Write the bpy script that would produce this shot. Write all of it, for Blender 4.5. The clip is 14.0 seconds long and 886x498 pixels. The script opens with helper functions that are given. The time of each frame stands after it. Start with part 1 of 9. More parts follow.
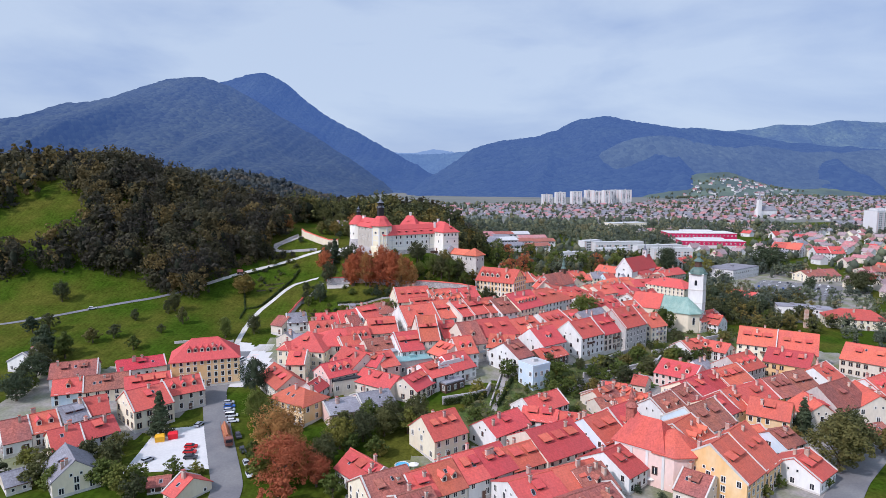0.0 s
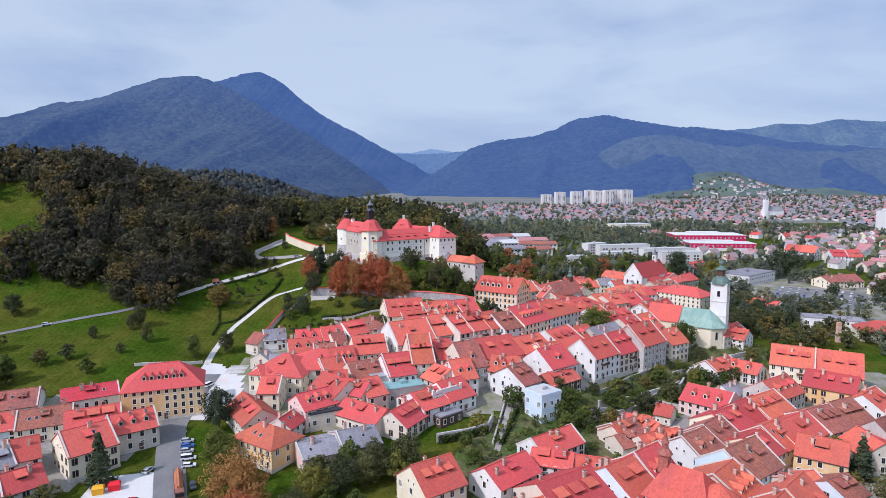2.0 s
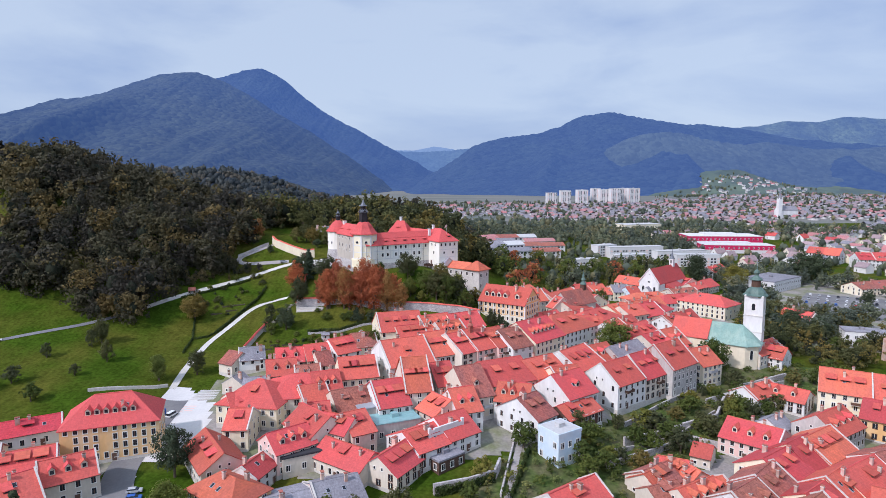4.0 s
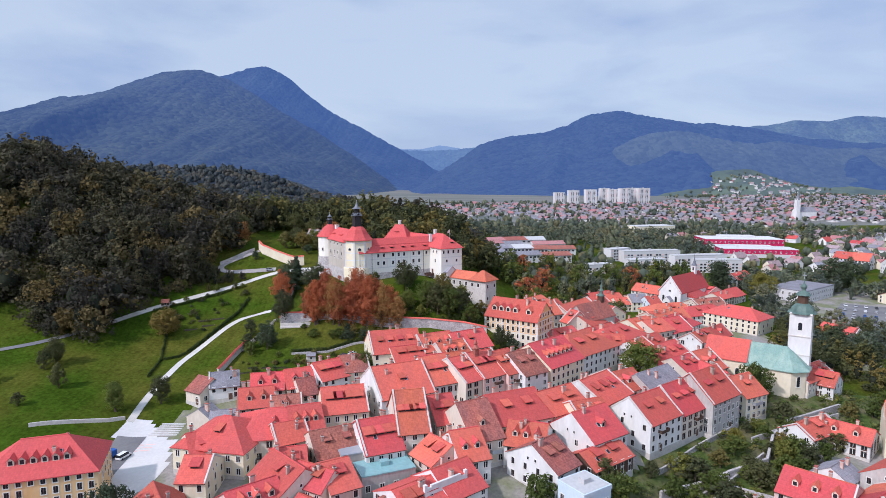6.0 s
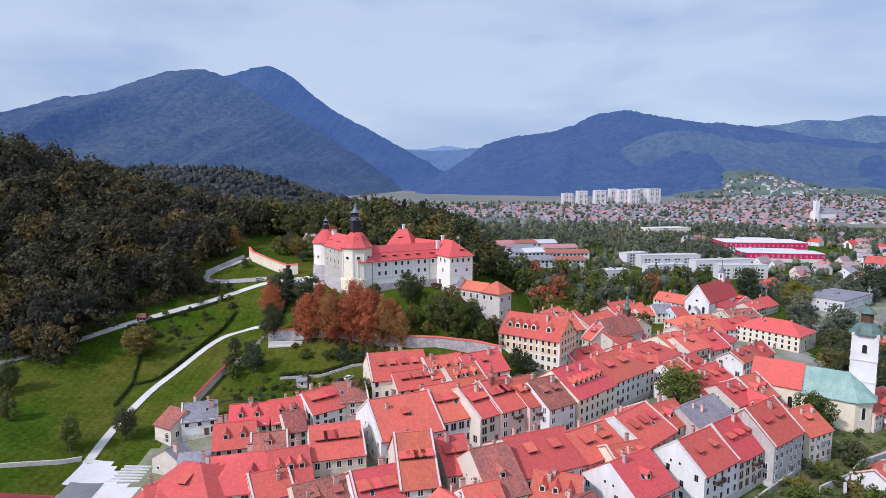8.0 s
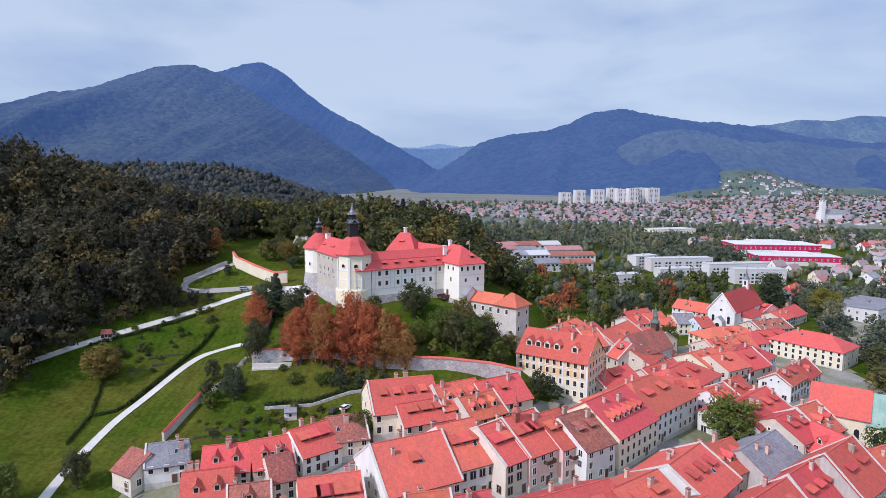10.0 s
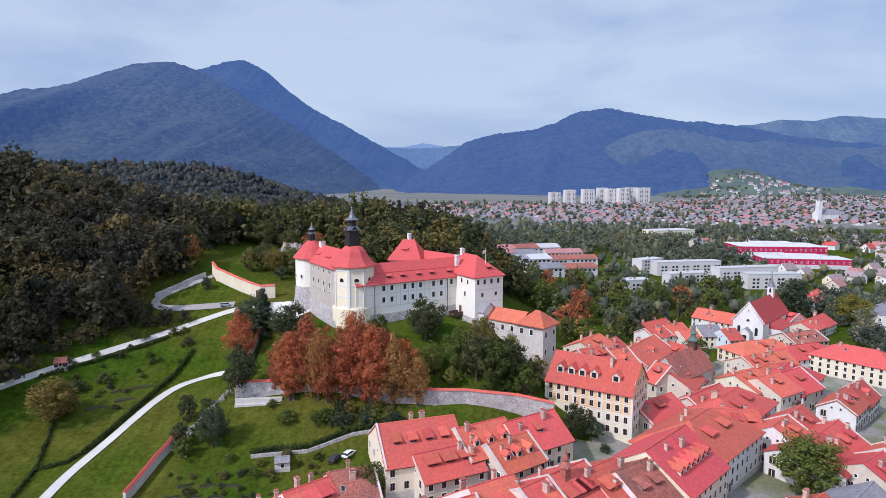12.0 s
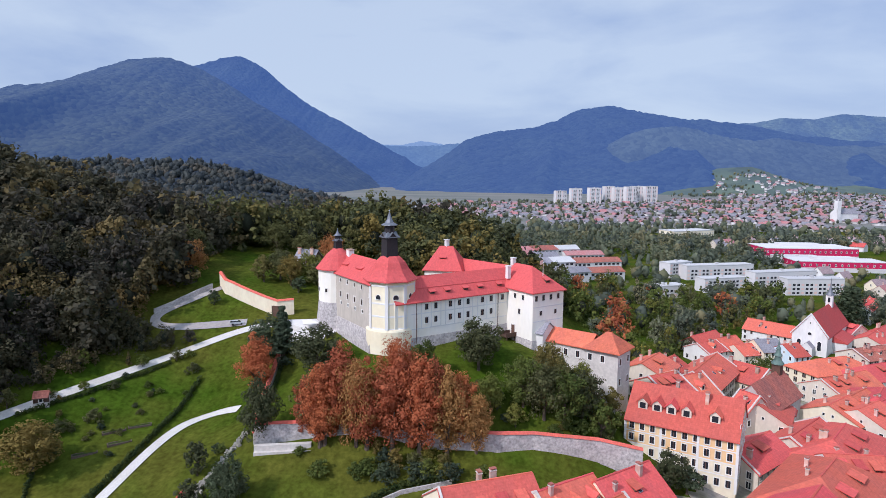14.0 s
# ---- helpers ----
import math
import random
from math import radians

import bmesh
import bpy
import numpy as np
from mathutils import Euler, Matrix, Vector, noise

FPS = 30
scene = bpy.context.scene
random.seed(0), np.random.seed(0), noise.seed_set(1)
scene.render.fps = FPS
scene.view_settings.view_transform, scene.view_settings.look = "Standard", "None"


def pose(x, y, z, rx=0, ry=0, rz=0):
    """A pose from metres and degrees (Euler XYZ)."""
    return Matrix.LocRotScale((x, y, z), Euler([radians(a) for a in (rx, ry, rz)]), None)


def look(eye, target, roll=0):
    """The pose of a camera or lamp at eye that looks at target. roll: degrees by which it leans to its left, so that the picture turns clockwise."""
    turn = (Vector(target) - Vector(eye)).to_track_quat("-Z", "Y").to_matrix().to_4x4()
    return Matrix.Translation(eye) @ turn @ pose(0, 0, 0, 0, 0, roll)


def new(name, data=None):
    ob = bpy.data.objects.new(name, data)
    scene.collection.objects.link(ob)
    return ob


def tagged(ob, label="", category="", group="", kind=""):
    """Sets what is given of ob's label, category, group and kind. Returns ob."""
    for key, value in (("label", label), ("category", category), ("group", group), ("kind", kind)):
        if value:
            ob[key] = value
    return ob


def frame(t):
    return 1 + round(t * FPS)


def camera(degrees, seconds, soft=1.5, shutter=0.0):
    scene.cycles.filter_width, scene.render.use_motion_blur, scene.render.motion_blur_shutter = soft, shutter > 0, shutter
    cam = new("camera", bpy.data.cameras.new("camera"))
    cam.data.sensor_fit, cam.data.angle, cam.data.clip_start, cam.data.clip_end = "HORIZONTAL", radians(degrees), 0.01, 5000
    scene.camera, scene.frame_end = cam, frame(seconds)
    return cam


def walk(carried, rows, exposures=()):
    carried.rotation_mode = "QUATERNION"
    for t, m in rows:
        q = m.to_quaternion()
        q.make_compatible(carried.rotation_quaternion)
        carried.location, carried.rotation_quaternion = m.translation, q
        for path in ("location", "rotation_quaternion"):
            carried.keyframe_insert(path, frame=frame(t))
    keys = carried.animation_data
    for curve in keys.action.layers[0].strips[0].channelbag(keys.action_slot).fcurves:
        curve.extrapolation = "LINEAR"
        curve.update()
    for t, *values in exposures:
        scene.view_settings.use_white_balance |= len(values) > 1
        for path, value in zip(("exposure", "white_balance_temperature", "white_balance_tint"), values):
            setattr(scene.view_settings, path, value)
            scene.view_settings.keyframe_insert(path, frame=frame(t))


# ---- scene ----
cam = camera(71.9, 14.0, soft=0.6)
PATH = [
    (0, (1.518, -0.035, 83.505), (1.507, 1.953, 83.285), -0.0),
    (0.5, (1.781, 8.429, 83.533), (1.774, 10.417, 83.313), -0.1),
    (1, (2.04, 16.952, 83.582), (2.035, 18.94, 83.362), -0.1),
    (1.5, (2.301, 25.569, 83.643), (2.296, 27.557, 83.424), -0.2),
    (2, (2.556, 34.258, 83.697), (2.552, 36.246, 83.477), -0.1),
    (2.5, (2.845, 42.97, 83.741), (2.839, 44.957, 83.52), -0.1),
    (3, (3.164, 51.642, 83.796), (3.156, 53.63, 83.573), -0.1),
    (5.5, (4.793, 94.724, 84.339), (4.766, 96.71, 84.109), 0.1),
    (6, (5.047, 103.155, 84.404), (5.015, 105.142, 84.174), 0.1),
    (6.5, (5.081, 111.365, 84.437), (5.044, 113.351, 84.208), 0.1),
    (7, (4.772, 119.249, 84.435), (4.731, 121.235, 84.206), 0.1),
    (7.5, (4.017, 126.809, 84.39), (3.973, 128.795, 84.161), 0.1),
    (8, (2.875, 134.301, 84.328), (2.827, 136.287, 84.099), 0.1),
    (10.5, (-6.238, 173.169, 83.815), (-6.255, 175.155, 83.581), 0.3),
    (11, (-8.582, 181.06, 83.785), (-8.585, 183.046, 83.551), 0.2),
    (11.5, (-11.329, 189.019, 83.766), (-11.295, 191.005, 83.531), 0.3),
    (12, (-14.467, 197.001, 83.748), (-14.437, 198.987, 83.514), 0.3),
    (12.5, (-17.944, 204.959, 83.688), (-17.917, 206.945, 83.452), 0.3),
    (13, (-21.757, 212.917, 83.614), (-21.732, 214.903, 83.376), 0.3),
    (13.5, (-25.8, 220.865, 83.526), (-25.767, 222.851, 83.288), 0.4),
    (14, (-29.975, 228.813, 83.441), (-29.933, 230.798, 83.201), 0.4),
]
walk(cam, [(t, look(eye, target, roll)) for t, eye, target, roll in PATH], [(0, 0.24, 5950, 21), (14, 0.24, 5950, 21)])

# ---------------------------------------------------------------- light
SUN_FROM = Vector((-0.76, -0.58, 0.86)).normalized()
world = bpy.data.worlds.new("overcast_sky")
scene.world = world
world.use_nodes = True
wn, wl = world.node_tree.nodes, world.node_tree.links
wn.clear()
w_out, w_bg = wn.new("ShaderNodeOutputWorld"), wn.new("ShaderNodeBackground")
w_sky = wn.new("ShaderNodeTexSky")
w_sky.sky_type, w_sky.sun_disc = "NISHITA", False
w_sky.sun_elevation = math.asin(SUN_FROM.z)
w_sky.sun_rotation = math.atan2(SUN_FROM.x, SUN_FROM.y)
w_co, w_map = wn.new("ShaderNodeTexCoord"), wn.new("ShaderNodeMapping")
w_map.inputs["Scale"].default_value = (1.0, 1.0, 3.4)
w_n1, w_n2 = wn.new("ShaderNodeTexNoise"), wn.new("ShaderNodeTexNoise")
w_n1.inputs["Scale"].default_value, w_n1.inputs["Detail"].default_value, w_n1.inputs["Roughness"].default_value = 2.6, 6.0, 0.55
w_n1.inputs["Distortion"].default_value = 0.3
w_n2.inputs["Scale"].default_value, w_n2.inputs["Detail"].default_value = 1.7, 3.0
w_r1 = wn.new("ShaderNodeValToRGB")
w_r1.color_ramp.elements[0].position, w_r1.color_ramp.elements[0].color = 0.40, (0.36, 0.49, 0.675, 1)
w_r1.color_ramp.elements[1].position, w_r1.color_ramp.elements[1].color = 0.57, (0.575, 0.70, 0.785, 1)
w_scale = wn.new("ShaderNodeVectorMath")
w_scale.operation = "SCALE"
w_scale.inputs["Scale"].default_value = 0.10
w_mix, w_add = wn.new("ShaderNodeMix"), wn.new("ShaderNodeMath")
w_mix.data_type = "RGBA"
w_mix.inputs["Factor"].default_value = 0.86
w_add.operation = "MULTIPLY_ADD"
w_add.inputs[1].default_value, w_add.inputs[2].default_value = 0.5, 0.0
w_sum = wn.new("ShaderNodeMath")
w_half = wn.new("ShaderNodeMath")
w_half.operation, w_half.inputs[1].default_value = "MULTIPLY", 0.5
wl.new(w_co.outputs["Generated"], w_map.inputs["Vector"])
wl.new(w_map.outputs["Vector"], w_n1.inputs["Vector"])
wl.new(w_map.outputs["Vector"], w_n2.inputs["Vector"])
wl.new(w_n1.outputs["Fac"], w_add.inputs[0])
wl.new(w_n2.outputs["Fac"], w_half.inputs[0])
wl.new(w_add.outputs[0], w_sum.inputs[0])
wl.new(w_half.outputs[0], w_sum.inputs[1])
wl.new(w_sum.outputs[0], w_r1.inputs["Fac"])
wl.new(w_sky.outputs["Color"], w_scale.inputs[0])
wl.new(w_scale.outputs["Vector"], w_mix.inputs["A"])
wl.new(w_r1.outputs["Color"], w_mix.inputs["B"])
# an overcast sky is brighter overhead and towards the sun than along the northern horizon
w_dot, w_lift, w_gain = wn.new("ShaderNodeVectorMath"), wn.new("ShaderNodeMapRange"), wn.new("ShaderNodeVectorMath")
w_dot.operation, w_gain.operation = "DOT_PRODUCT", "SCALE"
w_dot.inputs[1].default_value = Vector((SUN_FROM.x, SUN_FROM.y - 0.35, SUN_FROM.z)).normalized()
w_lift.interpolation_type = "SMOOTHSTEP"
w_lift.inputs["From Min"].default_value, w_lift.inputs["From Max"].default_value = -0.15, 1.0
w_lift.inputs["To Min"].default_value, w_lift.inputs["To Max"].default_value = 1.0, 1.85
wl.new(w_co.outputs["Generated"], w_dot.inputs[0])
wl.new(w_dot.outputs["Value"], w_lift.inputs["Value"])
wl.new(w_mix.outputs["Result"], w_gain.inputs[0])
wl.new(w_lift.outputs["Result"], w_gain.inputs["Scale"])
wl.new(w_gain.outputs["Vector"], w_bg.inputs["Color"])
wl.new(w_bg.outputs["Background"], w_out.inputs["Surface"])
w_bg.inputs["Strength"].default_value = 0.84

sun = new("sun", bpy.data.lights.new("sun", "SUN"))
sun.data.energy, sun.data.angle, sun.data.color = 2.75, radians(2.5), (1.0, 0.95, 0.88)
sun.matrix_basis = look(SUN_FROM * 300, (0, 0, 0))

# ---------------------------------------------------------------- materials


def material(name, base, rough=0.85, big=0.12, big_scale=0.15, fine=0.12, fine_scale=3.0, bump=0.3, rnd=0.0, metal=0.0, tint=None, stretch=(1, 1, 1)):
    """Surface with slow and fine variation of tone; tint is a second colour that blends in by patches, rnd a tone for each object."""
    m = bpy.data.materials.new(name)
    m.use_nodes = True
    n, l = m.node_tree.nodes, m.node_tree.links
    b = n["Principled BSDF"]
    b.inputs["Roughness"].default_value, b.inputs["Metallic"].default_value = rough, metal
    b.inputs["Specular IOR Level"].default_value = 0.25
    co, mp = n.new("ShaderNodeTexCoord"), n.new("ShaderNodeMapping")
    mp.inputs["Scale"].default_value = stretch
    l.new(co.outputs["Object"], mp.inputs["Vector"])
    n1, n2 = n.new("ShaderNodeTexNoise"), n.new("ShaderNodeTexNoise")
    n1.inputs["Scale"].default_value, n1.inputs["Detail"].default_value = big_scale, 4
    n2.inputs["Scale"].default_value, n2.inputs["Detail"].default_value = fine_scale, 3
    l.new(mp.outputs["Vector"], n1.inputs["Vector"])
    l.new(mp.outputs["Vector"], n2.inputs["Vector"])
    mx = n.new("ShaderNodeMix")
    mx.data_type = "RGBA"
    mx.inputs["A"].default_value = (*base, 1)
    mx.inputs["B"].default_value = (*(tint or base), 1)
    ramp = n.new("ShaderNodeMapRange")
    ramp.inputs["From Min"].default_value, ramp.inputs["From Max"].default_value = 0.38, 0.62
    l.new(n1.outputs["Fac"], ramp.inputs["Value"])
    l.new(ramp.outputs["Result"], mx.inputs["Factor"])
    val = n.new("ShaderNodeMath")
    val.operation, val.inputs[1].default_value, val.inputs[2].default_value = "MULTIPLY_ADD", 2 * big, 1 - big
    l.new(n1.outputs["Fac"], val.inputs[0])
    val2 = n.new("ShaderNodeMath")
    val2.operation, val2.inputs[1].default_value, val2.inputs[2].default_value = "MULTIPLY_ADD", 4 * fine, -2 * fine
    l.new(n2.outputs["Fac"], val2.inputs[0])
    s1 = n.new("ShaderNodeMath")
    l.new(val.outputs[0], s1.inputs[0])
    l.new(val2.outputs[0], s1.inputs[1])
    last = s1
    if rnd:
        oi, r = n.new("ShaderNodeObjectInfo"), n.new("ShaderNodeMath")
        r.operation, r.inputs[1].default_value, r.inputs[2].default_value = "MULTIPLY_ADD", 2 * rnd, -rnd
        l.new(oi.outputs["Random"], r.inputs[0])
        s2 = n.new("ShaderNodeMath")
        l.new(s1.outputs[0], s2.inputs[0])
        l.new(r.outputs[0], s2.inputs[1])
        last = s2
    hsv = n.new("ShaderNodeHueSaturation")
    if rnd:
        hue, rnd2 = n.new("ShaderNodeMapRange"), n.new("ShaderNodeTexWhiteNoise")
        rnd2.noise_dimensions = "1D"
        l.new(oi.outputs["Random"], rnd2.inputs["W"])
        hue.inputs["To Min"].default_value, hue.inputs["To Max"].default_value = 0.5 - 0.02 * rnd, 0.5 + 0.07 * rnd
        l.new(rnd2.outputs["Value"], hue.inputs["Value"])
        l.new(hue.outputs["Result"], hsv.inputs["Hue"])
    l.new(mx.outputs["Result"], hsv.inputs["Color"])
    l.new(last.outputs[0], hsv.inputs["Value"])
    l.new(hsv.outputs["Color"], b.inputs["Base Color"])
    if bump:
        bp = n.new("ShaderNodeBump")
        bp.inputs["Strength"].default_value, bp.inputs["Distance"].default_value = bump, 0.08
        l.new(n2.outputs["Fac"], bp.inputs["Height"])
        l.new(bp.outputs["Normal"], b.inputs["Normal"])
    return m


def tile_material(name, base, tint, rough=0.8, rnd=0.12, big=0.14, fine=0.14, seam=0.6):
    """Clay roof tiles: each tile its own tone, courses across the slope, weathered in patches and in streaks down the slope."""
    m = material(name, base, rough, big, 0.22, fine * 1.2, 2.6, 0.0, rnd, tint=tint, stretch=(1, 0.4, 0.4))
    n, l = m.node_tree.nodes, m.node_tree.links
    b = n["Principled BSDF"]
    co, mp = n.new("ShaderNodeTexCoord"), n.new("ShaderNodeMapping")
    mp.inputs["Scale"].default_value = (1.0, 0.8, 0.8)
    l.new(co.outputs["Object"], mp.inputs["Vector"])
    wv, vo, sep = n.new("ShaderNodeTexWave"), n.new("ShaderNodeTexVoronoi"), n.new("ShaderNodeSeparateColor")
    wv.bands_direction, wv.wave_profile = "Z", "SAW"
    wv.inputs["Scale"].default_value, wv.inputs["Distortion"].default_value = 0.9, 0.3
    vo.inputs["Scale"].default_value = 2.1
    l.new(co.outputs["Object"], wv.inputs["Vector"])
    l.new(mp.outputs["Vector"], vo.inputs["Vector"])
    l.new(vo.outputs["Color"], sep.inputs["Color"])
    old = b.inputs["Base Color"].links[0].from_socket
    tone, course, hsv = n.new("ShaderNodeMath"), n.new("ShaderNodeMath"), n.new("ShaderNodeHueSaturation")
    tone.operation, tone.inputs[1].default_value, tone.inputs[2].default_value = "MULTIPLY_ADD", 2.0 * fine, 1.0 - fine
    l.new(sep.outputs["Red"], tone.inputs[0])
    course.operation, course.inputs[1].default_value = "MULTIPLY_ADD", 0.9 * fine
    l.new(wv.outputs["Fac"], course.inputs[0])
    l.new(tone.outputs[0], course.inputs[2])
    l.new(old, hsv.inputs["Color"])
    l.new(course.outputs[0], hsv.inputs["Value"])
    l.new(hsv.outputs["Color"], b.inputs["Base Color"])
    bp = n.new("ShaderNodeBump")
    bp.inputs["Strength"].default_value, bp.inputs["Distance"].default_value = seam, 0.07
    l.new(wv.outputs["Fac"], bp.inputs["Height"])
    l.new(bp.outputs["Normal"], b.inputs["Normal"])
    return m


def leaf_material(name, a, c, d=None, cell=0.11, rough=0.65):
    """Leaves: tone changes from crown to crown and from leaf to leaf."""
    m = bpy.data.materials.new(name)
    m.use_nodes = True
    n, l = m.node_tree.nodes, m.node_tree.links
    b = n["Principled BSDF"]
    b.inputs["Roughness"].default_value, b.inputs["Specular IOR Level"].default_value = rough, 0.05
    geo, oi, co = n.new("ShaderNodeNewGeometry"), n.new("ShaderNodeObjectInfo"), n.new("ShaderNodeTexCoord")
    vo = n.new("ShaderNodeTexVoronoi")
    vo.inputs["Scale"].default_value = cell
    l.new(co.outputs["Object"], vo.inputs["Vector"])
    sep = n.new("ShaderNodeSeparateColor")
    l.new(vo.outputs["Color"], sep.inputs["Color"])
    ad = n.new("ShaderNodeMath")
    l.new(sep.outputs["Red"], ad.inputs[0])
    l.new(oi.outputs["Random"], ad.inputs[1])
    fr = n.new("ShaderNodeMath")
    fr.operation = "FRACT"
    l.new(ad.outputs[0], fr.inputs[0])
    ramp = n.new("ShaderNodeValToRGB")
    ramp.color_ramp.elements[0].color, ramp.color_ramp.elements[0].position = (*a, 1), 0.15
    ramp.color_ramp.elements[1].color, ramp.color_ramp.elements[1].position = (*c, 1), 0.72
    e = ramp.color_ramp.elements.new(0.97)
    e.color = (*(d or c), 1)
    l.new(fr.outputs[0], ramp.inputs["Fac"])
    hsv = n.new("ShaderNodeHueSaturation")
    val = n.new("ShaderNodeMath")
    val.operation, val.inputs[1].default_value, val.inputs[2].default_value = "MULTIPLY_ADD", 0.4, 0.82
    l.new(geo.outputs["Random Per Island"], val.inputs[0])
    l.new(val.outputs[0], hsv.inputs["Value"])
    l.new(ramp.outputs["Color"], hsv.inputs["Color"])
    l.new(hsv.outputs["Color"], b.inputs["Base Color"])
    tr, mix = n.new("ShaderNodeBsdfTranslucent"), n.new("ShaderNodeMixShader")
    l.new(hsv.outputs["Color"], tr.inputs["Color"])
    mix.inputs["Fac"].default_value = 0.3
    l.new(b.outputs["BSDF"], mix.inputs[1])
    l.new(tr.outputs["BSDF"], mix.inputs[2])
    l.new(mix.outputs["Shader"], n["Material Output"].inputs["Surface"])
    return m


def grass_material():
    """Mown meadow: green and straw patches, tufts and faint mowing bands."""
    m = material("meadow_grass", (0.040, 0.073, 0.006), 0.95, 0.25, 0.035, 0.34, 0.9, 0.9, tint=(0.073, 0.076, 0.012))
    n, l = m.node_tree.nodes, m.node_tree.links
    b = n["Principled BSDF"]
    b.inputs["Specular IOR Level"].default_value = 0.02
    old = b.inputs["Base Color"].links[0].from_socket
    co, nz, wv = n.new("ShaderNodeTexCoord"), n.new("ShaderNodeTexNoise"), n.new("ShaderNodeTexWave")
    nz.inputs["Scale"].default_value, nz.inputs["Detail"].default_value, nz.inputs["Roughness"].default_value = 0.16, 7, 0.75
    wv.inputs["Scale"].default_value, wv.inputs["Distortion"].default_value, wv.inputs["Detail"].default_value = 0.11, 2.5, 2
    l.new(co.outputs["Object"], nz.inputs["Vector"])
    l.new(co.outputs["Object"], wv.inputs["Vector"])
    v1, v2 = n.new("ShaderNodeMath"), n.new("ShaderNodeMath")
    v1.operation, v1.inputs[1].default_value, v1.inputs[2].default_value = "MULTIPLY_ADD", 1.5, 0.20
    v2.operation, v2.inputs[1].default_value = "MULTIPLY_ADD", 0.10
    l.new(nz.outputs["Fac"], v1.inputs[0])
    l.new(wv.outputs["Fac"], v2.inputs[0])
    l.new(v1.outputs[0], v2.inputs[2])
    hsv = n.new("ShaderNodeHueSaturation")
    l.new(old, hsv.inputs["Color"])
    l.new(v2.outputs[0], hsv.inputs["Value"])
    l.new(hsv.outputs["Color"], b.inputs["Base Color"])
    return m


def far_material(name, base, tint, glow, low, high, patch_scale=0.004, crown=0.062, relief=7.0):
    """Distant wooded slopes, a backdrop kilometres off: crowns as relief, paler growth in patches; haze is put in as
    blue emission, from low at the foot to high at the crest.
    """
    m = bpy.data.materials.new(name)
    m.use_nodes = True
    n, l = m.node_tree.nodes, m.node_tree.links
    b = n["Principled BSDF"]
    b.inputs["Roughness"].default_value, b.inputs["Specular IOR Level"].default_value = 0.95, 0.1
    co, big, mid, vo = n.new("ShaderNodeTexCoord"), n.new("ShaderNodeTexNoise"), n.new("ShaderNodeTexNoise"), n.new("ShaderNodeTexVoronoi")
    big.inputs["Scale"].default_value, big.inputs["Detail"].default_value, big.inputs["Roughness"].default_value = patch_scale, 6, 0.6
    mid.inputs["Scale"].default_value, mid.inputs["Detail"].default_value = 0.02, 4
    vo.inputs["Scale"].default_value = crown
    for t in (big, mid, vo):
        l.new(co.outputs["Object"], t.inputs["Vector"])
    rg = n.new("ShaderNodeMapRange")
    rg.inputs["From Min"].default_value, rg.inputs["From Max"].default_value = 0.40, 0.64
    l.new(big.outputs["Fac"], rg.inputs["Value"])
    mx, hs = n.new("ShaderNodeMix"), n.new("ShaderNodeHueSaturation")
    mx.data_type = "RGBA"
    mx.inputs["A"].default_value, mx.inputs["B"].default_value = (*base, 1), (*tint, 1)
    l.new(rg.outputs["Result"], mx.inputs["Factor"])
    sep, tone, tone2 = n.new("ShaderNodeSeparateColor"), n.new("ShaderNodeMath"), n.new("ShaderNodeMath")
    l.new(vo.outputs["Color"], sep.inputs["Color"])
    tone.operation, tone.inputs[1].default_value, tone.inputs[2].default_value = "MULTIPLY_ADD", 0.7, 0.35
    l.new(sep.outputs["Red"], tone.inputs[0])
    tone2.operation, tone2.inputs[1].default_value = "MULTIPLY_ADD", 0.6
    l.new(mid.outputs["Fac"], tone2.inputs[0])
    l.new(tone.outputs[0], tone2.inputs[2])
    l.new(mx.outputs["Result"], hs.inputs["Color"])
    l.new(tone2.outputs[0], hs.inputs["Value"])
    l.new(hs.outputs["Color"], b.inputs["Base Color"])
    inv, bp = n.new("ShaderNodeMath"), n.new("ShaderNodeBump")
    inv.operation, inv.inputs[1].default_value, inv.inputs[2].default_value = "MULTIPLY_ADD", -1.0, 1.0
    l.new(vo.outputs["Distance"], inv.inputs[0])
    bp.inputs["Strength"].default_value, bp.inputs["Distance"].default_value = 0.7, relief
    l.new(inv.outputs[0], bp.inputs["Height"])
    l.new(bp.outputs["Normal"], b.inputs["Normal"])
    z, haze_strength = n.new("ShaderNodeSeparateXYZ"), n.new("ShaderNodeMapRange")
    haze_strength.inputs["From Min"].default_value, haze_strength.inputs["From Max"].default_value = 0.0, 480.0
    haze_strength.inputs["To Min"].default_value, haze_strength.inputs["To Max"].default_value = low, high
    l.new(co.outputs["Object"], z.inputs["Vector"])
    l.new(z.outputs["Z"], haze_strength.inputs["Value"])
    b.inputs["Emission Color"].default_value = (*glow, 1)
    l.new(haze_strength.outputs["Result"], b.inputs["Emission Strength"])
    return m


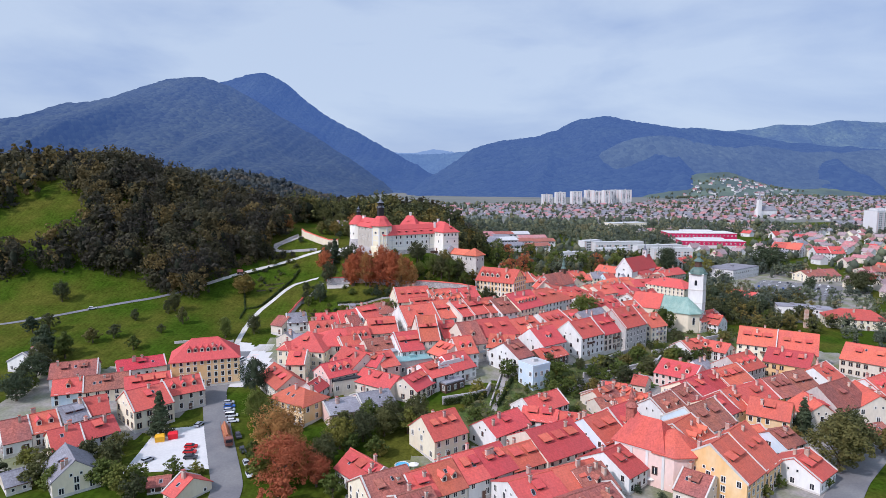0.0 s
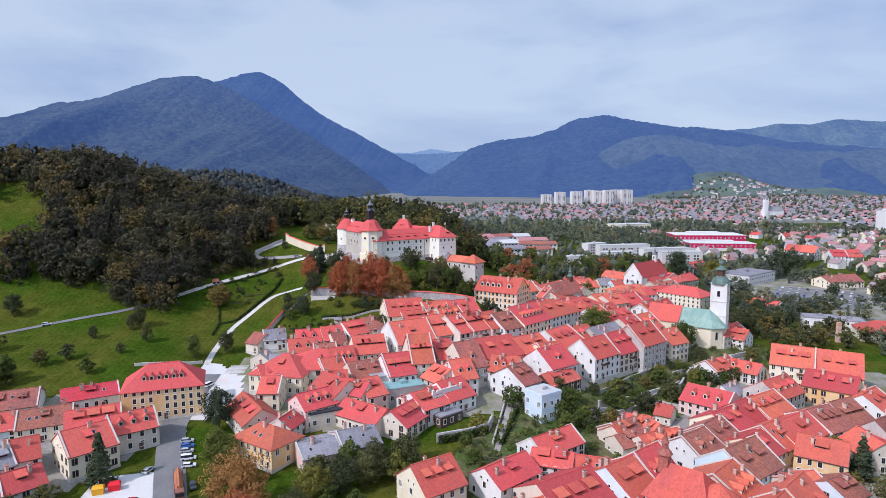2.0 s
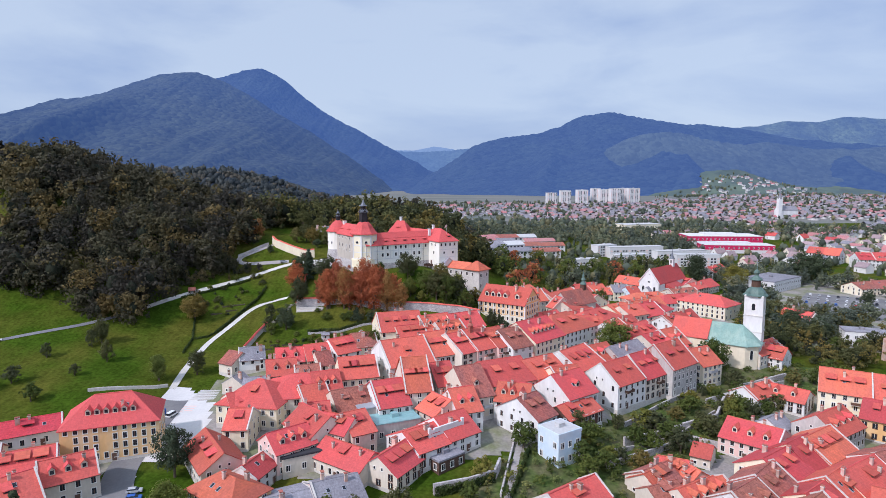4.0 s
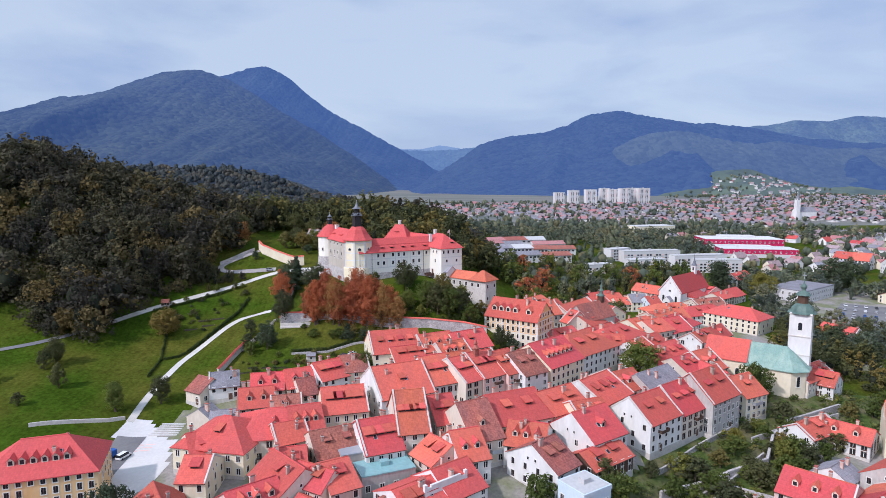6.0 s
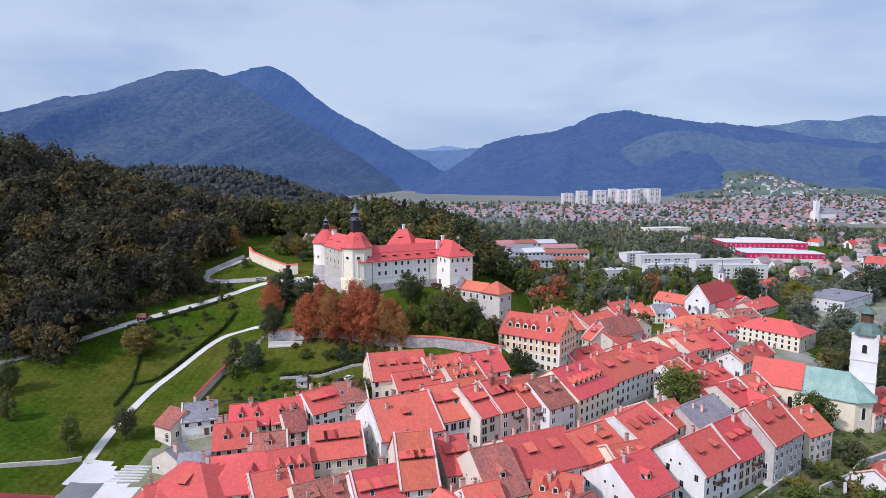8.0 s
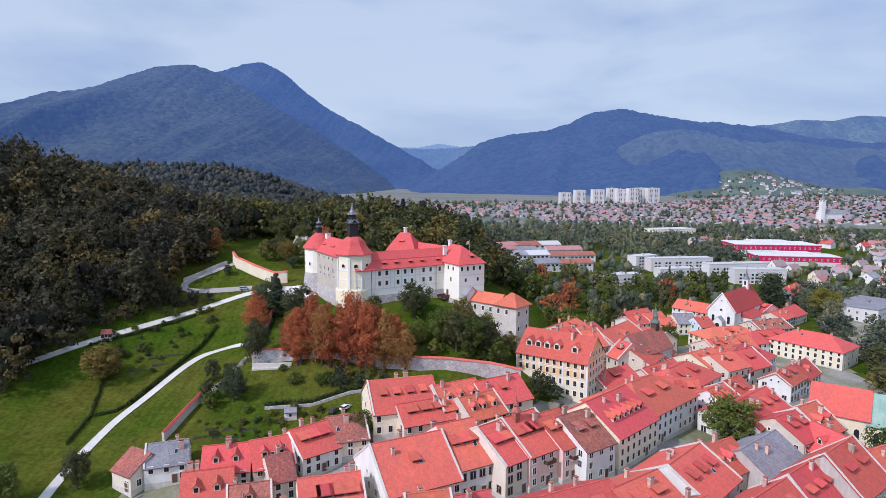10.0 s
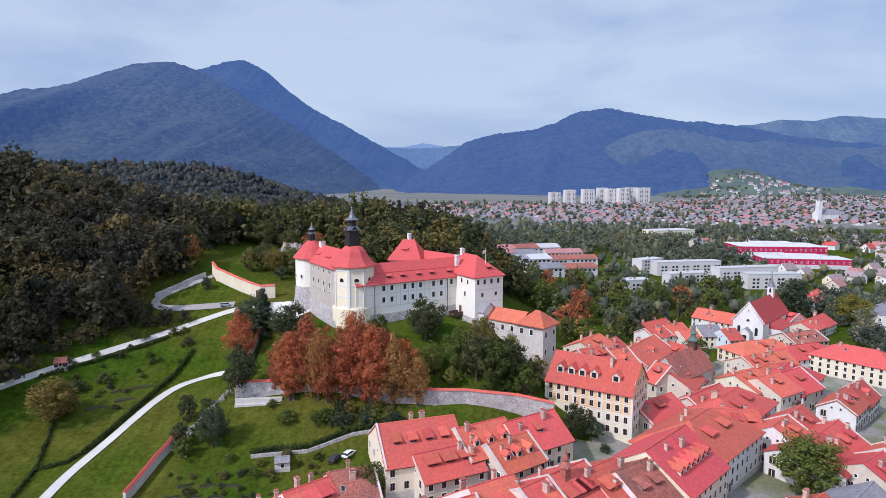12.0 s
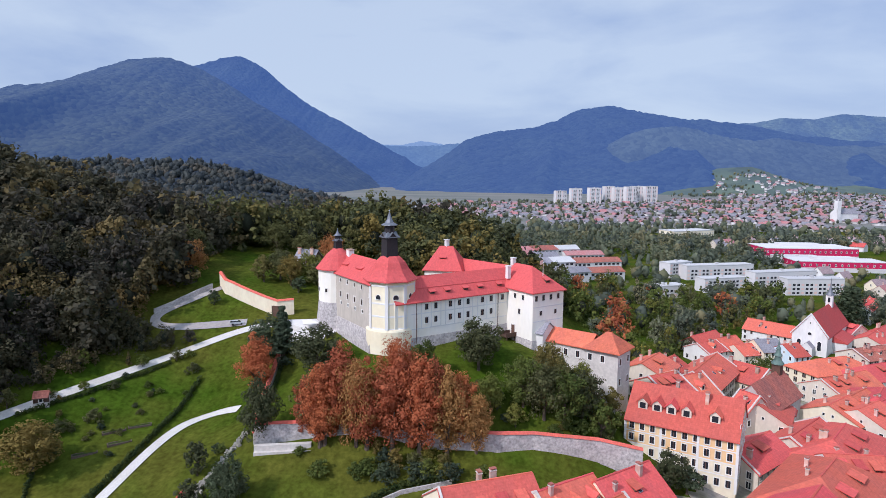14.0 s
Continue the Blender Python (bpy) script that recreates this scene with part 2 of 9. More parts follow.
RED = tile_material("red_clay_tiles", (0.545, 0.084, 0.076), (0.455, 0.079, 0.074), rnd=0.20, big=0.12, fine=0.09)
CASTLERED = tile_material("castle_clay_tiles", (0.58, 0.094, 0.088), (0.53, 0.090, 0.086), rnd=0.0, big=0.08, fine=0.07)
ORANGE = tile_material("orange_clay_tiles", (0.59, 0.112, 0.080), (0.47, 0.096, 0.078), rnd=0.17, big=0.14, fine=0.10)
OLD = tile_material("weathered_brown_tiles", (0.34, 0.105, 0.080), (0.23, 0.085, 0.072), 0.9, 0.15, 0.2, 0.2, 0.6)
CRIMSON = tile_material("crimson_sheet_roof", (0.50, 0.045, 0.075), (0.45, 0.05, 0.08), 0.6)
SLATE = tile_material("grey_fibre_cement_roof", (0.26, 0.25, 0.27), (0.20, 0.19, 0.21), 0.8)
COPPER = material("green_copper_sheet", (0.22, 0.35, 0.30), 0.6, 0.2, 0.3, 0.15, 2.0, 0.1, tint=(0.27, 0.37, 0.31), stretch=(1, 1, 0.3))
WHITE = material("white_lime_plaster", (0.74, 0.72, 0.69), 0.9, 0.12, 0.2, 0.06, 1.2, 0.1, 0.05, tint=(0.62, 0.60, 0.575), stretch=(1, 1, 0.4))
CREAM = material("cream_plaster", (0.78, 0.70, 0.53), 0.9, 0.07, 0.2, 0.06, 1.2, 0.1, 0.05, tint=(0.72, 0.62, 0.46), stretch=(1, 1, 0.5))
OCHRE = material("apricot_plaster", (0.76, 0.45, 0.20), 0.9, 0.08, 0.2, 0.06, 1.2, 0.1, 0.04, tint=(0.74, 0.52, 0.30), stretch=(1, 1, 0.5))
PINK = material("pink_plaster", (0.74, 0.50, 0.44), 0.9, 0.07, 0.2, 0.06, 1.2, 0.1, 0.05, tint=(0.70, 0.52, 0.46), stretch=(1, 1, 0.5))
GREY = material("weathered_grey_plaster", (0.50, 0.47, 0.44), 0.95, 0.16, 0.25, 0.12, 1.5, 0.2, 0.06, tint=(0.40, 0.37, 0.34), stretch=(1, 1, 0.4))
BEIGE = material("beige_plaster", (0.66, 0.58, 0.48), 0.9, 0.1, 0.2, 0.08, 1.2, 0.1, 0.08, tint=(0.60, 0.52, 0.43), stretch=(1, 1, 0.5))
PALEBLUE = material("pale_blue_plaster", (0.54, 0.65, 0.73), 0.9, 0.06, 0.2, 0.05, 1.2, 0.1, 0.04, tint=(0.58, 0.66, 0.70))
TIMBER = material("dark_stained_timber", (0.10, 0.055, 0.040), 0.8, 0.2, 0.5, 0.2, 3.0, 0.3, 0.1, stretch=(1, 1, 0.2))
SHINGLE = material("black_larch_shingles", (0.030, 0.026, 0.028), 0.7, 0.2, 0.5, 0.2, 3.0, 0.3, stretch=(1, 1, 0.3))
CASTLE = material("castle_ivory_plaster", (0.82, 0.76, 0.64), 0.9, 0.05, 0.12, 0.04, 0.9, 0.08, tint=(0.80, 0.77, 0.71), stretch=(1, 1, 0.4))
TOWERCOAT = material("castle_yellow_plaster", (0.80, 0.70, 0.49), 0.9, 0.05, 0.12, 0.04, 0.9, 0.08, tint=(0.79, 0.72, 0.54))
RUBBLE = material("rubble_stone", (0.50, 0.46, 0.44), 0.95, 0.2, 0.3, 0.38, 1.7, 1.0, tint=(0.36, 0.33, 0.32))
STONEPALE = material("pale_weathered_stone", (0.60, 0.56, 0.51), 0.95, 0.12, 0.25, 0.12, 1.5, 0.3, tint=(0.50, 0.46, 0.42))
GLASS = material("window_glass", (0.025, 0.027, 0.033), 0.12, 0.1, 0.5, 0.05, 2.0, 0.0)
FRAME = material("white_window_frame", (0.72, 0.69, 0.64), 0.6, 0.05, 0.5, 0.03, 3.0, 0.0, 0.08)
DARKWOOD = material("brown_window_frame", (0.13, 0.07, 0.05), 0.6, 0.1, 0.5, 0.1, 3.0, 0.0)
CHIMNEY = material("chimney_plaster", (0.55, 0.42, 0.36), 0.9, 0.1, 0.5, 0.15, 2.0, 0.2, 0.25, tint=(0.45, 0.22, 0.17))
METAL = material("grey_sheet_metal", (0.42, 0.44, 0.47), 0.45, 0.08, 0.4, 0.05, 2.0, 0.05, 0.1, metal=0.4)
TARROOF = material("black_bitumen_felt", (0.045, 0.045, 0.050), 0.9, 0.2, 0.3, 0.15, 2.0, 0.2)
CANOPYGLASS = material("green_glass_roof", (0.24, 0.42, 0.42), 0.15, 0.1, 0.4, 0.1, 1.0, 0.0)
ASPHALT = material("asphalt", (0.165, 0.16, 0.165), 0.95, 0.12, 0.1, 0.1, 1.5, 0.2, tint=(0.20, 0.195, 0.19))
PAVING = material("stone_paving", (0.36, 0.33, 0.31), 0.95, 0.12, 0.1, 0.15, 1.2, 0.3, tint=(0.30, 0.27, 0.25))
PALEPAVING = material("pale_concrete_paving", (0.62, 0.60, 0.57), 0.9, 0.06, 0.1, 0.06, 1.2, 0.1, tint=(0.56, 0.54, 0.52))
GRAVEL = material("pale_gravel_path", (0.58, 0.55, 0.50), 0.95, 0.08, 0.2, 0.12, 2.5, 0.3, tint=(0.50, 0.47, 0.42))
PAINT = material("white_road_paint", (0.75, 0.75, 0.74), 0.8, 0.1, 0.5, 0.1, 3.0, 0.0)
YARD = material("worn_yard_paving", (0.30, 0.27, 0.25), 0.95, 0.2, 0.09, 0.2, 1.0, 0.3, tint=(0.16, 0.17, 0.09))
OFFWHITE = material("aged_white_render", (0.70, 0.67, 0.65), 0.9, 0.1, 0.05, 0.05, 0.5, 0.0, tint=(0.60, 0.56, 0.54))
DARKCOPPER = material("dark_patinated_copper", (0.080, 0.130, 0.112), 0.5, 0.2, 0.3, 0.15, 2.0, 0.1, tint=(0.115, 0.175, 0.148), stretch=(1, 1, 0.3))
GARDEN = material("garden_grass_and_beds", (0.060, 0.098, 0.016), 0.95, 0.3, 0.12, 0.35, 0.9, 0.6, tint=(0.115, 0.105, 0.050))
# tiles of distant roofs, desaturated: haze is mixed into these two colours
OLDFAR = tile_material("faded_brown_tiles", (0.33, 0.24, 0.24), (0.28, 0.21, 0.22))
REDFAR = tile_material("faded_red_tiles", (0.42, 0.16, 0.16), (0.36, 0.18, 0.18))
BARK = material("bark", (0.10, 0.075, 0.055), 0.95, 0.2, 0.5, 0.25, 2.0, 0.5, stretch=(1, 1, 0.3))
GRASS = grass_material()
# greyer than the meadow, with the haze over far fields painted in
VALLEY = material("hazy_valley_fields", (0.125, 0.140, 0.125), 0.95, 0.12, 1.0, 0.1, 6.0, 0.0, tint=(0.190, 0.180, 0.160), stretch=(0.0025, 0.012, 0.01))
LEAF = leaf_material("green_leaves", (0.074, 0.098, 0.026), (0.125, 0.150, 0.036), (0.200, 0.178, 0.040))
LEAFDARK = leaf_material("dark_spruce_needles", (0.046, 0.064, 0.042), (0.076, 0.096, 0.052))
LEAFRUST = leaf_material("rust_brown_leaves", (0.330, 0.098, 0.050), (0.450, 0.142, 0.060), (0.340, 0.185, 0.065), cell=0.3)
LEAFWOOD = leaf_material("mixed_forest_leaves", (0.070, 0.078, 0.038), (0.120, 0.120, 0.044), (0.200, 0.148, 0.044), cell=0.09)
# darker than the mixed forest: shade on this slope put into the colour
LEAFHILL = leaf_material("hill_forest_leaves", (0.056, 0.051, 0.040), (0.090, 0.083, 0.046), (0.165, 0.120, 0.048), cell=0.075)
# valley and foothill leaves are greyed: distance haze put into their colour
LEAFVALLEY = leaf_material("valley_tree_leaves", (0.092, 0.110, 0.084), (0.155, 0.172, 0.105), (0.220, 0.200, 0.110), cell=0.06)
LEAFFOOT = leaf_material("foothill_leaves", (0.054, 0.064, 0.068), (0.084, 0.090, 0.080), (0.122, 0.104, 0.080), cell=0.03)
LEAFGARDEN = leaf_material("garden_leaves", (0.110, 0.140, 0.048), (0.175, 0.200, 0.065), (0.240, 0.220, 0.075), cell=0.25)
LEAFHEDGE = leaf_material("hedge_leaves", (0.035, 0.055, 0.020), (0.060, 0.080, 0.025), cell=0.4)
# near-black filler body; its colour stands for the shade inside crowns
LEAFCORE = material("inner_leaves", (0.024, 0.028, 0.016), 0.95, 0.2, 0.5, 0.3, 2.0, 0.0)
MAGENTA = material("magenta_cladding", (0.52, 0.018, 0.085), 0.6, 0.06, 0.2, 0.04, 1.0, 0.0)
FLATGREY = material("pale_gravel_flat_roof", (0.50, 0.49, 0.48), 0.95, 0.1, 0.1, 0.08, 1.0, 0.1, 0.06)
BLOCKWHITE = material("white_tower_block_render", (0.60, 0.58, 0.57), 0.9, 0.05, 0.05, 0.03, 0.3, 0.0, 0.05)

# ---------------------------------------------------------------- mesh tools


class Geo:
    """Gathers faces with materials and makes one mesh of them."""

    def __init__(self):
        self.v, self.f, self.mi, self.mats = [], [], [], []

    def slot(self, m):
        if m not in self.mats:
            self.mats.append(m)
        return self.mats.index(m)

    def poly(self, pts, m):
        k = len(self.v)
        self.v.extend(tuple(p) for p in pts)
        self.f.append(tuple(range(k, k + len(pts))))
        self.mi.append(self.slot(m))

    def box(self, x0, x1, y0, y1, z0, z1, m, at=None):
        c = [(x, y, z) for z in (z0, z1) for x, y in ((x0, y0), (x1, y0), (x1, y1), (x0, y1))]
        self.hexa(c, m, at)

    def hexa(self, c, m, at=None):
        """Eight corners: four below and four above, both turning the same way."""
        if at is not None:
            c = [at @ Vector(p) for p in c]
        k, s = len(self.v), self.slot(m)
        self.v.extend(tuple(p) for p in c)
        for q in ((3, 2, 1, 0), (4, 5, 6, 7), (0, 1, 5, 4), (1, 2, 6, 5), (2, 3, 7, 6), (3, 0, 4, 7)):
            self.f.append(tuple(k + i for i in q))
            self.mi.append(s)

    def lathe(self, cx, cy, rings, n, m, turn=0.0, cap=True):
        """Rings (radius, height) from below to above about an upright axis."""
        k, s = len(self.v), self.slot(m)
        for r, z in rings:
            for i in range(n):
                a = turn + 2 * math.pi * i / n
                self.v.append((cx + r * math.cos(a), cy + r * math.sin(a), z))
        for j in range(len(rings) - 1):
            for i in range(n):
                a, b = k + j * n + i, k + j * n + (i + 1) % n
                self.f.append((a, b, b + n, a + n))
                self.mi.append(s)
        if cap:
            self.f.append(tuple(k + (len(rings) - 1) * n + i for i in range(n)))
            self.mi.append(s)
            self.f.append(tuple(k + n - 1 - i for i in range(n)))
            self.mi.append(s)

    def gable_walls(self, L, W, z0, he, hr, m):
        x, y = L / 2, W / 2
        for s in (-1, 1):
            self.poly([(s * x, -s * y, z0), (s * x, s * y, z0), (s * x, s * y, he), (s * x, 0, hr), (s * x, -s * y, he)], m)
            self.poly([(-s * x, s * y, z0)[0:3], (-s * x, s * y, he), (s * x, s * y, he), (s * x, s * y, z0)], m)
        self.poly([(-x, -y, z0), (-x, y, z0), (x, y, z0), (x, -y, z0)], m)

    def gable_roof(self, L, W, he, hr, m, over=0.55, end=0.35, t=0.24, edge=None):
        hw = W / 2
        s = (hr - he) / hw
        xe, ye, ze = L / 2 + end, hw + over, he - s * over
        prof = [(-ye, ze), (0, hr), (ye, ze), (ye, ze + t), (0, hr + t), (-ye, ze + t)]
        for i in range(6):
            (y0, a), (y1, b) = prof[i], prof[(i + 1) % 6]
            self.poly([(-xe, y0, a), (-xe, y1, b), (xe, y1, b), (xe, y0, a)], edge if edge and i in (2, 5) else m)
        for x in (-xe, xe):
            a = [(x, *p) for p in prof]
            for q in ((0, 1, 4, 5), (1, 2, 3, 4)):
                pts = [a[i] for i in q]
                self.poly(pts if x > 0 else pts[::-1], m)

    def hip_roof(self, L, W, he, hr, m, over=0.55, t=0.24, inset=0.9):
        hw = W / 2
        s = (hr - he) / hw
        xe, ye, ze = L / 2 + over, hw + over, he - s * over
        xr = max(L / 2 - hw * inset, 0.15)
        lo = [(-xe, -ye, ze), (xe, -ye, ze), (xe, ye, ze), (-xe, ye, ze)]
        up = [(x, y, z + t) for x, y, z in lo]
        a, b = (-xr, 0, hr + t), (xr, 0, hr + t)
        self.poly(lo[::-1], m)
        for i in range(4):
            self.poly([lo[i], lo[(i + 1) % 4], up[(i + 1) % 4], up[i]], m)
        self.poly([up[0], up[1], b, a], m)
        self.poly([up[2], up[3], a, b], m)
        self.poly([up[1], up[2], b], m)
        self.poly([up[3], up[0], a], m)

    def mesh(self, name, smooth=False):
        me = bpy.data.meshes.new(name)
        seen, verts, remap = {}, [], []
        for p in self.v:
            key = (round(p[0], 4), round(p[1], 4), round(p[2], 4))
            if key not in seen:
                seen[key] = len(verts)
                verts.append(p)
            remap.append(seen[key])
        me.from_pydata(verts, [], [tuple(remap[i] for i in f) for f in self.f])
        for m in self.mats:
            me.materials.append(m)
        me.polygons.foreach_set("material_index", self.mi)
        if smooth:
            me.polygons.foreach_set("use_smooth", [True] * len(self.f))
        me.update()
        return me


def put(name, me, parent=None, m=None, label=""):
    ob = new(name, me)
    if parent is not None:
        ob.parent = parent
    if m is not None:
        ob.matrix_basis = m
    if label:
        ob["label"] = label
    return ob


def part(name, geo, parent, label="", m=None, smooth=False):
    return put(name, geo.mesh(name, smooth), parent, m, label)


def thing(name, x, y, z, ang, label, category, group="", kind=""):
    ob = new(name)
    ob.empty_display_size = 0.5
    ob.matrix_basis = pose(x, y, z, 0, 0, ang)
    return tagged(ob, label, category, group, kind)


def quads_mesh(name, verts, quads, mats, ids=None):
    """A mesh from arrays of vertices and four-cornered faces."""
    me = bpy.data.meshes.new(name)
    me.vertices.add(len(verts))
    me.vertices.foreach_set("co", np.ascontiguousarray(verts, dtype=np.float32).ravel())
    me.loops.add(quads.size)
    me.loops.foreach_set("vertex_index", np.ascontiguousarray(quads, dtype=np.int32).ravel())
    me.polygons.add(len(quads))
    me.polygons.foreach_set("loop_start", np.arange(0, quads.size, 4, dtype=np.int32))
    for m in mats:
        me.materials.append(m)
    if ids is not None:
        me.polygons.foreach_set("material_index", np.ascontiguousarray(ids, dtype=np.int32))
    me.update()
    me.validate()
    return me


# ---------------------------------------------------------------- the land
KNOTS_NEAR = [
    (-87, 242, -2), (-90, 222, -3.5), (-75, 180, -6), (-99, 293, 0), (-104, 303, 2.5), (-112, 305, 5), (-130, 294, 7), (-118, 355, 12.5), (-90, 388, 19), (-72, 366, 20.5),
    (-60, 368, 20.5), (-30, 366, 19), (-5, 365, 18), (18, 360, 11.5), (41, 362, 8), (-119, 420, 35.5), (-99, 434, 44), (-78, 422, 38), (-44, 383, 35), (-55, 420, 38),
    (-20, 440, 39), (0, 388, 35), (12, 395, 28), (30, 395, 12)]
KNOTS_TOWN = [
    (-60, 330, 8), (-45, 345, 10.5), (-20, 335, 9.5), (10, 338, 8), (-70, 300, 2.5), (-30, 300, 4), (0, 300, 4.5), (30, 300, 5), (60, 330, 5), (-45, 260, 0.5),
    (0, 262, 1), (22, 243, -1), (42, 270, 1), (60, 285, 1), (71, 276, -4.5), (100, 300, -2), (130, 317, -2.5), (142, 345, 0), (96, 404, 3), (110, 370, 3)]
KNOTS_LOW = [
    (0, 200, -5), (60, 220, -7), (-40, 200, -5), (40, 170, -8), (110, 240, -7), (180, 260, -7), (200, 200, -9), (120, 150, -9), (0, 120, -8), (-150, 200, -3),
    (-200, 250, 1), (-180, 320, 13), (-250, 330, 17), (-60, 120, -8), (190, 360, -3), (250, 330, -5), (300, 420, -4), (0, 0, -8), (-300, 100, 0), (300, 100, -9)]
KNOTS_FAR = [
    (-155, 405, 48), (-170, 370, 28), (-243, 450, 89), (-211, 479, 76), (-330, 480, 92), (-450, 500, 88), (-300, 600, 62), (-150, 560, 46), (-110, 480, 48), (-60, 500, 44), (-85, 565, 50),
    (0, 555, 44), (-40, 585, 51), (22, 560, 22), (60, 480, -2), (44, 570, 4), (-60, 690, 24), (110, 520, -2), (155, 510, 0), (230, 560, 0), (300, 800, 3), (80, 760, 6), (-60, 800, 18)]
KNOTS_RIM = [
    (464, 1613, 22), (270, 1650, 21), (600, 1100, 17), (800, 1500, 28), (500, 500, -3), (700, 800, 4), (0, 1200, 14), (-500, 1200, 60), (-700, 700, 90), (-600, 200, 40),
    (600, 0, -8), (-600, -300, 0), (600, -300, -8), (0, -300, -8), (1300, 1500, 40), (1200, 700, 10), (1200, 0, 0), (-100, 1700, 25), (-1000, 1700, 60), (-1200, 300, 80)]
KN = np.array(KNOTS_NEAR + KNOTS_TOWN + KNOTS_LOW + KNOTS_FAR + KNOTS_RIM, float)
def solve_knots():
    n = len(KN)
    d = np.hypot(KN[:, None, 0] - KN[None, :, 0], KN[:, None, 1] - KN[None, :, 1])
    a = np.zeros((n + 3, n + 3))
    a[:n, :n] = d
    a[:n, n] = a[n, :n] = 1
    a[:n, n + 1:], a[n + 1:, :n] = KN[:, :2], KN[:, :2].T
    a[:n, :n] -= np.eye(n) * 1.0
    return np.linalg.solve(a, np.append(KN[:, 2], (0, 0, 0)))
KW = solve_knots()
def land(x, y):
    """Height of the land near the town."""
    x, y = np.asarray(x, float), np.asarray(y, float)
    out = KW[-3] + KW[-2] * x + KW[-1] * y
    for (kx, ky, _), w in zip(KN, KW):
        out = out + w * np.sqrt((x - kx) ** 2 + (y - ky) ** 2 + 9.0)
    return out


def height(x, y):
    """The whole land: near hills, then the valley floor."""
    x, y = np.asarray(x, float), np.asarray(y, float)
    far = np.clip(np.maximum(np.maximum((np.abs(x) - 900) / 500, (y - 1750) / 300), (-y - 150) / 300), 0, 1)
    far = far * far * (3 - 2 * far)
    return land(x, y) * (1 - far) + (30 + 0.004 * np.maximum(y - 1700, 0)) * far


def g(x, y):
    return float(height(x, y))


def graded(a, b, c, d, fine, coarse):
    """Steps from a to d, fine between b and c."""
    mid = list(np.arange(b, c + 0.1, fine))
    lo, x, s = [], b, fine
    while x > a:
        s = min(s * 1.18, coarse)
        x -= s
        lo.append(x)
    hi, x, s = [], c, fine
    while x < d:
        s = min(s * 1.18, coarse)
        x += s
        hi.append(x)
    return np.array(lo[::-1] + mid + hi)


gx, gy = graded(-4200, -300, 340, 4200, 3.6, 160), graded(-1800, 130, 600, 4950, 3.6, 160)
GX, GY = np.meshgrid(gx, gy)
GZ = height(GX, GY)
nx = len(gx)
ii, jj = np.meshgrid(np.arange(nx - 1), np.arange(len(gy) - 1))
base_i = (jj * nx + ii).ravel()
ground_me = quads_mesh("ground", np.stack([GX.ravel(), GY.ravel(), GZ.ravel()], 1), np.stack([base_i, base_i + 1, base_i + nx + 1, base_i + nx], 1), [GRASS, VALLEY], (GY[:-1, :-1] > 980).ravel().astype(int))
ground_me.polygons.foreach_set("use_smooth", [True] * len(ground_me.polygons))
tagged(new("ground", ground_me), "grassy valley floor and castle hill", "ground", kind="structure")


def strip(name, pts, width, m, label, category="path", lift=0.22, step=2.0, kind="structure"):
    """A path or road of that width laid over the land along a line of points."""
    line = [Vector(p) for p in pts]
    fine = []
    for a, b in zip(line, line[1:]):
        k = max(1, int((b - a).length / step))
        fine += [a.lerp(b, i / k) for i in range(k)]
    fine.append(line[-1])
    for _ in range(8):
        fine = [fine[0]] + [(fine[i - 1] + fine[i] * 2 + fine[i + 1]) / 4 for i in range(1, len(fine) - 1)] + [fine[-1]]
    ge, rows = Geo(), []
    for i, p in enumerate(fine):
        d = (fine[min(i + 1, len(fine) - 1)] - fine[max(i - 1, 0)]).normalized()
        s = Vector((-d.y, d.x))
        row = []
        for k in range(5):
            q = p + s * width * (k / 4 - 0.5)
            row.append((q.x, q.y))
        rows.append(row)
    for r, q in zip(rows, rows[1:]):
        for k in range(4):
            quad = [r[k], q[k], q[k + 1], r[k + 1]]
            ge.poly([(x, y, g(x, y) + lift) for x, y in quad[::-1]], m)
    ob = put(name, ge.mesh(name))
    return tagged(ob, label, category, kind=kind)


def patch(name, corners, m, label, category="pavement", lift=0.10, n=10):
    """A four-cornered surface laid over the land."""
    a, b, c, d = [Vector(p) for p in corners]
    ge = Geo()
    pt = lambda i, j: a.lerp(b, i / n).lerp(d.lerp(c, i / n), j / n)
    for i in range(n):
        for j in range(n):
            q = [pt(i, j), pt(i + 1, j), pt(i + 1, j + 1), pt(i, j + 1)]
            ge.poly([(p.x, p.y, g(p.x, p.y) + lift) for p in q], m)
    return tagged(put(name, ge.mesh(name)), label, category, kind="structure")


def drape(name, poly, m, label, category="pavement", lift=0.06, step=2.5):
    """A surface laid over the land inside a polygon."""
    xs, ys = [p[0] for p in poly], [p[1] for p in poly]
    ax, ay = np.meshgrid(np.arange(min(xs), max(xs), step), np.arange(min(ys), max(ys), step))
    ok = inside(ax.ravel() + step / 2, ay.ravel() + step / 2, poly)
    x, y = ax.ravel()[ok], ay.ravel()[ok]
    px = np.stack([x, x + step, x + step, x], 1).ravel()
    py = np.stack([y, y, y + step, y + step], 1).ravel()
    me = quads_mesh(name, np.stack([px, py, height(px, py) + lift], 1), np.arange(len(px)).reshape(-1, 4), [m])
    return tagged(put(name, me), label, category, kind="structure")


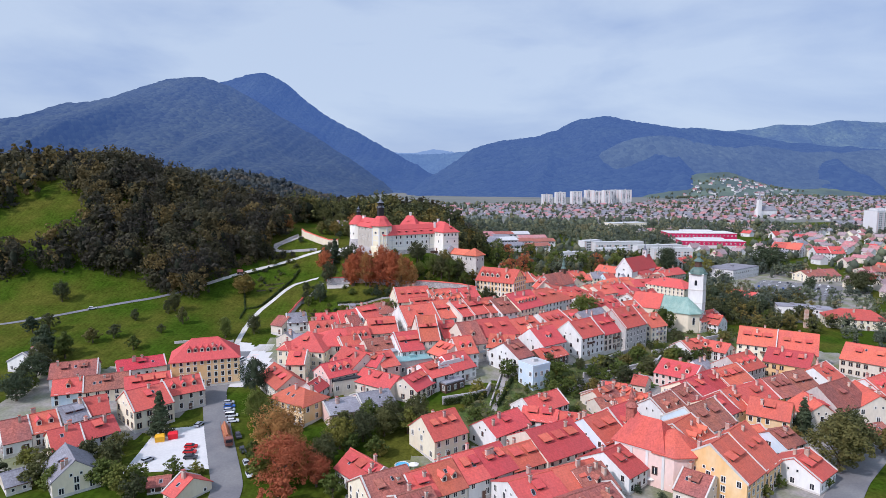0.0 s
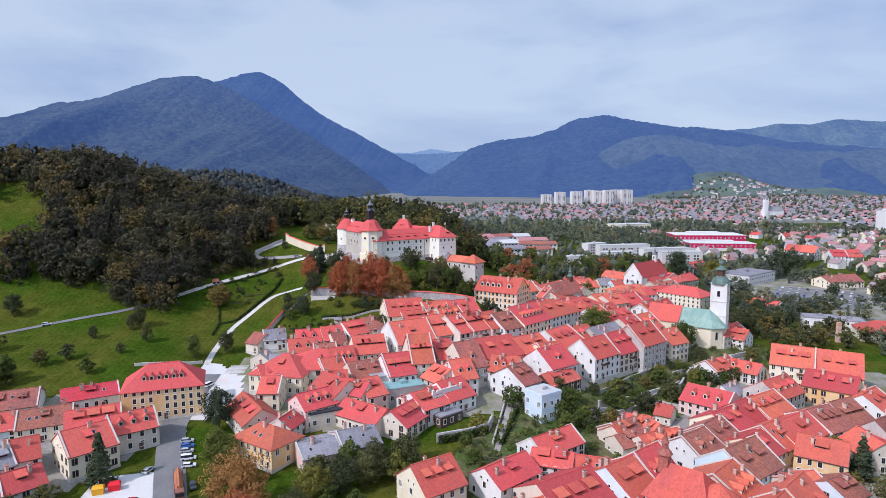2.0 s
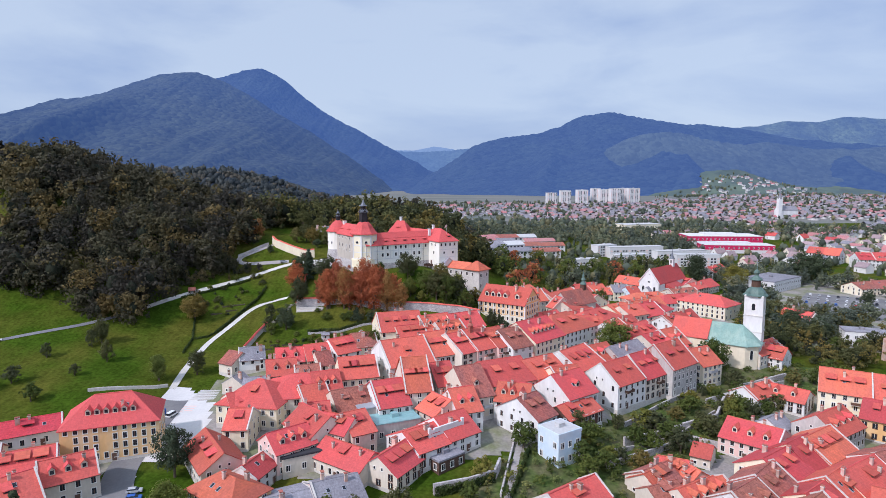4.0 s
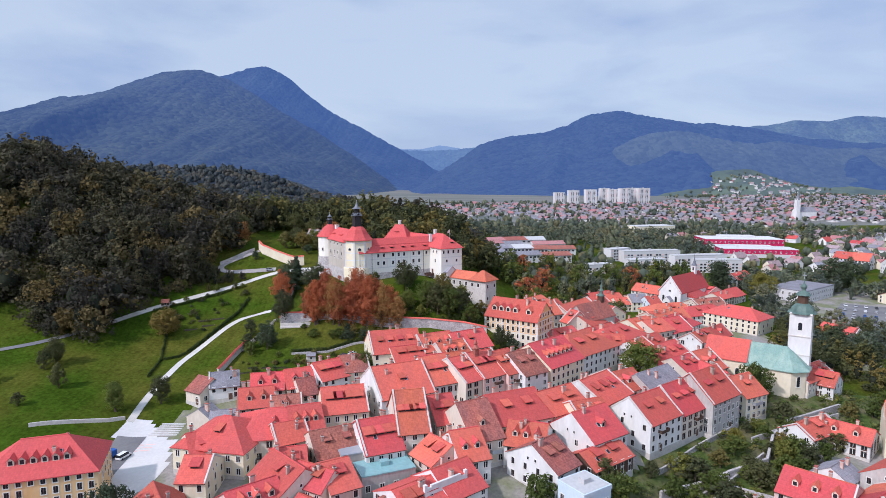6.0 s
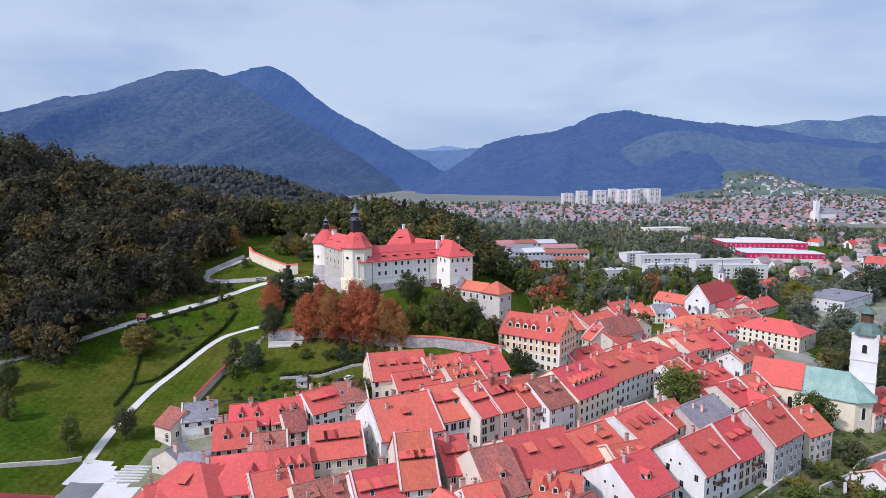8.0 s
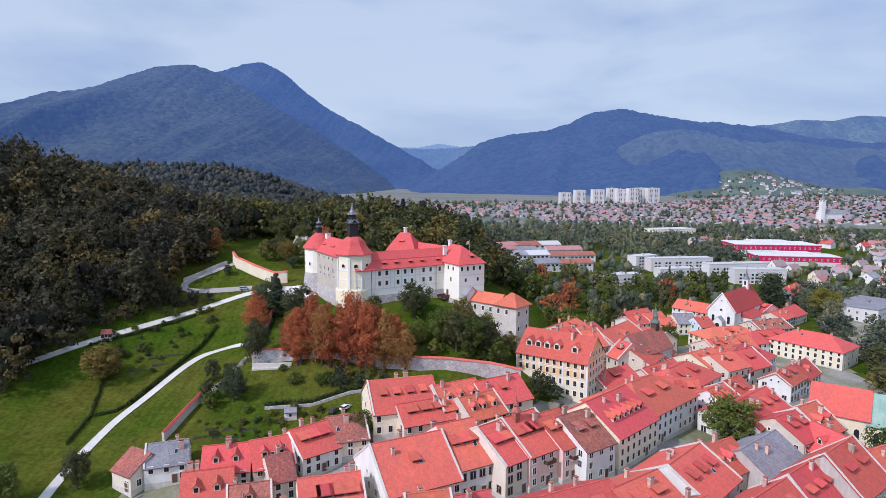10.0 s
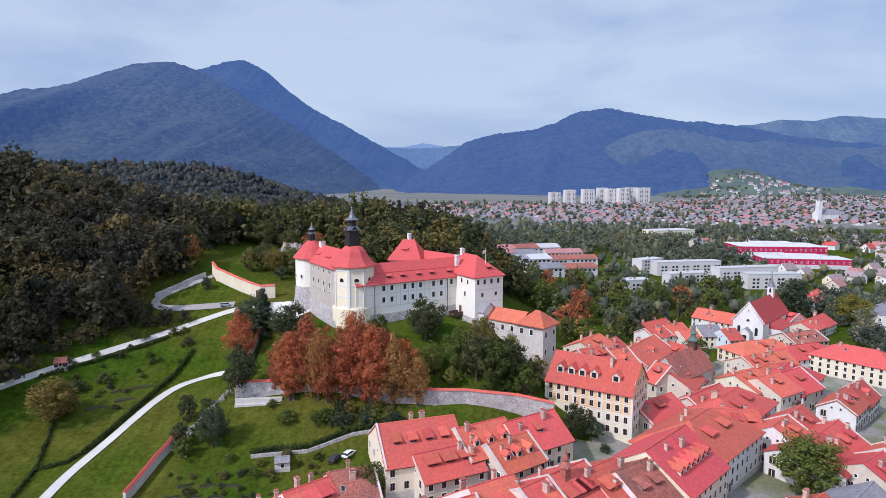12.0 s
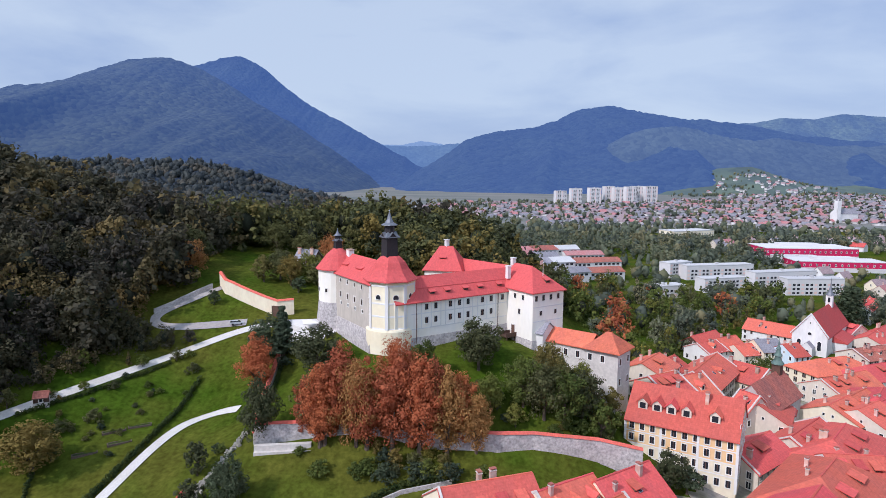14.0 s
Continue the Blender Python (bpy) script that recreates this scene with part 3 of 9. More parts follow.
def ridge(name, depth, crest, reach, m, label, rough=1.0, seed=0, size=(320, 64), back=500.0):
    """A mountain: crest points as (sideways, height) at one distance; its face falls towards the valley in spurs and gullies."""
    cx = np.array([c[0] for c in crest], float)
    cz = np.array([c[1] for c in crest], float)
    n, k = size
    xs = np.linspace(cx[0], cx[-1], n)
    zs = np.interp(xs, cx, cz)
    zs = np.convolve(np.pad(zs, 2, mode="edge"), np.ones(5) / 5, "valid")
    zs = zs + rough * np.array([noise.noise(Vector((x / 60, seed, 0.5))) * 5 + noise.noise(Vector((x / 16, seed, 9.5))) * 5 for x in xs])
    verts = []
    for j in range(k + 1):
        f = j / k
        for i in range(n):
            top = zs[i]
            if f < 0.12:
                r = (f - 0.12) / 0.12
                x, y, z = xs[i], depth - r * back, top + r * 60 * abs(r)
            else:
                r = (f - 0.12) / 0.88
                lean = xs[i] + 260 * r
                spur = 0.7 - 2 * abs(noise.noise(Vector((lean / 520 + seed, r * 0.5, seed * 3.7)))) + 0.45 * (0.6 - 2 * abs(noise.noise(Vector((lean / 210 + seed, r * 0.9, 7.1 + seed)))))
                grow = min(1.0, 2.0 * r)
                x = xs[i]
                y = depth - reach * (r + 0.20 * spur * grow * (1 - 0.5 * r))
                z = top * (1 - r ** 0.92) + 8 * r + spur * 0.12 * top * math.sin(math.pi * min(1, r * 1.1)) * r
                z += rough * noise.noise(Vector((x / 46, y / 46, seed))) * 4 * min(1, 8 * r)
            verts.append((x, y, z))
    b = (np.arange(k)[:, None] * n + np.arange(n - 1)[None, :]).ravel()
    me = quads_mesh(name, np.array(verts), np.stack([b, b + n, b + n + 1, b + 1], 1), [m])
    me.polygons.foreach_set("use_smooth", [True] * len(me.polygons))
    return tagged(put(name, me), label, "mountain", kind="structure")


# the third colour of each is haze, added to the slope as emission
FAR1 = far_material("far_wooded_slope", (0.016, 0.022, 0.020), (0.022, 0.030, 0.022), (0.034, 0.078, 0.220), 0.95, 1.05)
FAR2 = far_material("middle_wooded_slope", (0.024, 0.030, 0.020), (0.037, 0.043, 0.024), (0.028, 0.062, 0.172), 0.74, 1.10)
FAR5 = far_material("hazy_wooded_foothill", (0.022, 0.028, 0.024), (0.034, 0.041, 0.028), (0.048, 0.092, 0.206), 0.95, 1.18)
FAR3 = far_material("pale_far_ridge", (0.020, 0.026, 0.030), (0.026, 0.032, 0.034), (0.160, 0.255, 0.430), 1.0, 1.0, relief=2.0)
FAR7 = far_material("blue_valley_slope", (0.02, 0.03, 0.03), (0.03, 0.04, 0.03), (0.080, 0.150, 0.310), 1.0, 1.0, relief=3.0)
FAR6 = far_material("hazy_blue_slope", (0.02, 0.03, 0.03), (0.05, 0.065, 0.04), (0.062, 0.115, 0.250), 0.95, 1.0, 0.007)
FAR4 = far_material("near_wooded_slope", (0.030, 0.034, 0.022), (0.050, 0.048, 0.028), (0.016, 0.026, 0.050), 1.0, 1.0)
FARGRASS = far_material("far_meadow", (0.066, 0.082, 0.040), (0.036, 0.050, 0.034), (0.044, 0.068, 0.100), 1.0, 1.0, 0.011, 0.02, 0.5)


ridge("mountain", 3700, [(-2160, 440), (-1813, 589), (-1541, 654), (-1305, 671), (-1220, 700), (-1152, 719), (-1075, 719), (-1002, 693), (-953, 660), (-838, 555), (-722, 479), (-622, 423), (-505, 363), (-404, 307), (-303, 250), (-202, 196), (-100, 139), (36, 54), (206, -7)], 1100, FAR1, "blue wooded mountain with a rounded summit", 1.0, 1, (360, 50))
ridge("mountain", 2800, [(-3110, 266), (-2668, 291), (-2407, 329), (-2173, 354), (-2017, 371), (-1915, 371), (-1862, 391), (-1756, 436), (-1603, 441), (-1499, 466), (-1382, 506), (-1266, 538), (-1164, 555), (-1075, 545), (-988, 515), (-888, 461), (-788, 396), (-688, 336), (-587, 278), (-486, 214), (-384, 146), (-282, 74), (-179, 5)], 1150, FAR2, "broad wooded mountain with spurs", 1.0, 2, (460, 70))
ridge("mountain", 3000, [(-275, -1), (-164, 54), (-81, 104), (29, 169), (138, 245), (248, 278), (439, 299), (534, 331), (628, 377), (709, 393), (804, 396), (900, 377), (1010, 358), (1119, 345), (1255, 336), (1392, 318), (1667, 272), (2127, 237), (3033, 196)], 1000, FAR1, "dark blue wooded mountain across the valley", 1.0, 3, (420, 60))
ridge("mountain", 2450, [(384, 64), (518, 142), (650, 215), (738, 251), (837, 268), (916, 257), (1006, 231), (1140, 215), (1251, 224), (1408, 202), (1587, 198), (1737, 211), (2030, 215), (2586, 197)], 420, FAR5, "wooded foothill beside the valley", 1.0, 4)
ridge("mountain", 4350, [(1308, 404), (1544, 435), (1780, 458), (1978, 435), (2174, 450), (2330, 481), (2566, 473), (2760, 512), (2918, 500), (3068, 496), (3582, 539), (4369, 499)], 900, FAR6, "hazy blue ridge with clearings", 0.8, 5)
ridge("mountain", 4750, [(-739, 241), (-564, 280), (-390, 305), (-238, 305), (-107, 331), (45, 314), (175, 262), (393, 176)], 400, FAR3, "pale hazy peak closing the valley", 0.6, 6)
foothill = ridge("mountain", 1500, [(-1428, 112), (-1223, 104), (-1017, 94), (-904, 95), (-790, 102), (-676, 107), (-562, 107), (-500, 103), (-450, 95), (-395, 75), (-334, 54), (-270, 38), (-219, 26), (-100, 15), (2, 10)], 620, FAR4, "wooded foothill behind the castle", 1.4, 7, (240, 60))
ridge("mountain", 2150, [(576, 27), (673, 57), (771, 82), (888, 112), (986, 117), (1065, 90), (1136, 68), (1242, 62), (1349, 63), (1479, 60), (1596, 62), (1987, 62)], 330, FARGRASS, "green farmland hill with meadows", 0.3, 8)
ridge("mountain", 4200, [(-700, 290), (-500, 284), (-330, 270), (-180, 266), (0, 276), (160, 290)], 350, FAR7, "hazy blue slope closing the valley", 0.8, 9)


# ---------------------------------------------------------------- pieces that many houses share


def window_mesh(w, h, frame_m, surround, bars=True):
    """A window as one relief: raised surround and sill, sunk panes, a bar between them."""
    e = 0.16
    xs = [-w / 2 - e, -w / 2, -0.05, 0.05, w / 2, w / 2 + e] if bars else [-w / 2 - e, -w / 2, w / 2, w / 2 + e]
    zs = [-e, 0, h, h + e]
    nxc, nzc = len(xs) - 1, len(zs) - 1
    ge, known = Geo(), {}

    def depth(i, j):
        if i < 0 or j < 0 or i >= nxc or j >= nzc:
            return 0.04
        if j == 0:
            return -0.15
        if i in (0, nxc - 1) or j == nzc - 1:
            return -0.08
        return -0.06 if bars and i == 2 else -0.02

    def vert(x, y, z):
        key = (round(x, 3), round(y, 3), round(z, 3))
        if key not in known:
            known[key] = len(ge.v)
            ge.v.append(key)
        return known[key]

    def face(pts, m):
        ge.f.append(tuple(vert(*p) for p in pts))
        ge.mi.append(ge.slot(m))

    for i in range(nxc):
        for j in range(nzc):
            d = depth(i, j)
            pane = d == -0.02
            m = GLASS if pane else (frame_m if bars and i == 2 and j == 1 else surround)
            x0, x1, z0, z1 = xs[i], xs[i + 1], zs[j], zs[j + 1]
            face([(x0, d, z0), (x1, d, z0), (x1, d, z1), (x0, d, z1)], m)
            for di, dj, p, q in ((1, 0, (x1, z0), (x1, z1)), (0, 1, (x1, z1), (x0, z1)), (-1, 0, (x0, z1), (x0, z0)), (0, -1, (x0, z0), (x1, z0))):
                o = depth(i + di, j + dj)
                if o > d:
                    face([(p[0], d, p[1]), (p[0], o, p[1]), (q[0], o, q[1]), (q[0], d, q[1])], m)
    return ge.mesh("window")


WINDOWS = [window_mesh(0.95, 1.45, FRAME, FRAME), window_mesh(0.9, 1.5, DARKWOOD, FRAME),
           window_mesh(1.05, 1.4, FRAME, DARKWOOD, True), window_mesh(0.8, 1.1, DARKWOOD, FRAME)]
SMALLWIN = window_mesh(0.6, 0.75, DARKWOOD, FRAME, False)


def dormer_gable(roof_m):
    """A little house on the slope: window front, cheeks and a pitched roof; its back sinks into the roof."""
    ge = Geo()
    ge.hexa([(-0.65, 0, -0.3), (0.65, 0, -0.3), (0.65, 2.6, -0.3), (-0.65, 2.6, -0.3), (-0.65, 0, 1.25), (0.65, 0, 1.25), (0.65, 2.6, 1.25), (-0.65, 2.6, 1.25)], BEIGE)
    ge.poly([(-0.65, 0, 1.25), (0.65, 0, 1.25), (0, 0, 2.0)], BEIGE)
    ge.poly([(-0.4, -0.03, 0.2), (0.4, -0.03, 0.2), (0.4, -0.03, 1.2), (-0.4, -0.03, 1.2)], GLASS)
    for s in (-1, 1):
        ge.hexa([(0, -0.25, 2.02), (s * 0.95, -0.25, 1.0), (s * 0.95, 2.9, 1.0), (0, 3.3, 2.02), (0, -0.25, 2.2), (s * 0.95, -0.25, 1.16), (s * 0.95, 2.9, 1.16), (0, 3.3, 2.2)][:: 1], roof_m)
    return ge.mesh("dormer")


def dormer_hood(roof_m):
    """A low hood dormer: a lifted flap of roof over a dark opening."""
    ge = Geo()
    ge.hexa([(-0.75, 0, -0.2), (0.75, 0, -0.2), (0.75, 1.8, -0.2), (-0.75, 1.8, -0.2), (-0.75, 0, 0.62), (0.75, 0, 0.62), (0.75, 1.8, 1.0), (-0.75, 1.8, 1.0)], DARKWOOD)
    ge.poly([(-0.55, -0.02, 0.12), (0.55, -0.02, 0.12), (0.55, -0.02, 0.55), (-0.55, -0.02, 0.55)], GLASS)
    ge.hexa([(-1.0, -0.45, 0.58), (1.0, -0.45, 0.58), (1.0, 2.3, 1.32), (-1.0, 2.3, 1.32), (-1.0, -0.45, 0.74), (1.0, -0.45, 0.74), (1.0, 2.3, 1.5), (-1.0, 2.3, 1.5)], roof_m)
    return ge.mesh("dormer")


def chimney_geo(w, d, h):
    ge = Geo()
    ge.box(-w / 2, w / 2, -d / 2, d / 2, -1.2, h, CHIMNEY)
    ge.box(-w / 2 - 0.1, w / 2 + 0.1, -d / 2 - 0.1, d / 2 + 0.1, h, h + 0.12, STONEPALE)
    for s in (-1, 1):
        ge.box(s * (w / 2 - 0.08) - 0.06, s * (w / 2 - 0.08) + 0.06, -d / 2, d / 2, h + 0.12, h + 0.38, CHIMNEY)
    ge.box(-w / 2 - 0.05, w / 2 + 0.05, -d / 2 - 0.08, d / 2 + 0.08, h + 0.38, h + 0.5, OLD)
    return ge.mesh("chimney")


CHIMNEYS = [chimney_geo(0.8, 0.8, 1.7), chimney_geo(1.3, 0.8, 1.9), chimney_geo(0.7, 0.7, 1.3)]
DORMER = {}
for _m in (RED, ORANGE, OLD, SLATE, CRIMSON, CASTLERED):
    DORMER[_m.name] = (dormer_gable(_m), dormer_hood(_m))


def skylight_mesh():
    ge = Geo()
    ge.box(-0.5, 0.5, -0.7, 0.7, -0.1, 0.10, METAL)
    ge.poly([(-0.4, -0.6, 0.11), (0.4, -0.6, 0.11), (0.4, 0.6, 0.11), (-0.4, 0.6, 0.11)], GLASS)
    return ge.mesh("skylight")


SKYLIGHT = skylight_mesh()


def door_mesh(w, h):
    ge = Geo()
    ge.box(-w / 2, w / 2, -0.06, 0.02, 0, h, DARKWOOD)
    ge.box(-w / 2 - 0.2, -w / 2, -0.1, 0.02, 0, h + 0.2, STONEPALE)
    ge.box(w / 2, w / 2 + 0.2, -0.1, 0.02, 0, h + 0.2, STONEPALE)
    ge.box(-w / 2, w / 2, -0.1, 0.02, h, h + 0.2, STONEPALE)
    return ge.mesh("door")


DOOR = door_mesh(1.3, 2.3)
SIDES = ((0, -1), (180, 1))


later, plots = [], []


def facade(parent, width, m, rows, win, margin=1.1, gap=2.7, skip=0.0, rnd=None):
    """Rows of windows on a wall that runs along x at m, its face looking along minus y."""
    n = max(1, int((width - 2 * margin) / gap) + 1)
    for z in rows:
        for i in range(n):
            if rnd and rnd.random() < skip:
                continue
            x = 0 if n == 1 else -width / 2 + margin + 0.5 + (width - 2 * margin - 1.0) * i / (n - 1)
            later.append((win, parent, m @ pose(x, 0, z) @ Matrix.Diagonal((1.2, 1, 1.18, 1))))


WALLWORD = {"white_lime_plaster": "white", "cream_plaster": "cream", "apricot_plaster": "apricot", "pink_plaster": "pink", "weathered_grey_plaster": "weathered grey",
            "beige_plaster": "beige", "pale_blue_plaster": "pale blue", "dark_stained_timber": "dark timber"}
ROOFWORD = {"red_clay_tiles": "red tiled", "orange_clay_tiles": "orange tiled", "weathered_brown_tiles": "weathered brown tiled", "crimson_sheet_roof": "crimson",
            "grey_fibre_cement_roof": "grey"}
house_no = [0]


def house(x, y, ang, L, W, he, hr, wall_m, roof_m, dormers=0, hip=False, skylights=None, gap=3.0, win=None, name="house", label=""):
    """A plastered house: x is along its ridge, he and hr are the heights of eaves and ridge over the ground."""
    house_no[0] += 1
    rnd = random.Random(house_no[0] * 7 + 3)
    while ang > 90:
        ang -= 180
    while ang <= -90:
        ang += 180
    L = min(L, 32) if name == "house" else L
    z = g(x, y)
    text = label or f"{WALLWORD[wall_m.name]} plastered house with a {ROOFWORD[roof_m.name]} {'hipped ' if hip else ''}roof" + (" and dormers" if dormers > 1 else "")
    if wall_m is TIMBER and not label:
        text = f"dark timber shed with a {ROOFWORD[roof_m.name]} roof"
    t = thing(name, x, y, z, ang, text, "house", "old town houses")
    plots.append((t, t.matrix_basis.inverted(), L / 2, W / 2, he))
    ge = Geo()
    if hip:
        ge.box(-L / 2, L / 2, -W / 2, W / 2, -3.5, he, wall_m)
    else:
        ge.gable_walls(L, W, -3.5, he - 0.03, hr - 0.04, wall_m)
    ge.box(-L / 2 - 0.06, L / 2 + 0.06, -W / 2 - 0.06, W / 2 + 0.06, -3.5, 0.5, STONEPALE)
    if he > 5:
        for s in (-1, 1):
            ge.box(-L / 2, L / 2, s * W / 2 - 0.12, s * W / 2 + 0.12, he - 0.42, he - 0.16, wall_m)
    part("wall", ge, t)
    ge, verges = Geo(), ()
    if hip:
        ge.hip_roof(L, W, he, hr, roof_m)
    else:
        ge.gable_roof(L, W, he, hr, roof_m, end=rnd.choice((0.1, 0.25, 0.35)), edge=DARKWOOD)
        if wall_m is not TIMBER and rnd.random() < 0.45:
            verges = rnd.choice(((-1,), (1,), (-1, 1)))
    k, e, z0 = W / 2 + 0.4, L / 2 - 0.1, he - (hr - he) / (W / 2) * 0.4 + 0.2
    for sx in verges:
        vg = Geo()
        vg.poly([(sx * e - 0.22, -k, z0 + 0.32), (sx * e + 0.22, -k, z0 + 0.32), (sx * e + 0.22, 0, hr + 0.62), (sx * e - 0.22, 0, hr + 0.62)], STONEPALE)
        vg.poly([(sx * e - 0.22, 0, hr + 0.62), (sx * e + 0.22, 0, hr + 0.62), (sx * e + 0.22, k, z0 + 0.32), (sx * e - 0.22, k, z0 + 0.32)], STONEPALE)
        for d in (-0.22, 0.22):
            pts = [(sx * e + d, -k, z0 - 0.3), (sx * e + d, -k, z0 + 0.32), (sx * e + d, 0, hr + 0.62), (sx * e + d, k, z0 + 0.32), (sx * e + d, k, z0 - 0.3), (sx * e + d, 0, hr)]
            vg.poly(pts if d < 0 else pts[::-1], STONEPALE)
        for y in (-k, k):
            vg.poly([(sx * e - 0.22, y, z0 - 0.3), (sx * e + 0.22, y, z0 - 0.3), (sx * e + 0.22, y, z0 + 0.32), (sx * e - 0.22, y, z0 + 0.32)], STONEPALE)
        part("gable_coping", vg, t, "pale plastered gable coping")
    roof = part("roof", ge, t)
    ge, rl = Geo(), (max(L / 2 - W / 2 * 0.9, 0.15) if hip else L / 2)
    ge.lathe(0, 0, [(0.2, -rl), (0.2, rl)], 6, roof_m)
    put("ridge_tiles", ge.mesh("ridge_tiles"), roof, pose(0, 0, hr + 0.22, 0, 90, 0))
    nf = max(1, round(he / 3.1))
    fh = he / nf
    win = win or WINDOWS[rnd.choice((0, 0, 1, 1, 2))]
    if he < 4.2:
        win = SMALLWIN
    rows = [i * fh + (1.0 if fh > 2.6 else 0.7) for i in range(nf)]
    for a, s in SIDES:
        facade(t, L, pose(0, s * W / 2, 0, 0, 0, a), rows, win, gap=gap * (1 if s < 0 else 1.5), skip=0.06, rnd=rnd)
    for a, s in ((90, 1), (-90, -1)):
        facade(t, W, pose(s * L / 2, 0, 0, 0, 0, a), rows, win, gap=gap * 1.4, margin=1.7, skip=0.2, rnd=rnd)
        if not hip and hr - he > 3.4:
            for k in (-1, 1):
                put("window", SMALLWIN, t, pose(s * L / 2, k * 1.3, he + 0.5, 0, 0, a))
    if he > 7.4 and L > 8 and rnd.random() < 0.22:
        bl = rnd.uniform(2.5, 4.5)
        ge = Geo()
        bz = rows[-1] - 1.05
        ge.box(-bl / 2, bl / 2, -1.3, 0.1, bz - 0.18, bz, STONEPALE)
        rail = rnd.choice((TIMBER, DARKWOOD, METAL))
        ge.box(-bl / 2, bl / 2, -1.34, -1.26, bz, bz + 1.0, rail)
        for s in (-1, 1):
            ge.box(s * bl / 2 - 0.04, s * bl / 2 + 0.04, -1.3, 0.05, bz, bz + 1.0, rail)
        part("balcony", ge, t, m=pose(rnd.uniform(-L / 4, L / 4), -W / 2, 0))
    if L > 7:
        put("door", DOOR, t, pose(rnd.uniform(-L / 4, L / 4) + 0.9, -W / 2 - 0.05, -0.1))
    slope = (hr - he) / (W / 2)
    if name == "house" and not hip and roof_m is not SLATE and L > 8 and y < 400:
        dormers = max(dormers, rnd.choice((1, 2, 3)) if L > 11 else rnd.choice((0, 1, 2)))
    kind = rnd.choice((0, 1, 1, 1)) if dormers else 0
    fit = Matrix.Diagonal((rnd.choice((1.2, 1.5, 1.9)), 1.25, 1.25, 1)) if kind else Matrix.Diagonal((1.15, 1.1, 1.1, 1))
    span = L * (0.55 if hip else 0.8)
    d_m = DORMER[roof_m.name][kind]
    for i in range(dormers):
        dx = span * ((i + 0.5) / dormers - 0.5)
        f = 0.66 if kind == 0 else 0.52
        put("dormer", d_m, t, pose(dx, -W / 2 * f, he + slope * W / 2 * (1 - f) + 0.2) @ fit)
    for i in range(0 if he < 2.5 else 1 if L < 9 else 2):
        cx, cy = rnd.uniform(-0.38, 0.38) * L * (0.6 if hip else 1), rnd.choice((-1, 1)) * rnd.uniform(0.06, 0.25) * W
        put("chimney", rnd.choice(CHIMNEYS), t, pose(cx, cy, hr - slope * abs(cy) + 0.3, 0, 0, rnd.choice((0, 90))))
    ns = skylights if skylights is not None else rnd.choice((0, 0, 0, 1, 2))
    for i in range(ns):
        f = rnd.uniform(0.3, 0.6)
        put("skylight", SKYLIGHT, t, pose(rnd.uniform(-0.35, 0.35) * span, -W / 2 * f, hr - slope * W / 2 * f + 0.25, math.degrees(math.atan(slope)), 0, 0))
    return t


def flat_block(x, y, ang, L, W, h, wall_m, roof_m, label, name="building", gap=3.0, rows=None, win=None, group="", category="building", sides=4, parapet=0.5, bands=False):
    """A block with a flat roof, parapet and rows of windows."""
    t = thing(name, x, y, g(x, y), ang, label, category, group)
    ge = Geo()
    ge.box(-L / 2, L / 2, -W / 2, W / 2, -4, h, wall_m)
    part("wall", ge, t)
    ge = Geo()
    ge.box(-L / 2 - 0.15, L / 2 + 0.15, -W / 2 - 0.15, W / 2 + 0.15, h, h + parapet, wall_m if parapet > 0.6 else roof_m)
    ge.box(-L / 2 + 0.25, L / 2 - 0.25, -W / 2 + 0.25, W / 2 - 0.25, h + parapet, h + parapet + 0.05, roof_m)
    ge.box(-1.2, 1.2, -1.0, 1.0, h + parapet, h + parapet + 1.3, roof_m)
    part("roof", ge, t)
    rows = rows if rows is not None else [1.0 + 2.9 * i for i in range(max(1, int(h / 2.9)))]
    win = win or WINDOWS[0]
    if bands:
        ge = Geo()
        for s in (-1, 1):
            for z in rows:
                n = max(2, int(L / gap))
                for i in range(n):
                    x = -L / 2 + L * (i + 0.5) / n
                    ge.box(x - gap * 0.3, x + gap * 0.3, s * W / 2 - 0.1, s * W / 2 + 0.1, z, z + 1.5, GLASS if i % 3 else PINK)
        ob = part("window_band", ge, t, "rows of dark windows and balconies")
        ob["kind"] = "stuff"
        return t
    for a, s in SIDES:
        facade(t, L, pose(0, s * W / 2, 0, 0, 0, a), rows, win, gap=gap)
    if sides == 4:
        for a, s in ((90, 1), (-90, -1)):
            facade(t, W, pose(s * L / 2, 0, 0, 0, 0, a), rows, win, gap=gap * 1.3)
    return t


# ---------------------------------------------------------------- trees


def leaf_cloud(rng, centres, radii, per, size, flat=1.0):
    """Many small leaf faces over clumps; returns vertices and faces."""
    c = np.repeat(centres, per, 0)
    r = np.repeat(radii, per)
    d = rng.normal(size=(len(c), 3))
    d /= np.linalg.norm(d, axis=1)[:, None]
    p = c + d * (r * rng.uniform(0.72, 1.08, len(c)))[:, None] * np.array([1, 1, flat])
    nrm = d + np.array([0, 0, 0.25]) + rng.normal(scale=0.20, size=d.shape)
    nrm /= np.linalg.norm(nrm, axis=1)[:, None]
    a = np.cross(nrm, rng.normal(size=d.shape))
    a /= np.linalg.norm(a, axis=1)[:, None]
    b = np.cross(nrm, a)
    s = size * rng.uniform(0.6, 1.3, len(c))[:, None]
    v = np.stack([p - a * s - b * s * 0.7, p + a * s - b * s * 0.7, p + a * s * 0.8 + b * s * 0.7, p - a * s * 0.8 + b * s * 0.7], 1).reshape(-1, 3)
    return v, np.arange(len(v)).reshape(-1, 4)


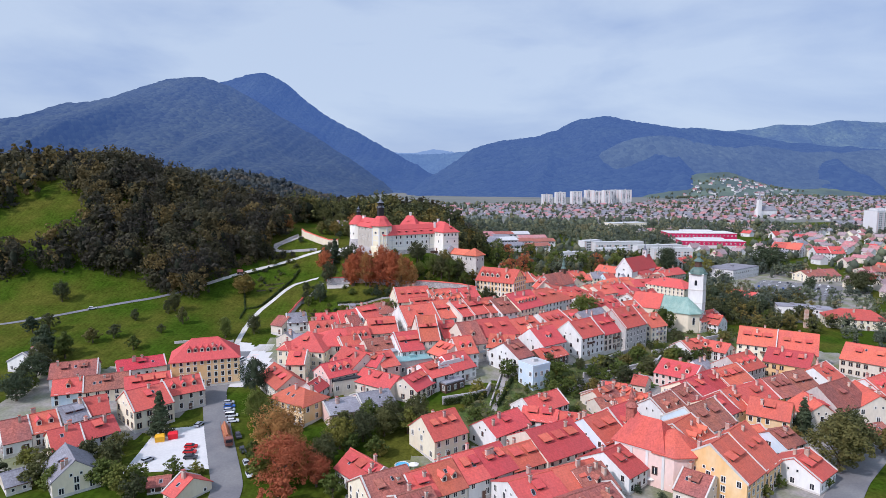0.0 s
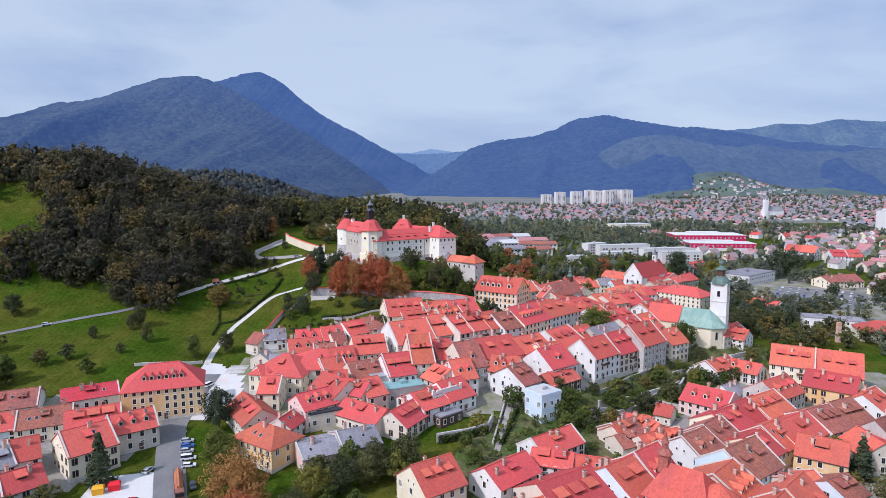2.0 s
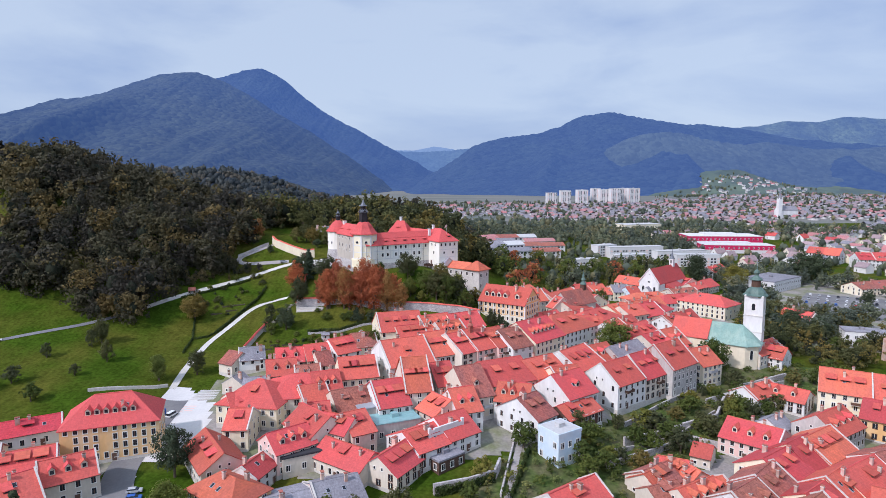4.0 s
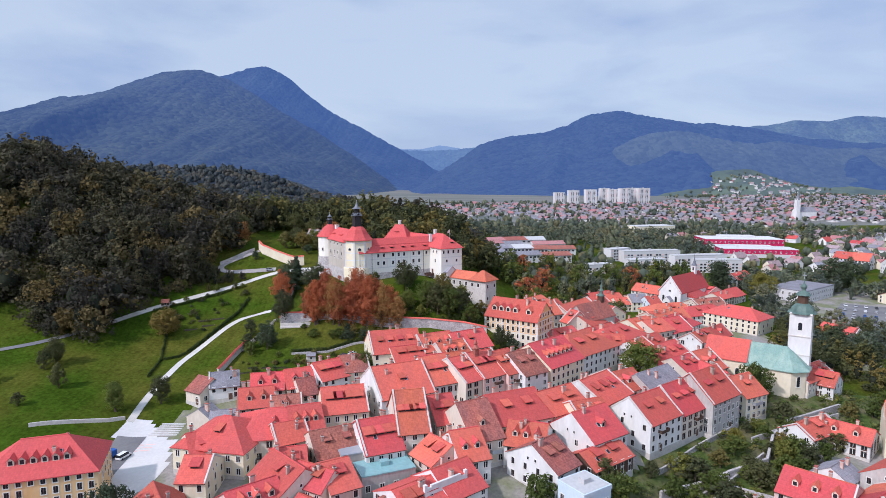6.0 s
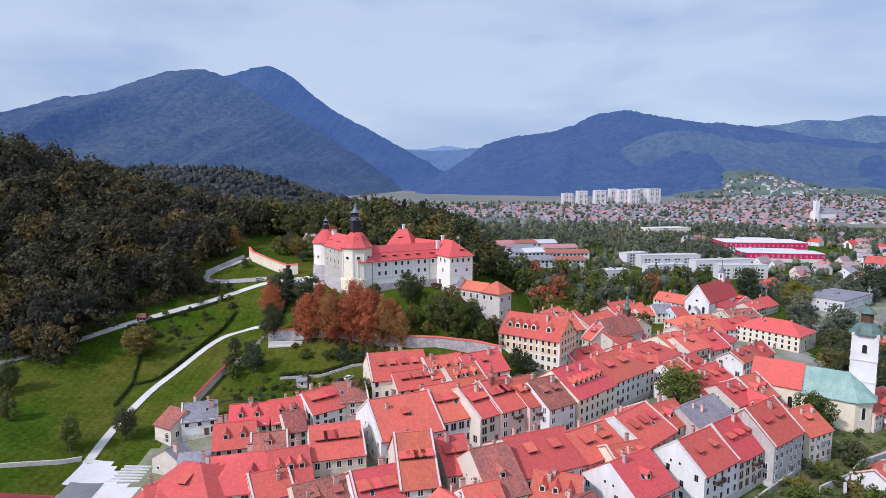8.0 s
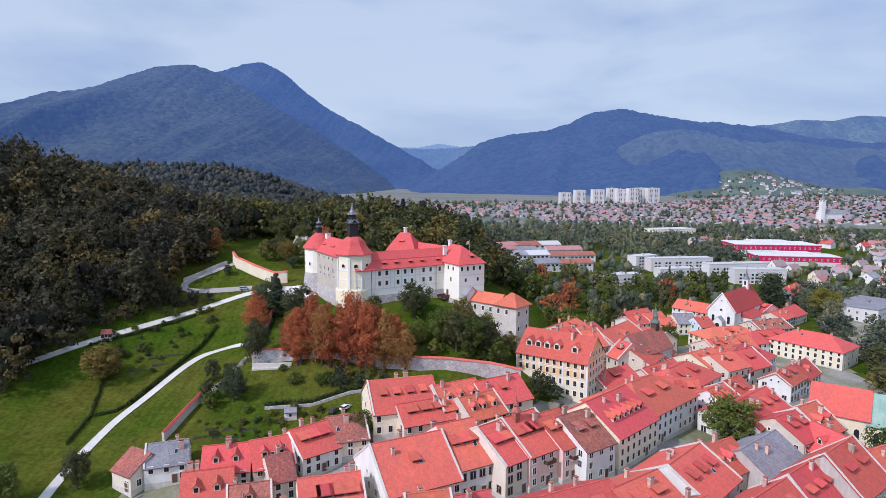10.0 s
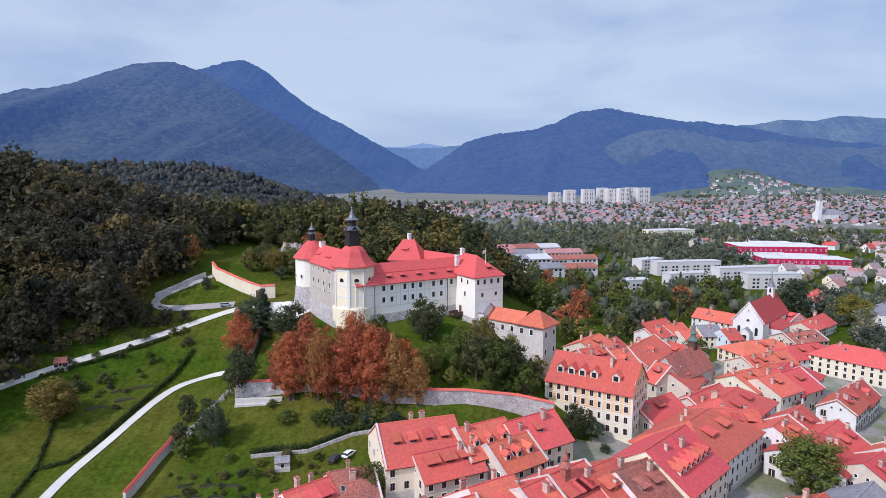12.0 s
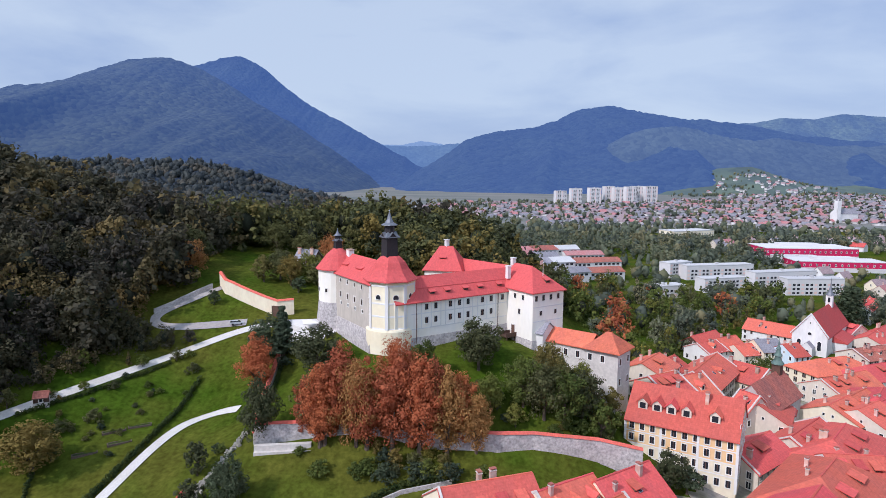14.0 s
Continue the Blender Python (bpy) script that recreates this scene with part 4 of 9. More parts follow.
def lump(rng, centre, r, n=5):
    """A closed core added under the leaves, in some woods near-black for the inner shade, an uneven six-sided body."""
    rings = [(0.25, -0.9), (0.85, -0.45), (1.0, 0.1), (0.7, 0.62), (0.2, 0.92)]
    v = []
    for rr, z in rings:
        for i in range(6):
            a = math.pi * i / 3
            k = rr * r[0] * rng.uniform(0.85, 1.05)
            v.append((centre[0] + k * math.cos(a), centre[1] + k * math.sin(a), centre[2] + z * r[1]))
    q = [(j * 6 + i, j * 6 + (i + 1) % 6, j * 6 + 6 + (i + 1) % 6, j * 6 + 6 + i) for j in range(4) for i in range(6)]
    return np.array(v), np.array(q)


def crown_arrays(seed, kind, clumps, per, size, body=1.0):
    """A crown one unit high standing on z = 0, half a unit wide or so."""
    rng = np.random.default_rng(seed)
    vs, qs, ids, off = [], [], [], 0
    if kind in ("broad", "oval"):
        d = rng.normal(size=(clumps, 3))
        d /= np.linalg.norm(d, axis=1)[:, None]
        az, ph = np.arctan2(d[:, 1], d[:, 0]), rng.uniform(0, 6.28, 4)
        lobe = 1 + 0.20 * np.sin(3 * az + ph[0]) * np.cos(3 * d[:, 2] + ph[1]) + 0.16 * np.sin(2 * az + ph[2] + 3 * d[:, 2])
        size_xyz = np.array([0.34, 0.34, 0.42]) if kind == "broad" else np.array([0.21, 0.21, 0.45])
        cen = d * (lobe * rng.uniform(0.3, 1.0, clumps) ** 0.5)[:, None] * size_xyz + np.array([0, 0, 0.54])
        cen[:, :2] *= (1.12 - 0.6 * np.clip(cen[:, 2:3] - 0.5, 0, 1))
        rad = rng.uniform(0.06, 0.13, clumps) * (1 if kind == "broad" else 0.8)
        flat, core = 0.8, ((0, 0, 0.56), (0.13, 0.17) if kind == "broad" else (0.08, 0.2))
    elif kind == "poplar":
        cen = np.stack([rng.normal(scale=0.07, size=clumps), rng.normal(scale=0.07, size=clumps), rng.uniform(0.2, 0.93, clumps)], 1)
        rad = rng.uniform(0.07, 0.12, clumps)
        flat, core = 1.3, ((0, 0, 0.55), (0.10, 0.38))
    else:
        z = rng.uniform(0.06, 0.97, clumps)
        a = rng.uniform(0, 2 * math.pi, clumps)
        r = 0.23 * (1 - z) * rng.uniform(0.55, 1.05, clumps)
        cen = np.stack([r * np.cos(a), r * np.sin(a), z - 0.25 * r], 1)
        rad = 0.035 + 0.055 * (1 - z)
        flat, core = 0.55, ((0, 0, 0.40), (0.10, 0.32))
    v, q = leaf_cloud(rng, cen, rad, per, size, flat)
    vs.append(v), qs.append(q), ids.append(np.zeros(len(q), int))
    off += len(v)
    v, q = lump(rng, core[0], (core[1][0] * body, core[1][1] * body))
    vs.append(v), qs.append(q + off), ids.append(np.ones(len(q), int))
    return np.concatenate(vs), np.concatenate(qs), np.concatenate(ids)


CROWNS = {}
for _kind, _n in (("broad", 5), ("oval", 3), ("poplar", 2), ("spruce", 2)):
    for _size, _c, _p, _s in (("large", 110, 46, 0.0150), ("small", 50, 28, 0.026)):
        _a = [crown_arrays(11 * i + len(_kind), _kind, _c, _p, _s) for i in range(_n)]
        for _m in (LEAF, LEAFDARK, LEAFRUST, LEAFWOOD):
            if _m is LEAFRUST and _size == "large":
                CROWNS[_kind, _m.name, _size] = [quads_mesh("crown", v, q, [_m]) for v, q, k in [crown_arrays(7 * i + len(_kind), _kind, 130, 64, 0.0098) for i in range(_n)]]
                continue
            CROWNS[_kind, _m.name, _size] = [quads_mesh("crown", v, q, [_m]) for v, q, k in _a]


def trunk_mesh():
    ge = Geo()
    ge.lathe(0, 0, [(0.045, -0.06), (0.03, 0.02), (0.024, 0.25), (0.016, 0.55)], 7, BARK)
    for a, z in ((0.4, 0.22), (2.4, 0.27), (4.4, 0.32), (5.5, 0.25)):
        m = Matrix.Translation((0, 0, z)) @ Matrix.Rotation(a, 4, "Z") @ Matrix.Rotation(0.7, 4, "Y")
        ge.hexa([(-0.011, -0.011, 0), (0.011, -0.011, 0), (0.011, 0.011, 0), (-0.011, 0.011, 0), (-0.004, -0.004, 0.3), (0.004, -0.004, 0.3), (0.004, 0.004, 0.3), (-0.004, 0.004, 0.3)], BARK, m)
    return ge.mesh("trunk")


TRUNK = trunk_mesh()
tree_no = [0]
TREEWORD = {"green_leaves": "green", "dark_spruce_needles": "dark green", "rust_brown_leaves": "rust-brown autumn", "mixed_forest_leaves": "olive green"}


def tree(x, y, h, m=LEAF, kind="broad", wide=1.0, sink=0.0, label=""):
    tree_no[0] += 1
    r = random.Random(tree_no[0])
    word = {"broad": "broadleaf tree", "oval": "upright broadleaf tree", "poplar": "slender tree", "spruce": "spruce"}[kind]
    t = thing("tree", x, y, g(x, y) - sink, r.uniform(0, 360), label or f"{TREEWORD[m.name]} {word} with a {'full' if wide >= 1 else 'narrow'} crown", "tree", "trees")
    s = Matrix.Diagonal((h * wide, h * wide, h, 1))
    put("trunk", TRUNK, t, s)
    put("crown", r.choice(CROWNS[kind, m.name, "large" if h > 10 else "small"]), t, s)
    return t


def bush(x, y, h, m=LEAF, wide=1.6):
    tree_no[0] += 1
    r = random.Random(tree_no[0])
    t = thing("bush", x, y, g(x, y) - h * 0.28, r.uniform(0, 360), f"{TREEWORD[m.name]} rounded garden bush", "bush", "garden bushes")
    put("crown", r.choice(CROWNS["broad", m.name, "small"]), t, Matrix.Diagonal((h * wide, h * wide, h * 1.2, 1)))
    return t


def forest(name, spots, templates, mats, label, category="forest"):
    """Many trees as one mesh: spots are rows of (x, y, height, width factor)."""
    vs, qs, ids, off = [], [], [], 0
    rng = np.random.default_rng(len(spots))
    zz = height(spots[:, 0], spots[:, 1])
    for (x, y, h, w), z in zip(spots, zz):
        v, q, k = templates[rng.integers(len(templates))]
        a = rng.uniform(0, 6.28)
        c, s = math.cos(a), math.sin(a)
        vs.append(np.stack([(v[:, 0] * c - v[:, 1] * s) * h * w + x, (v[:, 0] * s + v[:, 1] * c) * h * w + y, v[:, 2] * h + z - 0.12 * h], 1))
        qs.append(q + off)
        ids.append(k)
        off += len(v)
    me = quads_mesh(name, np.concatenate(vs), np.concatenate(qs), mats, np.concatenate(ids))
    return tagged(put(name, me), label, category, kind="stuff")


def inside(px, py, poly):
    """Whether points lie in a polygon."""
    res = np.zeros(len(px), bool)
    j = len(poly) - 1
    for i in range(len(poly)):
        (xi, yi), (xj, yj) = poly[i], poly[j]
        cross = ((yi > py) != (yj > py)) & (px < (xj - xi) * (py - yi) / (yj - yi + 1e-9) + xi)
        res ^= cross
        j = i
    return res


def scatter(seed, poly, gap, hmin, hmax, wmin=0.9, wmax=1.25, holes=()):
    """Spots with a rough spacing inside a polygon."""
    rng = np.random.default_rng(seed)
    xs, ys = [p[0] for p in poly], [p[1] for p in poly]
    ax, ay = np.meshgrid(np.arange(min(xs), max(xs), gap), np.arange(min(ys), max(ys), gap))
    px = ax.ravel() + rng.uniform(-0.45, 0.45, ax.size) * gap
    py = ay.ravel() + rng.uniform(-0.45, 0.45, ax.size) * gap
    ok = inside(px, py, poly)
    for h in holes:
        ok &= ~inside(px, py, h)
    px, py = px[ok], py[ok]
    return np.stack([px, py, rng.uniform(hmin, hmax, len(px)), rng.uniform(wmin, wmax, len(px))], 1)


WOODS = [crown_arrays(100 + i, "broad", 46, 16, 0.027) for i in range(6)] + [crown_arrays(130, "oval", 44, 15, 0.026)] + [crown_arrays(120, "spruce", 56, 9, 0.024)]
NEARWOODS = [crown_arrays(180 + i, "broad", 56, 22, 0.0205) for i in range(6)] + [crown_arrays(190, "oval", 50, 20, 0.021)] + [crown_arrays(191, "spruce", 70, 12, 0.020)]
BACKWOODS = [crown_arrays(160 + i, "broad", 20, 7, 0.048) for i in range(4)] + [crown_arrays(170, "spruce", 34, 5, 0.036)]
COPSE = [crown_arrays(140 + i, "broad", 14, 4, 0.065, 2.3) for i in range(3)] + [crown_arrays(150, "spruce", 16, 4, 0.06, 1.7)]
CLEARING = [(-330, 355), (-266, 358), (-240, 366), (-232, 402), (-252, 412), (-262, 436), (-285, 448), (-282, 420), (-292, 392), (-330, 380)]
HILLWOOD = [(-520, 330), (-255, 346), (-217, 354), (-172, 356), (-160, 345), (-143, 346), (-140, 372), (-133, 386), (-118, 404), (-122, 424), (-114, 440), (-118, 476), (-104, 506), (-60, 512),
            (-52, 480), (-20, 476), (20, 500), (45, 560), (24, 700), (-10, 960), (-620, 960), (-700, 640)]
hill_spots = scatter(1, HILLWOOD, 9.6, 15, 29, 0.82, 1.15, [CLEARING])
edge_spots = scatter(3, [(-176, 350), (-158, 347), (-148, 366), (-134, 388), (-116, 405), (-121, 416), (-124, 440), (-140, 405), (-146, 372)], 5.6, 7, 15, 0.9, 1.2)
hill_spots = np.concatenate([hill_spots, edge_spots])
hill_spots = hill_spots[(hill_spots[:, 0] > -0.76 * hill_spots[:, 1] - 15) & (hill_spots[:, 1] < 950)]
hill_spots = hill_spots[(hill_spots[:, 1] < 690) | (np.arange(len(hill_spots)) % 5 < 3)]
near_hill = (hill_spots[:, 0] > -260) & (hill_spots[:, 1] < 500)
front = (hill_spots[:, 0] > -205) & (hill_spots[:, 1] < 432)
mid_hill = near_hill & ~front & ~((hill_spots[:, 0] > -100) & (hill_spots[:, 1] > 440))
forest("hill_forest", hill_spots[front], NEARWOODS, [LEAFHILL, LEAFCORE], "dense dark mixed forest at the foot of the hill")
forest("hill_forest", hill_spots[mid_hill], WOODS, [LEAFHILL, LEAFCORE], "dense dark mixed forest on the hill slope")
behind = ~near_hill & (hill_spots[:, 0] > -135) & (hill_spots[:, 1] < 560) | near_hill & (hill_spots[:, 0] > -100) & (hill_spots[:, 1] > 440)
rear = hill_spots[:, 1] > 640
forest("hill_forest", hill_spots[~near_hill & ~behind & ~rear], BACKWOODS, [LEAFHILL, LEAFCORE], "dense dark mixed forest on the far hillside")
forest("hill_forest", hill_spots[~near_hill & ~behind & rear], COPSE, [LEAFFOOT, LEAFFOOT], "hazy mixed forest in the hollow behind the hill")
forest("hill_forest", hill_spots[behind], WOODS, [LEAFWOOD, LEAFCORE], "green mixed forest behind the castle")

forest("hill_forest", scatter(61, [(-158, 376), (-142, 388), (-126, 399), (-121, 416), (-113, 413), (-99, 413), (-109, 407), (-124, 392.5), (-137, 378.5), (-150, 368)], 4.2, 4, 9), WOODS, [LEAFHILL, LEAFCORE], "low dark trees on the bank above the hill road")

# trees on the foothill behind the castle
foot_v = np.array([v.co[:] for v in foothill.data.vertices])[240 * 8:240 * 48]
rng_f = np.random.default_rng(8)
pick = rng_f.choice(len(foot_v), 5200)
vs, qs, ids, off = [], [], [], 0
for p in foot_v[pick]:
    x, y, z = p + np.array([rng_f.uniform(-4, 4), rng_f.uniform(-6, 6), 0])
    if x < -0.8 * y + 100 or x > -10:
        continue
    v, q, k = COPSE[rng_f.integers(4)]
    h = rng_f.uniform(12, 21)
    vs.append(v * np.array([h * 1.1, h * 1.1, h]) + np.array([x, y, z - 0.3 * h]))
    qs.append(q + off), ids.append(k)
    off += len(v)
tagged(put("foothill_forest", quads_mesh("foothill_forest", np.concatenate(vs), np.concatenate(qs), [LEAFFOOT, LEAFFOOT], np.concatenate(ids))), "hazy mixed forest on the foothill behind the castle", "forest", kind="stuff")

# ---------------------------------------------------------------- the castle
CX, CY, CA = -35.9, 391.5, 31.8
castle = thing("castle", CX, CY, 35.0, CA, "ivory castle with red roofs and an octagonal corner tower", "castle")
WESTCOAT = material("castle_bare_plaster", (0.53, 0.47, 0.40), 0.95, 0.14, 0.2, 0.12, 0.9, 0.12, tint=(0.44, 0.39, 0.33), stretch=(1, 1, 0.4))


def castle_box(name, u0, u1, v0, v1, z0, z1, m, label="", at=None):
    ge = Geo()
    ge.box(u0, u1, v0, v1, z0, z1, m)
    return part(name, ge, castle, label, at)


def battered(u0, u1, v0, v1, z0, z1, k, m=None, at=None):
    """A stone foot that leans inwards as it rises."""
    ge = Geo()
    ge.hexa([(u0 - k, v0 - k, z0), (u1 + k, v0 - k, z0), (u1 + k, v1 + k, z0), (u0 - k, v1 + k, z0), (u0, v0, z1), (u1, v0, z1), (u1, v1, z1), (u0, v1, z1)], m or RUBBLE)
    return part("plinth", ge, castle, "rubble stone foot wall", at)


def castle_roof(L, W, he, hr, at, hip=False, inset=0.9, over=0.7):
    ge = Geo()
    if hip:
        ge.hip_roof(L, W, he, hr, CASTLERED, over=over, inset=inset)
    else:
        ge.gable_roof(L, W, he, hr, CASTLERED, over=over, end=0.1)
    return part("roof", ge, castle, m=at)


def lay_lines(face, spans, width=0.34, m=None):
    """Raised plaster strips on a wall that looks along minus y: spans are (x0, x1, z0, z1)."""
    for k, (x0, x1, z0, z1) in enumerate(spans):
        ge = Geo()
        ge.box(x0 - width / 2, x1 + width / 2, -0.06 - 0.003 * (k % 3), 0.05, z0 - width / 2, z1 + width / 2, m or WHITE)
        part("plaster_strip", ge, castle, "white plaster strip", face)


# south range: eleven window axes in pairs and threes, stone foot, bands
castle_box("wall", -4, 36.2, 0, 11, -8, 14.4, CASTLE)
battered(-3, 36, -0.1, 8, -8, 4.0, 1.1)
castle_roof(44, 11, 14.4, 19.9, pose(18, 5.5, 0))
SOUTH = pose(0, 0, 0)
AXES = (5.9, 8.9, 13.8, 16.9, 19.9, 25.1, 28.3, 32.5, 35.1)
for i, u in enumerate(AXES):
    put("window", WINDOWS[1], castle, pose(u, -0.02, 11.5) @ Matrix.Diagonal((1.15, 1, 1.12, 1)))
    if i != 7:
        put("window", WINDOWS[1], castle, pose(u, -0.02, 7.7) @ Matrix.Diagonal((1.15, 1, 1.12, 1)))
put("window", WINDOWS[1], castle, pose(35.1, -0.02, 3.9))
lay_lines(SOUTH, [(1, 34, 10.6, 10.6), (1, 34, 6.4, 6.4)], 0.3)
lay_lines(SOUTH, [(u, u, 6.4, 13.9) for u in (4.2, 7.4, 10.6, 12.2, 15.3, 18.4, 21.6, 23.4, 26.7, 30.0)], 0.26)
for u in (2.6, 30.8):
    ge = Geo()
    ge.lathe(u, -0.18, [(0.11, -1), (0.11, 14.2)], 6, DARKWOOD)
    part("downpipe", ge, castle, "dark rain pipe")
for u in (8.4, 13.6, 19.8, 25.0, 32.2):
    put("dormer", DORMER[CASTLERED.name][1], castle, pose(u, 0.9, 15.5) @ Matrix.Diagonal((1.05, 1.05, 1.05, 1)))
castle_box("snow_guard", -1, 35, 2.35, 2.5, 17.0, 17.22, CASTLERED)

# south-east block that stands forward of the range
castle_box("wall", 34.5, 46.4, -11.5, 11, -9, 15.6, CASTLE)
battered(34.4, 46.5, -11.6, 8, -9, 1.1, 0.8)
castle_roof(22.5, 11.9, 15.6, 21.4, pose(40.45, -0.25, 0, 0, 0, -90), hip=True, inset=1.25)
EAST = pose(40.45, -11.5, 0)
for x, z, w in ((-5.6, 12.6, 1), (-2.9, 12.6, 1), (0.0, 12.6, 1), (2.9, 12.6, 1), (-3.8, 8.3, 0), (1.9, 8.3, 0), (-3.4, 2.2, 0)):
    put("window", WINDOWS[1], castle, EAST @ pose(x + 0.9, -0.02, z) @ (Matrix.Diagonal((1.05, 1, 1.05, 1)) if w else Matrix.Diagonal((1, 1, 0.85, 1))))
lay_lines(EAST, [(-5.7, 5.7, 10.8, 10.8), (-5.7, 5.7, 6.6, 6.6)], 0.3)
for v, z in ((-3.6, 12.4), (-7.2, 12.4), (-5.6, 8.0)):
    put("window", WINDOWS[1], castle, pose(34.48, v, z, 0, 0, -90))
for y in (-8.5, 0.0, 7.0):
    for z in (8.3, 12.6):
        put("window", WINDOWS[1], castle, pose(46.42, y, z, 0, 0, 90))
put("dormer", DORMER[CASTLERED.name][1], castle, EAST @ pose(1.4, 1.9, 17.4))
put("door", DOOR, castle, pose(34.45, -3.0, 1.5, 0, 0, -90) @ Matrix.Diagonal((1.1, 1, 1.15, 1)))
ge = Geo()
ge.box(30.6, 34.6, -4.6, -1.4, 1.0, 1.35, TIMBER)
for y in (-4.6, -1.5):
    ge.box(30.6, 34.5, y, y + 0.1, 1.35, 2.3, TIMBER)
for x in (31.0, 34.0):
    ge.box(x - 0.12, x + 0.12, -4.5, -4.26, -6, 1.0, TIMBER)
part("footbridge", ge, castle, "timber footbridge to the side door")

# range on the far side of the court and the hipped keep
castle_box("wall", -14, 14, -5, 5, -4, 15.2, CASTLE, at=pose(41, 24, 0, 0, 0, 100))
castle_roof(30, 10, 15.2, 19.6, pose(41, 24, 0, 0, 0, 100))
KEEP = pose(34.2, 33.2, 0, 0, 0, -46)
castle_box("wall", -6.2, 6.2, -6.2, 6.2, -4, 17.2, CASTLE, at=KEEP)
castle_roof(12.4, 12.4, 17.2, 24.0, KEEP, hip=True, inset=0.62)
put("dormer", DORMER[CASTLERED.name][1], castle, KEEP @ pose(-0.5, -3.6, 19.9) @ Matrix.Diagonal((1.3, 1.2, 1.2, 1)))
castle_box("court_wall", -3, 36, 38.5, 39.3, -6, 9.5, CASTLE, "plain court wall")

# west range: bare plaster over a high leaning stone foot
castle_box("wall", -8.3, 2.7, 6, 30, -8, 19.3, WESTCOAT)
battered(-8.4, 2.6, 6, 29.5, -9, 5.8, 2.2)
castle_roof(27, 11, 19.3, 24.2, pose(-2.8, 18.5, 0, 0, 0, 90))
WEST = lambda v, z: pose(-8.32, v, z, 0, 0, -90)
for v in (25.9, 21.0, 16.2, 11.4):
    put("window", WINDOWS[3], castle, WEST(v, 16.7) @ Matrix.Diagonal((1.05, 1, 1.1, 1)))
    put("window", WINDOWS[1], castle, WEST(v, 12.2) @ Matrix.Diagonal((1.05, 1, 1.1, 1)))
    put("window", SMALLWIN, castle, WEST(v - 0.3, 10.1) @ Matrix.Diagonal((1.3, 1, 1.1, 1)))
for v in (27.2, 17.4):
    ge = Geo()
    ge.hexa([(-1.9, 0, 0), (1.9, 0, 0), (1.9, 2.6, 0.6), (-1.9, 2.6, 0.6), (-1.9, -0.3, 0.75), (1.9, -0.3, 0.75), (1.9, 2.6, 1.75), (-1.9, 2.6, 1.75)], CASTLERED)
    ge.box(-1.5, 1.5, -0.05, 0.2, 0.08, 0.6, GLASS)
    part("dormer", ge, castle, "wide flat dormer", pose(-6.3, v, 21.0, 0, 0, -90))
castle_box("chimney", -3.9, -2.3, 29.3, 31.5, 21, 25.4, WHITE, "broad white chimney")
castle_box("chimney_cap", -4.0, -2.2, 29.2, 31.6, 25.4, 25.7, CHIMNEY)

# rounded north-west bay
BU, BV, BR = -5.4, 34.6, 6.0
ge = Geo()
ge.lathe(BU, BV, [(BR, 9.0), (BR, 19.2), (BR + 0.25, 19.4), (BR + 0.25, 19.8)], 16, CASTLE)
part("bay_wall", ge, castle)
ge = Geo()
ge.lathe(BU, BV, [(BR + 1.6, -8), (BR + 0.9, 2), (BR + 0.06, 9.6)], 16, RUBBLE)
part("plinth", ge, castle, "rubble stone foot wall")
ge = Geo()
ge.lathe(BU, BV, [(BR + 0.8, 19.5), (BR + 0.8, 19.75), (BR - 0.6, 21.4), (3.4, 24.0), (1.5, 25.6), (1.2, 25.7)], 16, CASTLERED)
part("bay_roof", ge, castle)
for a in (-150, -185):
    r = radians(a)
    put("window", WINDOWS[3], castle, Matrix.Translation((BU + BR * math.cos(r), BV + BR * math.sin(r), 12.8)) @ Matrix.Rotation(r + math.pi / 2, 4, "Z"))

# octagonal corner tower with white strips, round-headed windows and a smooth round foot
TU, TV, TR = -2.0, 6.2, 6.75
OCT = radians(7.5)
ge = Geo()
ge.lathe(TU, TV, [(TR + 0.12, 6.6), (TR + 0.05, 7.1), (TR, 19.3), (TR + 0.3, 19.6), (TR + 0.45, 20.1)], 8, TOWERCOAT, OCT)
part("octagon_tower", ge, castle, "pale yellow plastered tower wall")
ge = Geo()
ge.lathe(TU, TV, [(TR + 0.7, -6), (TR + 0.4, -0.4), (TR + 0.25, -0.2), (TR + 0.2, 6.4), (TR - 0.1, 7.0)], 28, TOWERCOAT)
part("tower_foot", ge, castle, "smooth cream plastered round foot")
ge = Geo()
ge.lathe(TU, TV, [(TR + 0.95, -6), (TR + 0.7, -0.6), (TR + 0.4, -0.35)], 28, RUBBLE)
part("plinth", ge, castle, "rubble stone foot ring")
for i in range(8):
    ge = Geo()
    at = Matrix.Translation((TU, TV, 0)) @ Matrix.Rotation(OCT + i * math.pi / 4, 4, "Z")
    ge.box(TR - 0.55, TR + 0.07, -0.42, 0.42, 7.0, 19.2, WHITE, at @ Matrix.Rotation(0, 4, "Z"))
    part("corner_strip", ge, castle, "white plaster corner strip")
ge = Geo()
for z in (6.9, 10.3, 13.8, 18.6):
    ge.lathe(TU, TV, [(TR + 0.04, z), (TR + 0.08, z + 0.1), (TR + 0.08, z + 0.4), (TR + 0.04, z + 0.5)], 8, WHITE, OCT)
part("tower_bands", ge, castle, "white plaster bands")
ge = Geo()
ge.lathe(TU, TV, [(TR + 1.0, 19.9), (TR + 1.0, 20.15), (TR - 0.2, 21.3), (5.2, 22.9), (4.1, 24.8), (2.9, 26.0), (2.2, 26.4)], 8, CASTLERED, OCT)
part("tower_roof", ge, castle)


